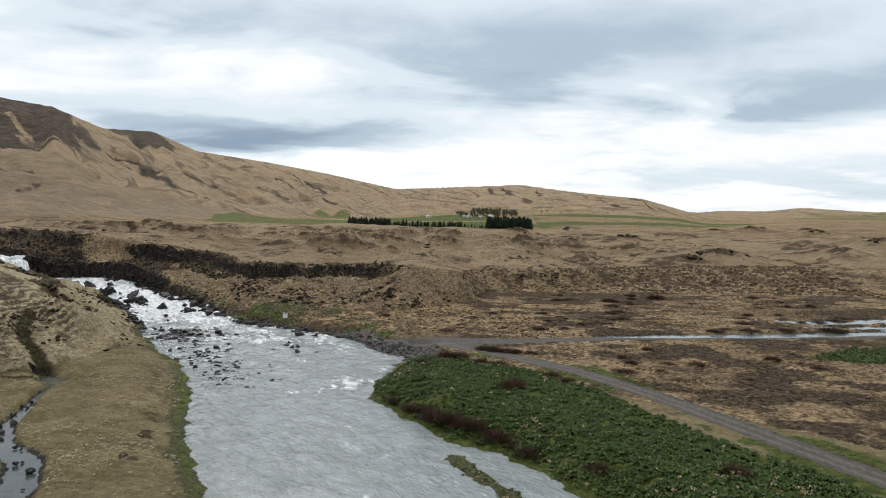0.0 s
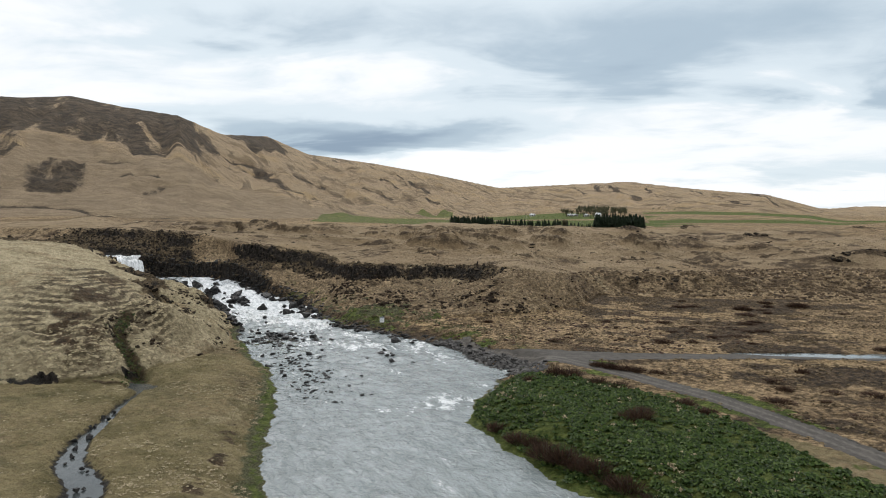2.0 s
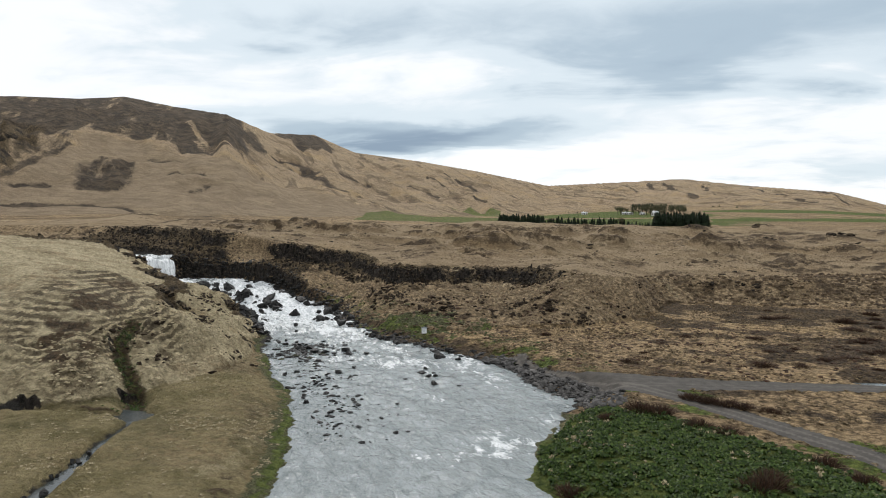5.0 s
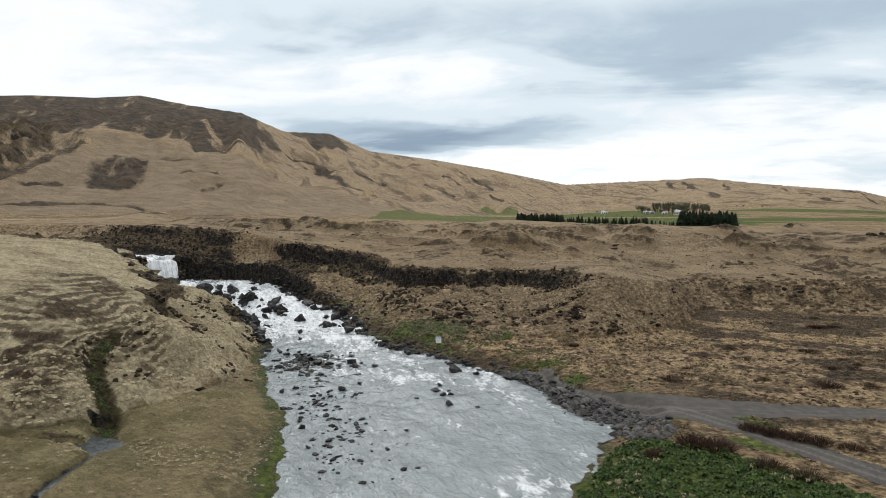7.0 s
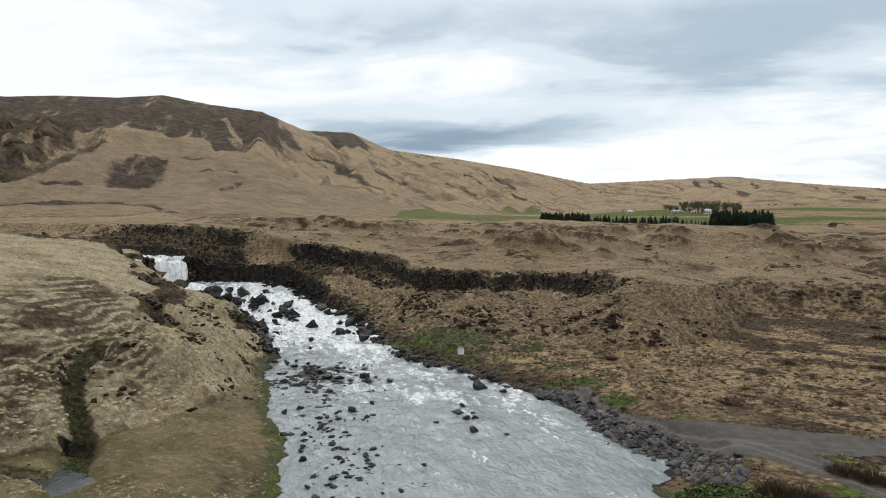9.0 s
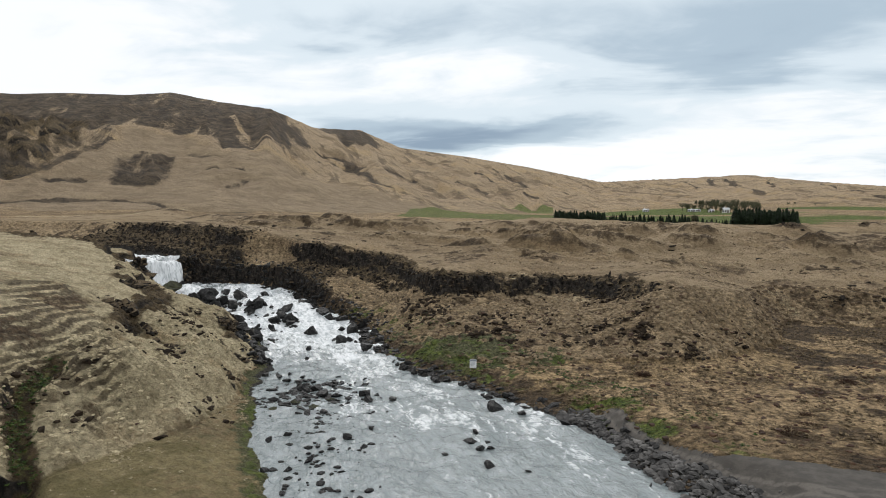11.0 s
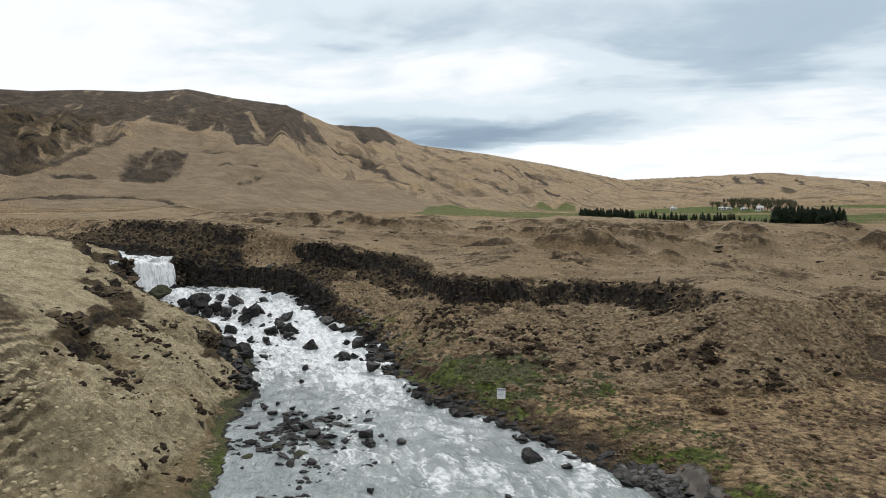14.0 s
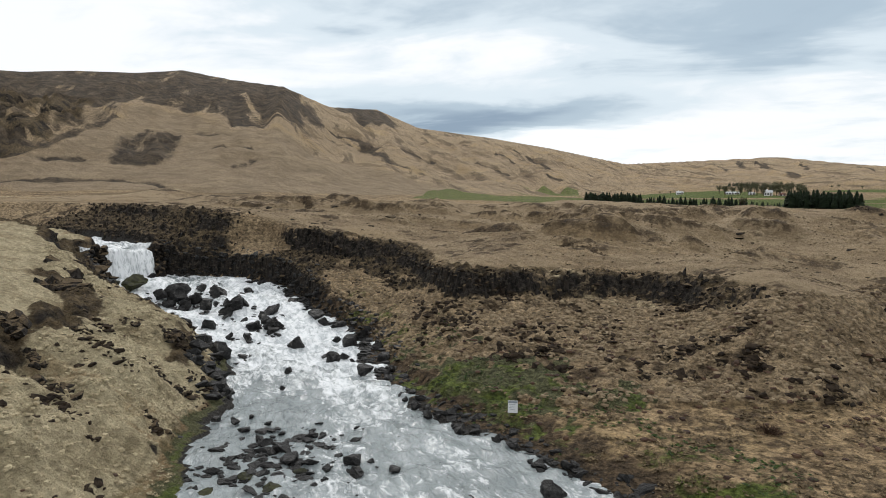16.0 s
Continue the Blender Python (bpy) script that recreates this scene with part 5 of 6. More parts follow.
# ---- the waterfall ----
def waterfall():
    nu, nv = 70, 46
    u, v = np.meshgrid(np.linspace(0, 1, nu), np.linspace(0, 1, nv))
    lx, ly = -125.2 + 1.2 * u + 0.9 * np.sin(u * 9) * 0.35, 173.4 + 10.5 * u
    run = np.clip(v / 0.25, 0, 1)
    drop = np.clip((v - 0.2) / 0.8, 0, 1)
    ridge = fbm(u * 11, v * 2.2, 301, 3) - 0.5 + 0.5 * (fbm(u * 6, v * 1.2, 303, 2) - 0.5)
    out = 3.0 * run - 2.6 + 2.2 * drop ** 0.6 + 1.5 * ridge * drop + 1.8 * (fbm(u * 5, v * 0.8, 302, 2) - 0.5)
    top = 14.2 - 0.7 * smooth(0.3, 1.0, u) + 0.5 * (fbm(u * 5, v * 0, 304, 2) - 0.5) - 0.15 * run
    z = top - 0.5 * run * run * 0.6 - (top - 6.9) * drop ** 1.15 + 0.25 * ridge
    co = np.stack(((lx + out).ravel(), (ly - 0.15 * out).ravel(), z.ravel()), 1)
    i = (np.arange(nv - 1)[:, None] * nu + np.arange(nu - 1)[None, :]).ravel()
    f = np.stack((i, i + 1, i + nu + 1, i + nu), 1)
    fall = new("waterfall", mesh_of("waterfall", co, f, FALL, True))
    tagged(fall, "white curtain of water dropping over a black basalt ledge", "waterfall")
    # churned foam where it strikes the pool
    n = 150
    a = rng.uniform(0, 1, n)
    place = np.stack((-121.5 + rng.normal(0, 0.8, n) + a, 173.6 + 10.2 * a, np.full(n, 7.2) + rng.uniform(-0.1, 0.25, n), rng.uniform(0.5, 1.2, n), rng.uniform(0.5, 1.2, n),
                      rng.uniform(0.3, 0.8, n), rng.uniform(0, 6, n), rng.uniform(-0.3, 0.3, n)), 1)
    foam = strewn("plunge_foam", STONES, place, FALL, True)
    tagged(foam, "white churned foam heaped at the foot of the fall", "foam", kind="stuff")


waterfall()


# ---- boulders in the water ----
ROCK_MESH = [mesh_of("boulder", *rock_shape(60 + k, 3 if k < 4 else 2, 9, 0.85), BASALT) for k in range(8)]
MOSS_MESH = [mesh_of("mossy_boulder", *rock_shape(80 + k, 3, 8, 0.8), MOSSY) for k in range(3)]


def boulder(k, x, y, size, sink=0.28, tall=0.75, level=None, mesh=None, name="boulder", label="black wet basalt boulder standing in white water", group="boulders in the river"):
    me = mesh or ROCK_MESH[k % len(ROCK_MESH)]
    ob = new(name, me)
    h = size * tall * random.uniform(0.75, 1.15)
    z = level if level is not None else float(water_level(np.array([x]), np.array([y]))[0])
    ob.matrix_world = Matrix.LocRotScale((x, y, z + h * (0.5 - sink)), Euler((random.uniform(-0.25, 0.25), random.uniform(-0.25, 0.25), random.uniform(0, 6.28))),
                                         (size * 0.56, size * 0.5 * random.uniform(0.85, 1.15), h * 0.62))
    return tagged(ob, label, "boulder", group)


UPPER = [(-120.6, 181.4, 2.3), (-108.0, 171.1, 2.6), (-107.8, 167.3, 1.6), (-105.1, 171.9, 4.1), (-102.7, 167.6, 2.4), (-100.4, 168.4, 2.4), (-99.9, 170.6, 3.0), (-104.7, 177.6, 2.1),
         (-105.9, 181.4, 0.9), (-100.0, 176.6, 3.4), (-98.4, 171.7, 2.2), (-96.5, 169.0, 2.1), (-94.2, 172.4, 2.5), (-92.6, 173.5, 3.4), (-96.8, 180.9, 1.9), (-92.1, 169.1, 2.1),
         (-85.6, 172.8, 3.1), (-85.8, 170.1, 2.4), (-80.0, 165.5, 2.9), (-83.4, 167.7, 1.8), (-85.8, 166.3, 1.8), (-93.5, 160.1, 2.3), (-89.4, 161.1, 2.7), (-82.8, 158.4, 1.5),
         (-80.2, 159.0, 1.8), (-75.7, 151.5, 0.8), (-99.9, 160.9, 2.6), (-94.8, 158.2, 2.8), (-87.5, 154.2, 3.7), (-83.3, 152.2, 2.4), (-77.0, 147.9, 3.7), (-78.0, 151.0, 2.3)]
MIDDLE = [(-71.2, 158.6, 2.9), (-65.2, 155.9, 1.1), (-63.3, 154.6, 1.7), (-62.7, 156.4, 1.4), (-68.0, 164.1, 1.4), (-64.2, 161.7, 2.8), (-60.3, 154.9, 1.0), (-65.8, 148.1, 1.1),
          (-62.8, 142.3, 0.8), (-86.8, 180.6, 1.9), (-46.4, 142.3, 1.1), (-44.1, 140.1, 1.4), (-59.6, 161.5, 2.1), (-56.5, 156.7, 2.1), (-53.9, 152.4, 1.7), (-65.6, 167.5, 2.6),
          (-74.8, 172.4, 2.8), (-78.4, 174.7, 3.3), (-71.0, 170.3, 2.4)]
REEF = [(-55.6, 124.3, 1.1), (-55.3, 125.2, 1.0), (-56.9, 130.5, 1.3), (-57.7, 132.5, 0.7), (-55.0, 128.2, 1.6), (-52.3, 127.4, 1.8), (-50.8, 126.1, 1.8), (-49.2, 126.3, 1.3),
        (-46.1, 126.9, 0.8), (-44.9, 125.8, 1.6), (-56.1, 131.6, 0.7), (-54.5, 125.9, 0.7), (-51.8, 124.5, 1.4), (-46.5, 124.0, 0.6), (-62.6, 131.2, 1.1), (-60.9, 131.6, 1.1),
        (-54.7, 119.1, 0.6), (-54.2, 121.3, 0.7)]
LOWER = [(-29.5, 128.3, 2.0), (-26.1, 127.9, 1.2), (-35.1, 125.3, 0.7), (-29.3, 119.4, 1.2), (-29.1, 116.6, 1.6), (-27.6, 116.9, 0.8), (-27.8, 115.0, 1.1), (-26.9, 115.6, 0.9),
         (-26.0, 111.7, 1.1), (-30.4, 112.7, 1.1), (-22.4, 111.7, 0.7), (-41.4, 113.5, 1.1), (-38.7, 111.9, 1.0), (-40.1, 116.6, 1.0), (-46.0, 127.4, 1.8), (-41.9, 106.9, 1.0),
         (-40.4, 106.7, 0.7), (-42.5, 104.5, 1.0), (-43.7, 104.1, 0.8), (-44.3, 103.5, 0.8), (-40.5, 100.4, 0.8), (-39.1, 98.2, 0.8), (-34.5, 95.5, 0.9), (-35.7, 93.2, 0.7),
         (-48.2, 110.0, 1.1), (-47.4, 112.1, 1.0), (-28.0, 101.1, 0.7), (-24.9, 90.6, 0.7)]
UPPER += [(-80.6, 165.8, 3.2), (-82.6, 164.4, 2.8), (-79.0, 163.6, 2.2), (-92.0, 171.6, 3.0), (-104.0, 171.0, 3.4), (-99.4, 175.6, 2.6), (-106.6, 169.4, 2.4), (-100.6, 169.2, 2.6), (-96.4, 158.0, 2.4)]
for k, (x, y, s) in enumerate(UPPER + MIDDLE):
    boulder(k, x, y, s * 1.02, 0.26, 0.85)
for k, (x, y, s) in enumerate(REEF):
    boulder(k, x, y, s * 1.1, 0.3, 0.55, label="dark low rock of a reef in the shallows", group="rocks of the reef")
for k, (x, y, s) in enumerate(LOWER):
    boulder(k, x, y, s, 0.3, 0.6, label="black rock breaking the grey water", group="rocks in the open river")
for k, (x, y, s) in enumerate([(-52.6, 122.0, 1.7), (-49.2, 121.4, 2.0), (-49.0, 124.6, 1.4), (-53.4, 118.9, 1.5)]):
    boulder(k, x, y, s, 0.45, 0.4, mesh=MOSS_MESH[k % 3], name="mossy_boulder", label="low weed-covered rock in the shallows", group="mossy rocks")
boulder(0, -114.6, 170.6, 6.2, 0.2, 0.8, mesh=MOSS_MESH[0], name="mossy_boulder", label="large moss-topped boulder below the waterfall", group="mossy rocks")
boulder(1, -119.2, 171.6, 3.6, 0.2, 0.7, mesh=MOSS_MESH[1], name="mossy_boulder", label="moss-topped boulder beside the waterfall", group="mossy rocks")
boulder(2, -56.5, 150.6, 2.4, 0.15, 0.95, label="pale-faced grey boulder at the edge of the rapids")

# broken rocks crowded round the boulders of the rapids
n = 260
k = rng.integers(0, len(UPPER), n)
q = np.array(UPPER)[k]
bx, by = q[:, 0] + rng.normal(0, 1.6, n), q[:, 1] + rng.normal(0, 1.3, n)
size = rng.uniform(0.2, 0.75, n)
place = np.stack((bx, by, water_level(bx, by) + 0.05, size * 1.3, size, size * 0.8, rng.uniform(0, 6.3, n), rng.uniform(-0.3, 0.3, n)), 1)
place = place[(bx > -118) & inside(bx, by, RIVER)]
tagged(strewn("rapids_rocks", ROCKS, place, BASALT), "broken black rocks crowded round the boulders in white water", "rocks", kind="stuff")
n = 190
bx, by = -53 + rng.normal(0, 2.8, n), 126 + rng.normal(0, 3.0, n)
size = rng.uniform(0.2, 0.8, n)
place = np.stack((bx, by, water_level(bx, by), size * 1.3, size, size * 0.7, rng.uniform(0, 6.3, n), rng.uniform(-0.3, 0.3, n)), 1)
tagged(strewn("reef_stones", ROCKS, place, BASALT), "dark stones of a reef lying close together in the shallows", "stones", kind="stuff")

# small stones awash in the left shallows
n = 300
cx, cy = rng.uniform(0, 1, n), rng.normal(0, 1, n)
bx = np.interp(cx, (0, 0.4, 1), (-34, -44, -58)) + 2.6 + np.abs(rng.normal(0, 3.6, n))
by = np.interp(cx, (0, 0.4, 1), (88, 105, 133)) + rng.normal(0, 2.2, n)
size = 0.12 + 0.28 * rng.uniform(0, 1, n) ** 2
place = np.stack((bx, by, water_level(bx, by) + 0.0 * size, size * 1.3, size, size * 0.7, rng.uniform(0, 6.3, n), rng.uniform(-0.2, 0.2, n)), 1)
tagged(strewn("shoal_stones", STONES, place, BASALT), "small dark stones awash in the shallows", "stones", kind="stuff")


for k in range(26):
    a = random.uniform(0, 1) ** 0.8
    i = 1 + a * 6
    (ax, ay), (bx0, by0) = STREAM[int(i)], STREAM[int(i) + 1]
    x, y, size = ax + (bx0 - ax) * (i % 1) + random.uniform(-1.3, 1.3), ay + (by0 - ay) * (i % 1) + random.uniform(-0.8, 0.8), random.uniform(0.35, 0.85)
    boulder(k, x, y, size, 0.2, 0.7, level=0.45 + 0.007 * y, name="stream_stone", label="small dark stone in the winding stream", group="stones of the stream")


# ---- rock outcrops, bank rocks, riprap ----
def scatter(n, x0, x1, y0, y1, chance):
    """Random places in a rectangle, kept by a chance that depends on the masks."""
    x, y = rng.uniform(x0, x1, n), rng.uniform(y0, y1, n)
    z, m = heights(x, y)
    ok = rng.uniform(0, 1, n) < chance(x, y, m)
    return x[ok], y[ok], z[ok], {k: v[ok] for k, v in m.items()}


def blocks(name, label, n, area, chance, lo, hi, mat, shapes=ROCKS, flat=0.8, sink=0.15, power=2.5, smooth_faces=False, lean=0.35):
    x, y, z, m = scatter(n, *area, chance)
    k = len(x)
    s = lo + (hi - lo) * rng.uniform(0, 1, k) ** power
    place = np.stack((x, y, z - sink * s, s * rng.uniform(0.8, 1.4, k), s * rng.uniform(0.7, 1.1, k), s * flat * rng.uniform(0.7, 1.3, k), rng.uniform(0, 6.3, k), rng.uniform(-lean, lean, k)), 1)
    return tagged(strewn(name, shapes, place, mat, smooth_faces), label, "rocks", kind="stuff")


blocks("cliff_columns", "upright jointed basalt columns in the cliff faces", 52000, (-190, -4, 110, 225),
       lambda x, y, m: np.where((m["sd"] > 0.3) & (m["left"] < 0.5), smooth(0.25, 0.6, m["crag"]) * 0.55 * (1 - turf_wedge(x, y)) * smooth(0.97, 0.88, m["u"]), 0), 0.25, 0.6, OUTCROP, shapes=COLUMNS, flat=1.3, sink=0.95, power=1.6, lean=0.2)
blocks("cliff_blocks", "broken black basalt blocks along the cliffs and canyon walls", 36000, (-190, -4, 96, 225),
       lambda x, y, m: np.where((m["sd"] > 0.3), smooth(0.30, 0.75, m["crag"]) * 0.4 * (1 - turf_wedge(x, y)) * np.where(m["left"] > 0.5, 1, smooth(1.0, 0.92, m["u"])), 0), 0.2, 0.95, OUTCROP, sink=0.45, power=3.2)
blocks("bank_rocks", "dark rocks heaped along the river's edge", 60000, (-125, -12, 108, 195),
       lambda x, y, m: np.where((m["sd"] > -0.9) & (m["sd"] < 7) & ((m["left"] < 0.5) | (y - 0.9 * x > 215)), smooth(3.2, 0.3, m["sd"]) * (0.45 + 0.35 * (x < -58)) + smooth(7, 1, m["sd"]) * smooth(-46, -58, x) * 0.22 * (m["left"] < 0.5), 0), 0.18, 1.1, BASALT, power=2.4)
blocks("shore_boulders", "black boulders heaped along the shore of the upper rapids", 9000, (-120, -66, 132, 174),
       lambda x, y, m: np.where((m["left"] > 0.5) | (m["sd"] < 0), smooth(-1.8, -0.2, m["sd"]) * smooth(5.0, 1.0, m["sd"]) * smooth(0.42, 0.54, fbm(x * 0.25, y * 0.25, 405, 2)) * 0.55 , 0), 0.35, 1.7, BASALT, sink=0.1, power=1.8)
blocks("slope_rocks", "scattered dark rocks and turf scars on the grassy slopes", 52000, (-110, 10, 92, 190),
       lambda x, y, m: np.where((m["infloor"] < 0.5) & (m["inval"] > 0.5) & (m["sd"] > 2), smooth(0.52, 0.62, fbm(x * 0.13, y * 0.13, 401, 3)) * 0.05 + 1.0 * rubble_at(x, y) * smooth(0.38, 0.5, fbm(x * 0.4, y * 0.5, 403, 2)), 0), 0.28, 0.85, TURF_ROCK, flat=0.8, power=1.4)
blocks("hummock_rocks", "lichen-grey outcrops on the hummocky high ground", 30000, (-120, 260, 205, 345),
       lambda x, y, m: np.where(m["inval"] < 0.5, smooth(0.60, 0.68, fbm(x * 0.045, y * 0.045, 402, 3)) * 0.07, 0), 0.4, 1.6, OUTCROP, flat=0.6)


BLOCK_MESH = [mesh_of("block", *rock_shape(160 + k, 2 if k < 3 else 1, 13), OUTCROP) for k in range(6)]


def crag(k, x, y, size):
    """A small outcrop of piled blocks on the slope."""
    r = np.random.default_rng(900 + k)
    top = new("crag")
    top.location = (x, y, ground_at(x, y))
    n = 24
    cx, cy = r.normal(0, size * 0.45, 4), r.normal(0, size * 0.25, 4)
    px, py = cx[np.arange(n) % 4] + r.normal(0, size * 0.2, n), cy[np.arange(n) % 4] + r.normal(0, size * 0.14, n)
    pz, _ = heights(px + x, py + y, False)
    for i in range(n):
        ob = new("block", BLOCK_MESH[(i + k) % 6])
        ob.parent = top
        s = (0.10 + 0.24 * r.uniform() ** 2) * size
        ob.matrix_basis = Matrix.LocRotScale((px[i], py[i], pz[i] - top.location.z - 0.1 * s), Euler((r.uniform(-0.3, 0.3), r.uniform(-0.3, 0.3), r.uniform(0, 6))), (s * 1.25, s, s * 0.9))
    tagged(top, "dark basalt crag breaking through the turf", "crag", "crags on the slopes")


for k, (x, y, s) in enumerate([(-68, 119, 2.4), (-72.4, 120, 1.6), (-74.3, 129, 2.6), (-76.7, 128.6, 2.2), (-76.2, 142.4, 2.4), (-76.6, 140.1, 2.2), (-72.4, 126.8, 2.2), (-79.6, 138.2, 2.2), (-68.3, 133.3, 1.8), (-77.4, 121.7, 3.2), (-80, 123, 3.0), (-90, 137, 4.0), (-94, 141, 4.5), (-100, 147, 5.0), (-106, 153, 5.0), (-111, 158.5, 4.5), (-103, 158, 3.2), (-117, 164, 4.5), (-70.5, 127.3, 1.8), (-69.4, 131.4, 1.8),
                               (-64.1, 124.6, 1.4), (-62.9, 117.5, 1.2), (-23.2, 150.8, 2.0), (-19.2, 156, 2.0), (-19.3, 152.1, 1.8), (-15.6, 158.8, 2.6), (-13.5, 156, 2.2), (-11, 154.7, 1.8),
                               (-5.2, 150.7, 2.0), (-18.2, 169.9, 1.8), (-43.7, 172.2, 2.6), (-47.8, 165.7, 3.0), (-39.9, 156.6, 3.0), (-38.8, 168.5, 2.4), (-50, 160, 2.6), (-33, 160, 2.2),
                               (24, 205, 3.0), (31, 206, 3.2), (38, 207, 3.0), (45, 208, 2.6), (100, 244, 4.5), (109, 244.5, 5), (118, 245, 4.5), (67, 330, 4.5), (72, 331, 4), (176, 355, 5), (182, 356, 4), (190, 316, 4.5), (37, 315, 4), (193, 275, 5), (200, 276, 4), (122, 253, 3.0), (160, 250, 4), (75, 349, 3.4), (89, 303, 3.4), (194, 331, 4), (150, 344, 3.4), (60, 284, 2.4)]):
    crag(k, x, y, s)

def shoulder(k, y0, y1):
    """Broken rock that frames the fall on one side."""
    r = np.random.default_rng(950 + k)
    top = new("crag")
    top.location = (-123.5, (y0 + y1) / 2, 7.0)
    for i in range(30):
        ob = new("block", BLOCK_MESH[i % 6])
        ob.parent = top
        h, s = (i + 0.5) / 30, r.uniform(0.7, 1.3)
        ob.matrix_basis = Matrix.LocRotScale((2.2 - 2.6 * h + r.normal(0, 0.5), r.uniform(y0 - y1, y1 - y0) / 2, 7.6 * h - 0.2), Euler((r.uniform(-0.3, 0.3), r.uniform(-0.3, 0.3), r.uniform(0, 6))), (s * 1.2, s, s))
    tagged(top, "black wet basalt shoulder beside the waterfall", "crag", "crags on the slopes")


shoulder(0, 169.5, 173.8)
shoulder(1, 183.8, 187.0)

# riprap between track and water: loose stones, the larger ones countable
RIPRAP = [(-6.2, 108), (-11.2, 112.6), (-16, 121.6), (-22, 128), (-20, 130), (-14.8, 124), (-9.6, 117.2), (-4.2, 112), (-0.6, 106.5), (-0.6, 102), (-2.4, 99), (-5, 103)]
x, y = rng.uniform(-23, 1, 6000), rng.uniform(98, 131, 6000)
ok = inside(x, y, RIPRAP)
x, y = x[ok], y[ok]
z, _ = heights(x, y, False)
s = 0.2 + 0.32 * rng.uniform(0, 1, len(x)) ** 1.6
place = np.stack((x, y, z + 0.05, s * 1.25, s, s * 0.8, rng.uniform(0, 6.3, len(x)), rng.uniform(-0.5, 0.5, len(x))), 1)
tagged(strewn("riprap", STONES, place[220:], STONE_STUFF), "grey broken stones banked between track and river", "riprap", kind="stuff")
STONE_MESH = [mesh_of("bank_stone", *rock_shape(120 + k, 2, 7, 0.8), STONE) for k in range(5)]
for k, p in enumerate(place[:220]):
    ob = new("bank_stone", STONE_MESH[k % 5])
    ob.matrix_world = Matrix.LocRotScale(p[:3] + np.array((0, 0, 0.1)), Euler((p[7], 0, p[6])), (p[3] * 1.25, p[4] * 1.3, p[5] * 1.3))
    tagged(ob, "grey angular stone in the bank beside the track", "stone", "stones of the bank")


# ---- the gravel track ----
def road_material():
    mat, nt, bsdf = material("packed_gravel")
    g = G(nt)
    n, f = g.noise(0.8, 6, 0.65), g.noise(9, 4, 0.7)
    col = g.mix(g.band(n, 0.38, 0.62), (0.05, 0.044, 0.037), (0.078, 0.069, 0.058))
    col = g.mix(g.band(g.math("ADD", g.attr("rut"), g.math("MULTIPLY", g.math("SUBTRACT", n, 0.5), 0.8)), 0.3, 0.8), col, (0.112, 0.099, 0.084))
    g.put(bsdf.inputs["Base Color"], g.mix(g.math("MULTIPLY", g.band(f, 0.5, 0.65), 0.5), col, (0.04, 0.035, 0.03)))
    bsdf.inputs["Roughness"].default_value = 0.95
    g.put(bsdf.inputs["Normal"], g.bump(f, 0.5, 0.05))
    return mat


def road():
    xs, ys = np.arange(-22, 150, 0.4), np.arange(10, 134, 0.4)
    X, Y = np.meshgrid(xs, ys)
    z, m = heights(X, Y, False)
    d, _ = to_line(X, Y, TRACK)
    d2, _ = to_line(X, Y, SPUR)
    rut = np.exp(-((d - 0.7) / 0.3) ** 2) + 0.6 * np.exp(-((d2 - 0.6) / 0.4) ** 2)
    ob = sheet("road", xs, ys, z + 0.03 + 0.02 * (fbm(X, Y, 71, 2) - 0.5), road_material(), dict(rut=rut), m["road"] > 0.55)
    tagged(ob, "dark gravel farm track with pale wheel ruts, widening at the river", "track", kind="structure")


road()


# ---- turf and low plants ----
def tuft_shape(seed, blades, spread_r, tall, wide):
    """A clump of pointed blades leaning outwards."""
    r = np.random.default_rng(seed)
    v, f = [], []
    for i in range(blades):
        a = 6.283 * (i + r.uniform(0, 0.8)) / blades
        d = np.array((math.cos(a), math.sin(a), 0))
        s = np.array((-d[1], d[0], 0)) * wide * r.uniform(0.7, 1.3)
        h, o = tall * r.uniform(0.6, 1.15), spread_r * r.uniform(0.6, 1.2)
        b = len(v)
        v += [d * 0.08 * o - s * 0.5, d * 0.08 * o + s * 0.5, d * o * 0.6 + s * 0.9 + (0, 0, h), d * o * 0.6 - s * 0.9 + (0, 0, h), d * o + (0, 0, h * 0.55)]
        f += [(b, b + 1, b + 2), (b, b + 2, b + 3), (b + 3, b + 2, b + 4)]
    return np.array(v), np.array(f)


def dome_shape(seed):
    """A rounded grass tussock: a low uneven dome with a ragged skirt."""
    r = np.random.default_rng(seed)
    n = 7
    a = 6.283 * (np.arange(n) + r.uniform(-0.25, 0.25, n)) / n
    c = np.stack((np.cos(a), np.sin(a)), 1)
    low = np.concatenate((c * r.uniform(0.85, 1.15, (n, 1)), np.full((n, 1), -0.15)), 1)
    mid = np.concatenate((c * r.uniform(0.6, 0.95, (n, 1)), r.uniform(0.45, 0.75, (n, 1))), 1)
    v = np.concatenate((low, mid, [[r.normal(0, 0.12), r.normal(0, 0.12), 0.95]]))
    f = []
    for i in range(n):
        j = (i + 1) % n
        f += [(i, j, n + j), (i, n + j, n + i), (n + i, n + j, 2 * n)]
    return v, np.array(f)


DOMES = [dome_shape(70 + k) for k in range(8)]
MOUNDS = [tuft_shape(60 + k, 6, 1.0, 0.75, 0.42) for k in range(8)]
LUPINE = [tuft_shape(20 + k, 9, 0.55, 0.42, 0.17) for k in range(6)]
SEDGE = [tuft_shape(40 + k, 8, 0.45, 0.5, 0.10) for k in range(6)]


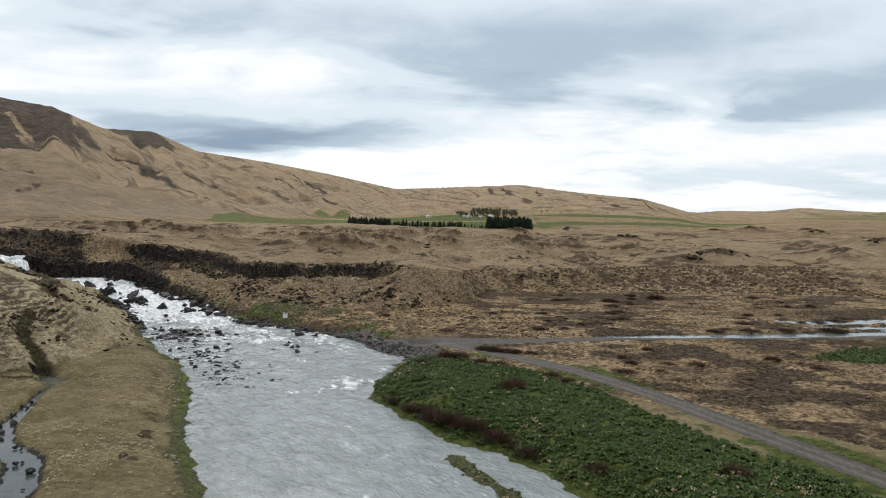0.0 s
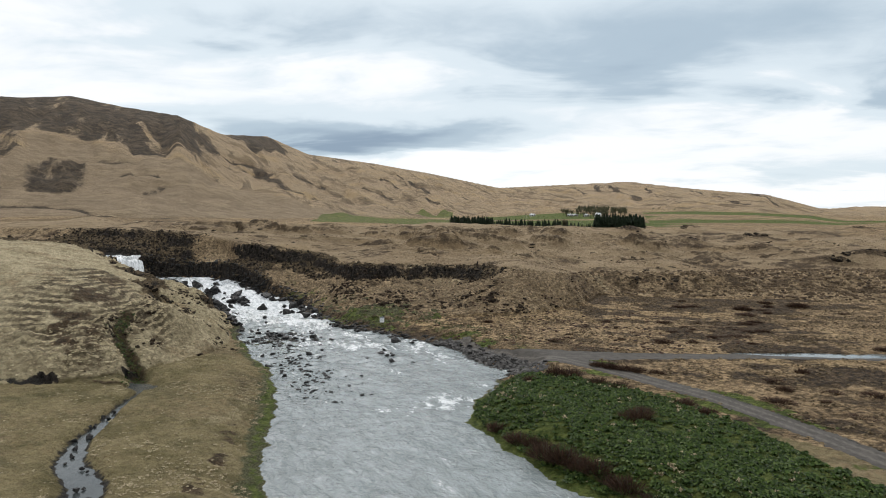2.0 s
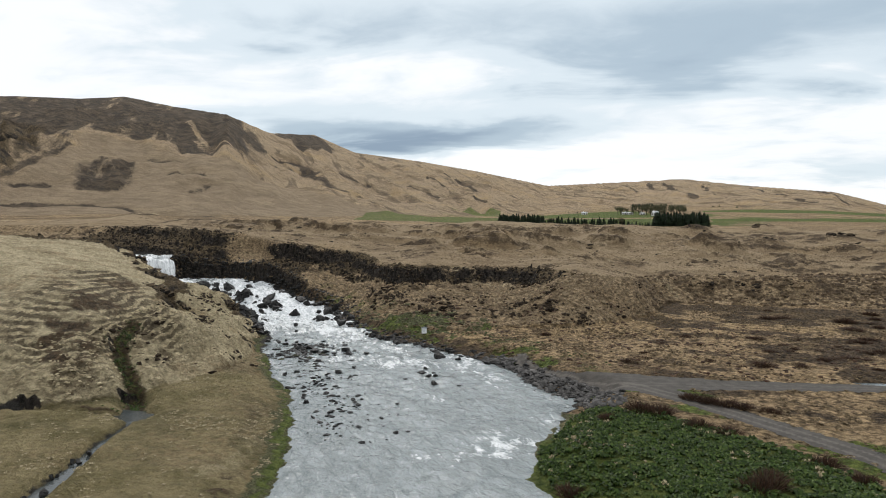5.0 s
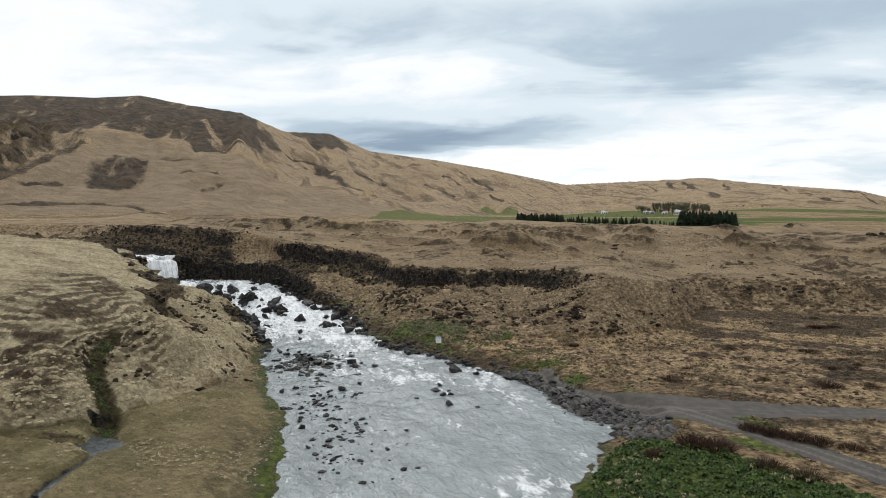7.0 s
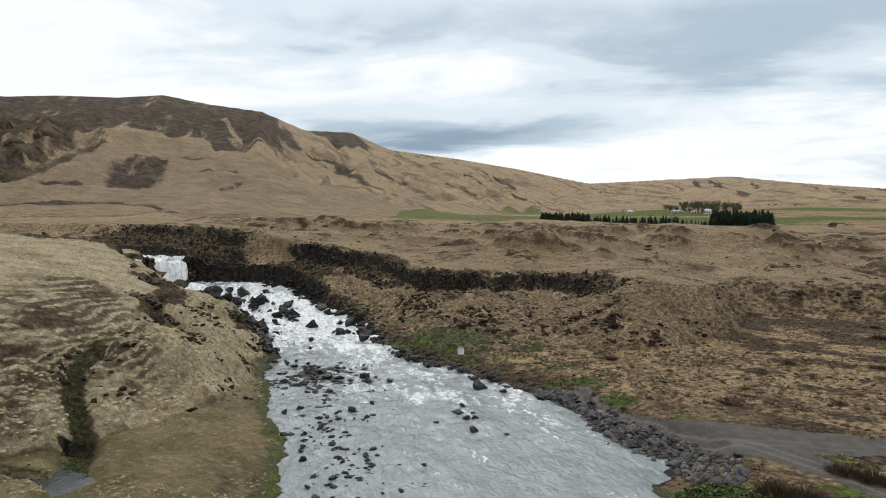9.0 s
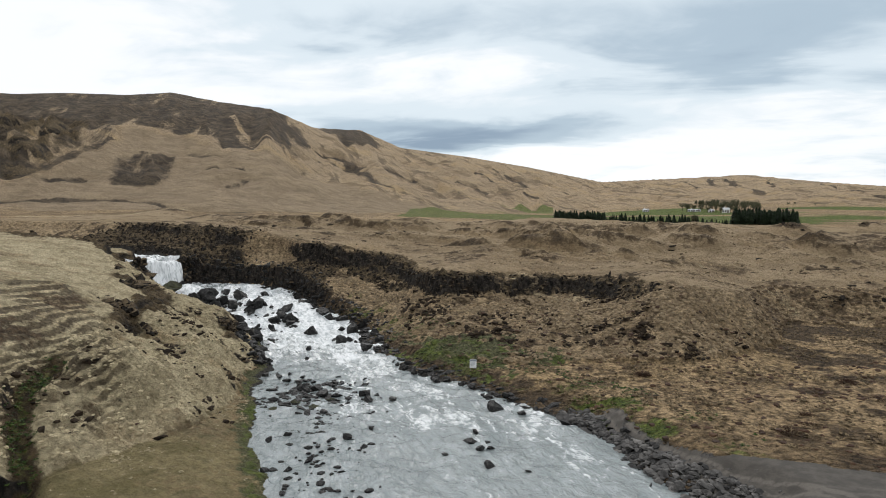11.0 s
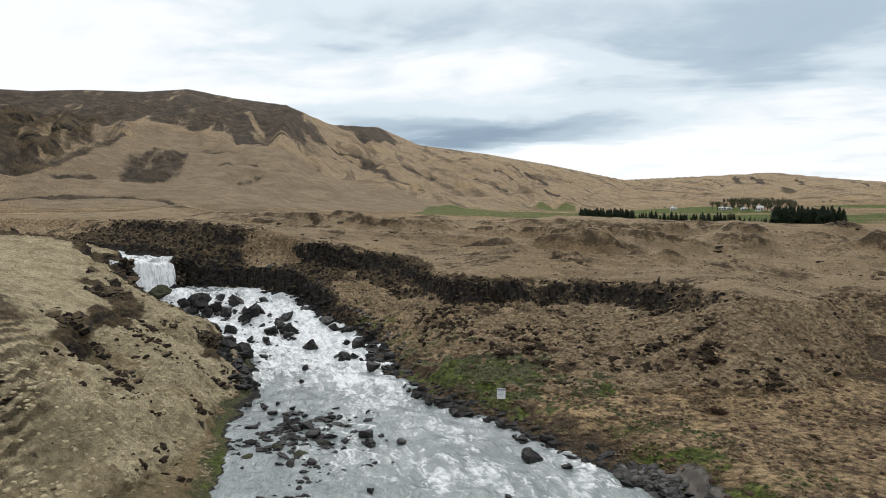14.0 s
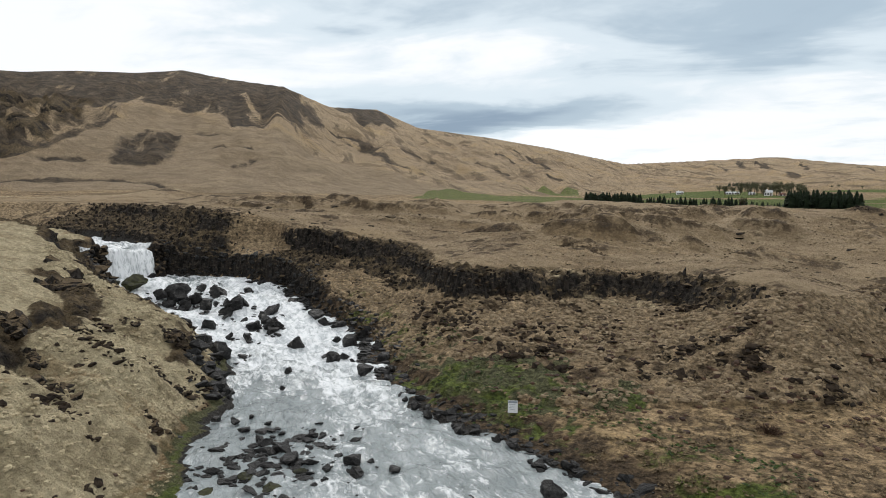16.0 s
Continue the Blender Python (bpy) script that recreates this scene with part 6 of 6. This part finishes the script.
def strew_plants(name, label, n, area, chance, lo, hi, mat, shapes, flat=1.0, category="grass"):
    x, y, z, m = scatter(n, *area, chance)
    k = len(x)
    s = rng.uniform(lo, hi, k)
    place = np.stack((x, y, z - 0.04, s * rng.uniform(0.8, 1.3, k), s * rng.uniform(0.8, 1.2, k), s * flat * rng.uniform(0.6, 1.3, k), rng.uniform(0, 6.3, k), rng.uniform(-0.15, 0.15, k)), 1)
    return tagged(strewn(name, shapes, place, mat), label, category, kind="stuff")


def turf(x, y, m):
    clump = smooth(0.46, 0.62, fbm(x * 0.16, y * 0.2, 501, 4))
    return np.where((m["sd"] > 1.2) & (m["stream"] > 1.4), (0.05 + 0.9 * clump) * (1 - m["road"]) * (1 - m["pond"]) * (1 - smooth(0.15, 0.4, m["crag"])), 0)


MEADOW = [(-10, 82), (-9, 92), (-6, 101), (-2, 100), (3, 98), (12, 91), (19, 81), (24, 68), (28, 60), (34, 48), (50, 20), (36, 0), (22, 35), (12, 53), (0, 67)]
MEADOW_B = [(58, 99), (70, 108), (120, 112), (120, 90), (80, 92)]


def not_meadow(x, y):
    return ~(inside(x, y, MEADOW) | inside(x, y, MEADOW_B))


def slope_turf(x, y, m):
    return np.where((m["sd"] > 2) & (m["stream"] > 1.2) & (m["inval"] > 0.5) & (m["infloor"] < 0.5), (0.55 + 0.4 * smooth(0.4, 0.6, fbm(x * 0.12, y * 0.16, 501, 3))) * (1 - smooth(0.2, 0.5, m["crag"])) * (1 - smooth(0.3, 0.7, rubble_at(x, y))) * (1 - smooth(0.3, 0.6, np.exp(-(((x + 40) / 15) ** 2 + ((y - 149) / 5) ** 2)))), 0)


strew_plants("slope_tussocks", "brown and straw grass tussocks covering the far river slope", 27000, (-100, 16, 122, 206),
             lambda x, y, m: slope_turf(x, y, m) * (m["left"] < 0.5), 0.17, 0.36, TUSSOCK, DOMES, 0.75)
strew_plants("pale_tussocks", "pale straw tussocks covering the near river slope", 22000, (-122, -52, 84, 172),
             lambda x, y, m: slope_turf(x, y, m) * (m["left"] > 0.5) * 0.8, 0.13, 0.28, PALE_TUFT, DOMES, 0.7)
strew_plants("scarp_tussocks", "dark brown heather tussocks on the long scarp", 9000, (6, 135, 168, 244),
             lambda x, y, m: np.where((m["inval"] > 0.5) & (m["infloor"] < 0.5) & (x > 4), 0.75, 0), 0.3, 0.7, HEATHER, DOMES, 0.75, "heath")
strew_plants("heath_clumps", "low dark brown clumps of heath on the grassy flats", 2600, (-46, 40, 116, 166),
             lambda x, y, m: np.where((m["sd"] > 3) & (m["left"] < 0.5) & (m["inval"] > 0.5), 0.15 + 0.6 * smooth(0.5, 0.62, fbm(x * 0.13, y * 0.2, 521, 3)), 0) * (1 - m["road"]) * (1 - m["pond"]), 0.14, 0.42, TWIGS, DOMES, 0.6, "heath")
strew_plants("near_heath_clumps", "small dark heath clumps and burrows on the pale slope", 1500, (-115, -54, 92, 165),
             lambda x, y, m: slope_turf(x, y, m) * (m["left"] > 0.5) * 0.10, 0.12, 0.36, TWIGS, DOMES, 0.6, "heath")
CLUMPS = [(-72.1, 126.6, 2.2), (-66.1, 117, 1.8), (-57.9, 113.6, 1.2), (-57.5, 110.5, 1.0), (-63.7, 123.9, 0.9), (-54.7, 112, 1.0), (-72.1, 131.6, 1.4), (-76.9, 131.1, 1.6), (-69.4, 118, 1.0), (-62, 116.6, 0.8),
          (-68.4, 110.3, 1.0), (-65.3, 105.2, 1.2), (-69, 136, 1.6), (-75, 141, 1.8), (-81, 147, 1.8), (-62, 128, 1.0), (-65, 133, 1.4), (-80, 134, 1.4)]
blocks("turf_clumps", "dark brown broken turf and rock in small heaps on the pale slope", 26000, (-86, -52, 102, 152),
       lambda x, y, m: np.where((m["left"] > 0.5) & (m["sd"] > 1.5), np.clip(sum(np.exp(-((x - a) ** 2 + (1.6 * (y - b)) ** 2) / (0.6 * c * c)) for a, b, c in CLUMPS), 0, 1) * 0.55, 0), 0.18, 0.7, TURF_ROCK, flat=0.75, power=1.6)
strew_plants("shore_tussocks", "short straw tussocks on the low shores", 30000, (-62, -10, 44, 122),
             lambda x, y, m: turf(x, y, m) * (m["infloor"] > 0.5) * 0.7, 0.10, 0.24, PALE_TUFT, MOUNDS, 0.7)
strew_plants("flat_tussocks", "dry grass tussocks on the valley flats", 42000, (-46, 110, 60, 200),
             lambda x, y, m: turf(x, y, m) * (m["infloor"] > 0.5) * not_meadow(x, y) * (m["left"] < 0.5), 0.16, 0.42, STRAW, MOUNDS, 0.7)
strew_plants("upland_tussocks", "dry tussocks and hummocks on the high ground", 12000, (-150, 130, 165, 300),
             lambda x, y, m: turf(x, y, m) * (m["inval"] < 0.5), 0.2, 0.45, STRAW, MOUNDS, 0.6)
strew_plants("lupines", "low dense green lupine leaves covering the meadow", 30000, (-12, 44, 30, 104),
             lambda x, y, m: np.where(inside(x, y, MEADOW) & (m["sd"] > 0.8), 0.25 + 0.75 * smooth(0.3, 0.5, fbm(x * 0.35, y * 0.35, 511, 3)), 0) * (1 - m["road"]), 0.55, 0.95, LEAVES, LUPINE, 0.9, "lupines")
strew_plants("meadow_grass", "pale dead grass tufts among the lupines", 9000, (-12, 44, 30, 104),
             lambda x, y, m: np.where(inside(x, y, MEADOW) & (m["sd"] > 0.8), 0.04 + 0.55 * smooth(0.56, 0.66, fbm(x * 0.2, y * 0.2, 512, 3)), 0) * (1 - m["road"]), 0.4, 0.8, PALE_TUFT, SEDGE, 0.9)
strew_plants("lupine_patch", "green lupine leaves beyond the brown brush", 7000, (56, 122, 88, 114),
             lambda x, y, m: np.where(inside(x, y, MEADOW_B), 0.8, 0), 0.6, 1.0, LEAVES, LUPINE, 0.8, "lupines")
strew_plants("gully_herbs", "dark green herbs in the small gully", 9000, (-74, -50, 84, 108),
             lambda x, y, m: smooth(2.2, 0.6, m["stream"]) * (y > 86.5) * (m["left"] > 0.5) * 0.55, 0.25, 0.6, LEAVES, LUPINE, 0.8, "herbs")
strew_plants("bank_herbs", "green herbs among grass along the far bank", 16000, (-75, 4, 100, 175),
             lambda x, y, m: np.where((m["left"] < 0.5) & (m["sd"] > 1) & (m["sd"] < 12) & not_meadow(x, y), smooth(0.48, 0.6, fbm(x * 0.16, y * 0.22, 102, 4)) * 0.75, 0) * (1 - m["road"]), 0.25, 0.55, LEAVES, LUPINE, 0.7, "herbs")


def on_islet(x, y, m):
    d = to_line(x, y, ISLET)[0]
    return smooth(1.8, 0.5, d) * smooth(0.4, 0.55, fbm(x * 0.8, y * 0.8, 58, 3))


strew_plants("islet_weeds", "olive water weeds and grass on the low bar in the river", 900, (-1, 10, 47, 64), lambda x, y, m: on_islet(x, y, m) * 0.7, 0.25, 0.5, LEAVES, LUPINE, 0.7, "weeds")
strew_plants("islet_sedge", "dead sedge tufts on the low bar in the river", 600, (-1, 10, 47, 64), lambda x, y, m: on_islet(x, y, m) * 0.5, 0.25, 0.5, PALE_TUFT, SEDGE, 0.7, "sedge")


# ---- willow shrubs ----
def twig_shape(seed, n, wide, tall, leaf=0.0):
    """Upright leafless twigs fanning from one root."""
    r = np.random.default_rng(seed)
    v, f = [], []
    for i in range(n):
        a, q = r.uniform(0, 6.283), math.sqrt(r.uniform(0, 1))
        base = np.array((math.cos(a), math.sin(a), 0)) * q * wide * 0.55
        lean = base * 0.7 + np.array((r.normal(0, 0.12), r.normal(0, 0.12), 0)) * wide
        h = tall * r.uniform(0.4, 1.0) * (1 - 0.55 * q * q)
        w = np.array((r.normal(), r.normal(), 0))
        w = w / np.linalg.norm(w) * 0.016 * tall
        mid = base + lean * 0.5 + (0, 0, h * 0.55)
        tip = base + lean + (0, 0, h)
        b = len(v)
        v += [base - w * 0.6, base + w * 0.6, mid + w, mid - w, tip]
        f += [(b, b + 1, b + 2), (b, b + 2, b + 3), (b + 3, b + 2, b + 4)]
    return np.array(v), np.array(f)


def stem_shape(seed, wide, tall):
    r = np.random.default_rng(seed)
    v, f = [], []
    for i in range(9):
        a = r.uniform(0, 6.283)
        d = np.array((math.cos(a), math.sin(a), 0))
        s = np.array((-d[1], d[0], 0)) * 0.03
        top = d * wide * 0.5 * r.uniform(0.3, 1) + (0, 0, tall * 0.7)
        b = len(v)
        v += [d * 0.06 + s, d * 0.06 - s, d * 0.12, top]
        f += [(b, b + 1, b + 3), (b + 1, b + 2, b + 3), (b + 2, b, b + 3)]
    return np.array(v), np.array(f)


def shrub_master(seed):
    top = new("willow_shrub")
    tw = new("twig_crown", mesh_of("twig_crown", *twig_shape(seed, 520, 1.0, 0.85), TWIGS))
    st = new("stem_base", mesh_of("stem_base", *stem_shape(seed, 1.0, 0.9), BARK))
    tw.parent = st.parent = top
    return tagged(top, "leafless reddish-brown willow shrub on rough grass", "shrub", "willow shrubs")


def set_out(masters, rows):
    """Copies of the masters at rows of x, y, width, height; the masters take the first places."""
    plain = [Matrix() for _ in masters]
    for k, (x, y, w, h) in enumerate(rows):
        z = float(heights(np.array([x], float), np.array([y], float), False)[0][0])
        m = Matrix.LocRotScale((x, y, z - 0.05), Euler((0, 0, random.uniform(0, 6.28))), (w, w * random.uniform(0.8, 1.2), h))
        if k < len(masters):
            last = (masters[k], m)
            plain[k] = last
        else:
            copy_thing(masters[k % len(masters)], m)
    for ob, m in [p for p in plain if isinstance(p, tuple)]:
        ob.matrix_basis = m


SHRUBS = [(8.2, 79.7, 2.0, 1.6), (10, 82.5, 1.5, 1.3), (-2.0, 74.5, 1.6, 1.4), (0.6, 70.5, 2.0, 1.4), (2.6, 69, 2.2, 1.6), (5, 66.5, 1.8, 1.3), (7.5, 63.5, 1.4, 1.2), (14.2, 55.8, 1.6, 1.1),
          (25, 52.7, 1.8, 1.3), (0.6, 98.6, 2.4, 1.9), (2.6, 98.2, 2.2, 1.7), (-2.6, 95.6, 1.5, 1.2), (6, 94.5, 2.2, 1.5), (8.6, 93, 1.8, 1.3), (15, 86.5, 1.9, 1.3), (17, 83.5, 1.4, 1.1),
          (6.9, 105.2, 1.8, 1.3), (8.6, 104.2, 1.9, 1.3), (10.4, 103.4, 1.8, 1.2), (12.2, 102.6, 1.8, 1.2), (14.5, 101.5, 1.5, 1.1)]
SHRUBS += [(-3.4, 75.8, 2.4, 1.6), (-0.6, 72.0, 2.8, 1.9), (1.2, 70.6, 2.6, 1.8), (3.8, 68.2, 2.6, 1.7), (6.2, 65.4, 2.4, 1.6), (8.8, 61.6, 2.0, 1.4), (-6, 79.4, 1.8, 1.3), (9.2, 80.8, 2.4, 1.7)]
SHRUBS += [(46.6, 173, 3, 1.8), (61.6, 180, 3.4, 2.4), (56, 186, 2.4, 1.8), (54.5, 124.3, 2.4, 1.1), (61.4, 125.2, 2.8, 1.2), (69.4, 125.6, 2.6, 1.2), (78.8, 126.4, 3.4, 1.3)]
r = random.Random(4)
for _ in range(70):
    x, y = r.uniform(14, 100), r.uniform(84, 188)
    if abs(y - 118) < 7 or (y < 116 and x < 24):
        continue
    SHRUBS.append((x, y, r.uniform(1.2, 2.8), r.uniform(0.5, 1.2)))
for _ in range(26):
    SHRUBS.append((r.uniform(0, 40), r.uniform(124, 150), r.uniform(1.0, 2.2), r.uniform(0.35, 0.7)))
SHRUBS += [(-13, 143, 1.6, 0.8), (-27.4, 140.8, 0.9, 0.6), (-5, 138, 1.0, 0.5)]
set_out([shrub_master(k) for k in range(5)], SHRUBS)


# ---- conifers and other trees by the farm ----
def conifer_master(seed):
    """A spruce one metre tall: tapered trunk and tiers of drooping, ragged boughs."""
    r = np.random.default_rng(seed)
    top = new("conifer_tree")
    bm = bmesh.new()
    bmesh.ops.create_cone(bm, cap_ends=True, segments=7, radius1=0.022, radius2=0.004, depth=0.98, matrix=Matrix.Translation((0, 0, 0.49)))
    part("trunk", bm, BARK, top)
    v, f = [], []
    for tier in range(15):
        h = 0.05 + 0.92 * tier / 15
        reach = 0.24 * (1 - h) ** 0.8 + 0.015
        for i in range(9):
            a = 6.283 * (i + r.uniform(-0.3, 0.3)) / 9 + tier * 0.7
            d, q = np.array((math.cos(a), math.sin(a), 0)), reach * r.uniform(0.65, 1.2)
            s = np.array((-d[1], d[0], 0)) * q * 0.42
            b = len(v)
            v += [(0, 0, h + 0.08), d * q * 0.6 + s + (0, 0, h + 0.01), d * q * 0.6 - s + (0, 0, h + 0.01), d * q + (0, 0, h - 0.05 * r.uniform(0.4, 1.3))]
            f += [(b, b + 2, b + 1), (b + 1, b + 2, b + 3)]
    ob = new("crown", mesh_of("crown", np.array(v, float), np.array(f), NEEDLES))
    ob.parent = top
    return tagged(top, "dark green spruce in the shelter belt by the farm", "tree", "conifers of the shelter belt")


def broadleaf_master(seed):
    """A budding tree one metre tall: trunk, limbs and a thin crown of small leaves."""
    r = np.random.default_rng(seed)
    top = new("broadleaf_tree")
    bm = bmesh.new()
    bmesh.ops.create_cone(bm, cap_ends=True, segments=7, radius1=0.03, radius2=0.012, depth=0.5, matrix=Matrix.Translation((0, 0, 0.25)))
    part("trunk", bm, BARK, top)
    ends = []
    for i in range(7):
        a = 6.283 * i / 7 + r.uniform(-0.3, 0.3)
        e = Vector((math.cos(a) * r.uniform(0.12, 0.3), math.sin(a) * r.uniform(0.12, 0.3), r.uniform(0.6, 0.92)))
        s = Vector((0, 0, r.uniform(0.25, 0.45)))
        ends.append((s, e))
        bm = bmesh.new()
        d = e - s
        bmesh.ops.create_cone(bm, cap_ends=False, segments=5, radius1=0.012, radius2=0.003, depth=d.length,
                              matrix=Matrix.Translation((s + e) / 2) @ d.to_track_quat("Z", "Y").to_matrix().to_4x4())
        part("limb", bm, BARK, top)
    v, f = [], []
    for _ in range(420):
        s, e = ends[r.integers(0, len(ends))]
        p = np.array(s.lerp(e, r.uniform(0.35, 1.05))) + r.normal(0, 0.06, 3)
        w, u = r.normal(size=3) * 0.018, r.normal(size=3) * 0.018
        b = len(v)
        v += [p - w, p + u, p + w, p - u]
        f += [(b, b + 1, b + 2), (b, b + 2, b + 3)]
    ob = new("crown", mesh_of("crown", np.array(v), np.array(f), BUDS))
    ob.parent = top
    return tagged(top, "thin budding grey-green tree beside the farm buildings", "tree", "broadleaf trees by the farm")


rows = []
r = random.Random(9)


def belt(x0, y0, x1, y1, n, lo, hi, depth):
    for i in range(n):
        t = (i + r.uniform(-0.4, 0.4)) / n
        h = r.uniform(lo, hi)
        rows.append((x0 + t * (x1 - x0) + r.uniform(-0.6, 0.6), y0 + t * (y1 - y0) + r.uniform(0, depth), h * r.uniform(1.1, 1.5), h))


belt(-61, 402, -34, 396, 66, 5.0, 6.8, 9)
belt(-34, 396, 14, 392, 46, 2.4, 4.6, 7)
belt(-30, 400, 10, 396, 12, 4.0, 5.6, 4)
belt(29, 391, 55, 386, 64, 6.2, 8.6, 14)
belt(14, 392, 30, 390, 14, 1.8, 3.2, 4)
belt(38, 800, 62, 790, 16, 3.5, 5, 8)
set_out([conifer_master(k) for k in range(6)], rows)
rows = [(20, 560, 9, 7.5), (16, 566, 8, 6), (48, 548, 9, 7), (54, 552, 10, 8), (60, 551, 10, 8), (36, 562, 8, 7), (26, 566, 6, 5), (38, 550, 6, 5), (46, 549, 7, 6), (26, 575, 9, 8), (34, 580, 9, 8.5), (41, 570, 9, 8), (45, 560, 10, 9), (50, 565, 11, 10), (56, 570, 11, 10), (61, 560, 9, 8), (66, 575, 9, 8), (30, 600, 9, 8.5),
        (40, 610, 10, 9), (9, 394, 4.5, 5.2), (10.5, 393, 4.5, 5.0), (52, 590, 10, 9), (14, 590, 8, 7), (110, 700, 5, 3), (118, 712, 5, 3.2), (130, 690, 4, 2.8), (-20, 600, 3, 2.5), (-28, 605, 3, 2.5)]
for _ in range(26):
    rows.append((r.uniform(15, 70), r.uniform(560, 640), r.uniform(6, 9), r.uniform(5, 8.5)))
set_out([broadleaf_master(k) for k in range(4)], rows)


# ---- farm buildings ----
def house(x, y, long, deep, wall_h, roof_h, turn, roof_mat, label, windows=3):
    long, deep, wall_h, roof_h = 0.75 * long, 0.75 * deep, 0.7 * wall_h, 0.7 * roof_h
    top = new("farmhouse")
    top.location = (x, y, ground_at(x, y) - 0.2)
    top.rotation_euler = (0, 0, radians(turn))
    bm = bmesh.new()
    box(bm, 0, 0, wall_h / 2, long, deep, wall_h)
    for sx in (-1, 1):
        a = [bm.verts.new((sx * long / 2, y0, z0)) for y0, z0 in ((-deep / 2, wall_h), (deep / 2, wall_h), (0, wall_h + roof_h - 0.12))]
        bm.faces.new(a)
    part("wall", bm, WALL, top)
    for sy in (-1, 1):
        bm = bmesh.new()
        v = [(-long / 2 - 0.3, sy * (deep / 2 + 0.3), wall_h - 0.15), (long / 2 + 0.3, sy * (deep / 2 + 0.3), wall_h - 0.15), (long / 2 + 0.3, 0, wall_h + roof_h), (-long / 2 - 0.3, 0, wall_h + roof_h)]
        lo = [bm.verts.new(p) for p in v]
        hi = [bm.verts.new((p[0], p[1], p[2] + 0.14)) for p in v]
        bm.faces.new(lo), bm.faces.new(hi)
        for i in range(4):
            bm.faces.new((lo[i], lo[(i + 1) % 4], hi[(i + 1) % 4], hi[i]))
        part("roof", bm, roof_mat, top)
    for i in range(windows):
        bm = bmesh.new()
        box(bm, long * ((i + 0.5) / windows - 0.5), -deep / 2 - 0.02, wall_h * 0.55, 1.0, 0.08, 1.1)
        part("window", bm, PANE, top)
    bm = bmesh.new()
    box(bm, long * 0.32, -deep / 2 - 0.03, 1.0, 0.95, 0.08, 2.0)
    part("door", bm, POST, top)
    bm = bmesh.new()
    box(bm, -long * 0.2, 0, wall_h + roof_h + 0.3, 0.6, 0.6, 1.1)
    part("chimney", bm, WALL, top)
    tagged(top, label, "farmhouse", "buildings of the farm")


house(-13.7, 585, 6, 4.5, 2.0, 1.4, 8, ROOF, "small white farm building with a pale metal roof")
house(22, 577, 12, 5, 1.9, 1.0, -6, ROOF, "long low whitish farm shed with a pale roof", 5)
house(33.2, 568, 5, 4, 1.9, 1.2, 10, ROOF, "white outbuilding with a pale roof", 2)
house(42.1, 556, 6.5, 5.5, 3.4, 2.0, -12, ROOF, "two-storey white farmhouse among bare trees", 3)
house(50, 553, 4.5, 4, 1.8, 1.2, 5, ROOF_RED, "small outbuilding with a rusty red roof", 2)


# ---- sign by the river ----
def sign():
    x, y = -35.5, 140.6
    top = new("sign_board")
    top.location = (x, y, ground_at(x, y) - 0.1)
    top.rotation_euler = (0, 0, radians(14))
    for sx in (-0.36, 0.36):
        bm = bmesh.new()
        box(bm, sx, 0.06, 0.75, 0.08, 0.08, 1.5)
        part("post", bm, POST, top)
    bm = bmesh.new()
    vs = box(bm, 0, 0, 1.0, 0.95, 0.04, 1.2)
    bmesh.ops.bevel(bm, geom=bm.edges[:], offset=0.012, segments=2, affect="EDGES")
    panel = part("panel", bm, BOARD, top, "white sheet-metal panel")
    bm = bmesh.new()
    box(bm, 0, -0.026, 1.46, 0.9, 0.012, 0.22)
    part("header_strip", bm, BAR, panel, "grey-blue printed strip")
    for k in range(4):
        bm = bmesh.new()
        box(bm, -0.08 + 0.04 * (k % 2), -0.026, 1.22 - 0.16 * k, 0.6 - 0.08 * (k % 2), 0.01, 0.035)
        part("print_bar", bm, BAR, panel)
    tagged(top, "white notice board on two grey posts beside the river", "sign")


sign()
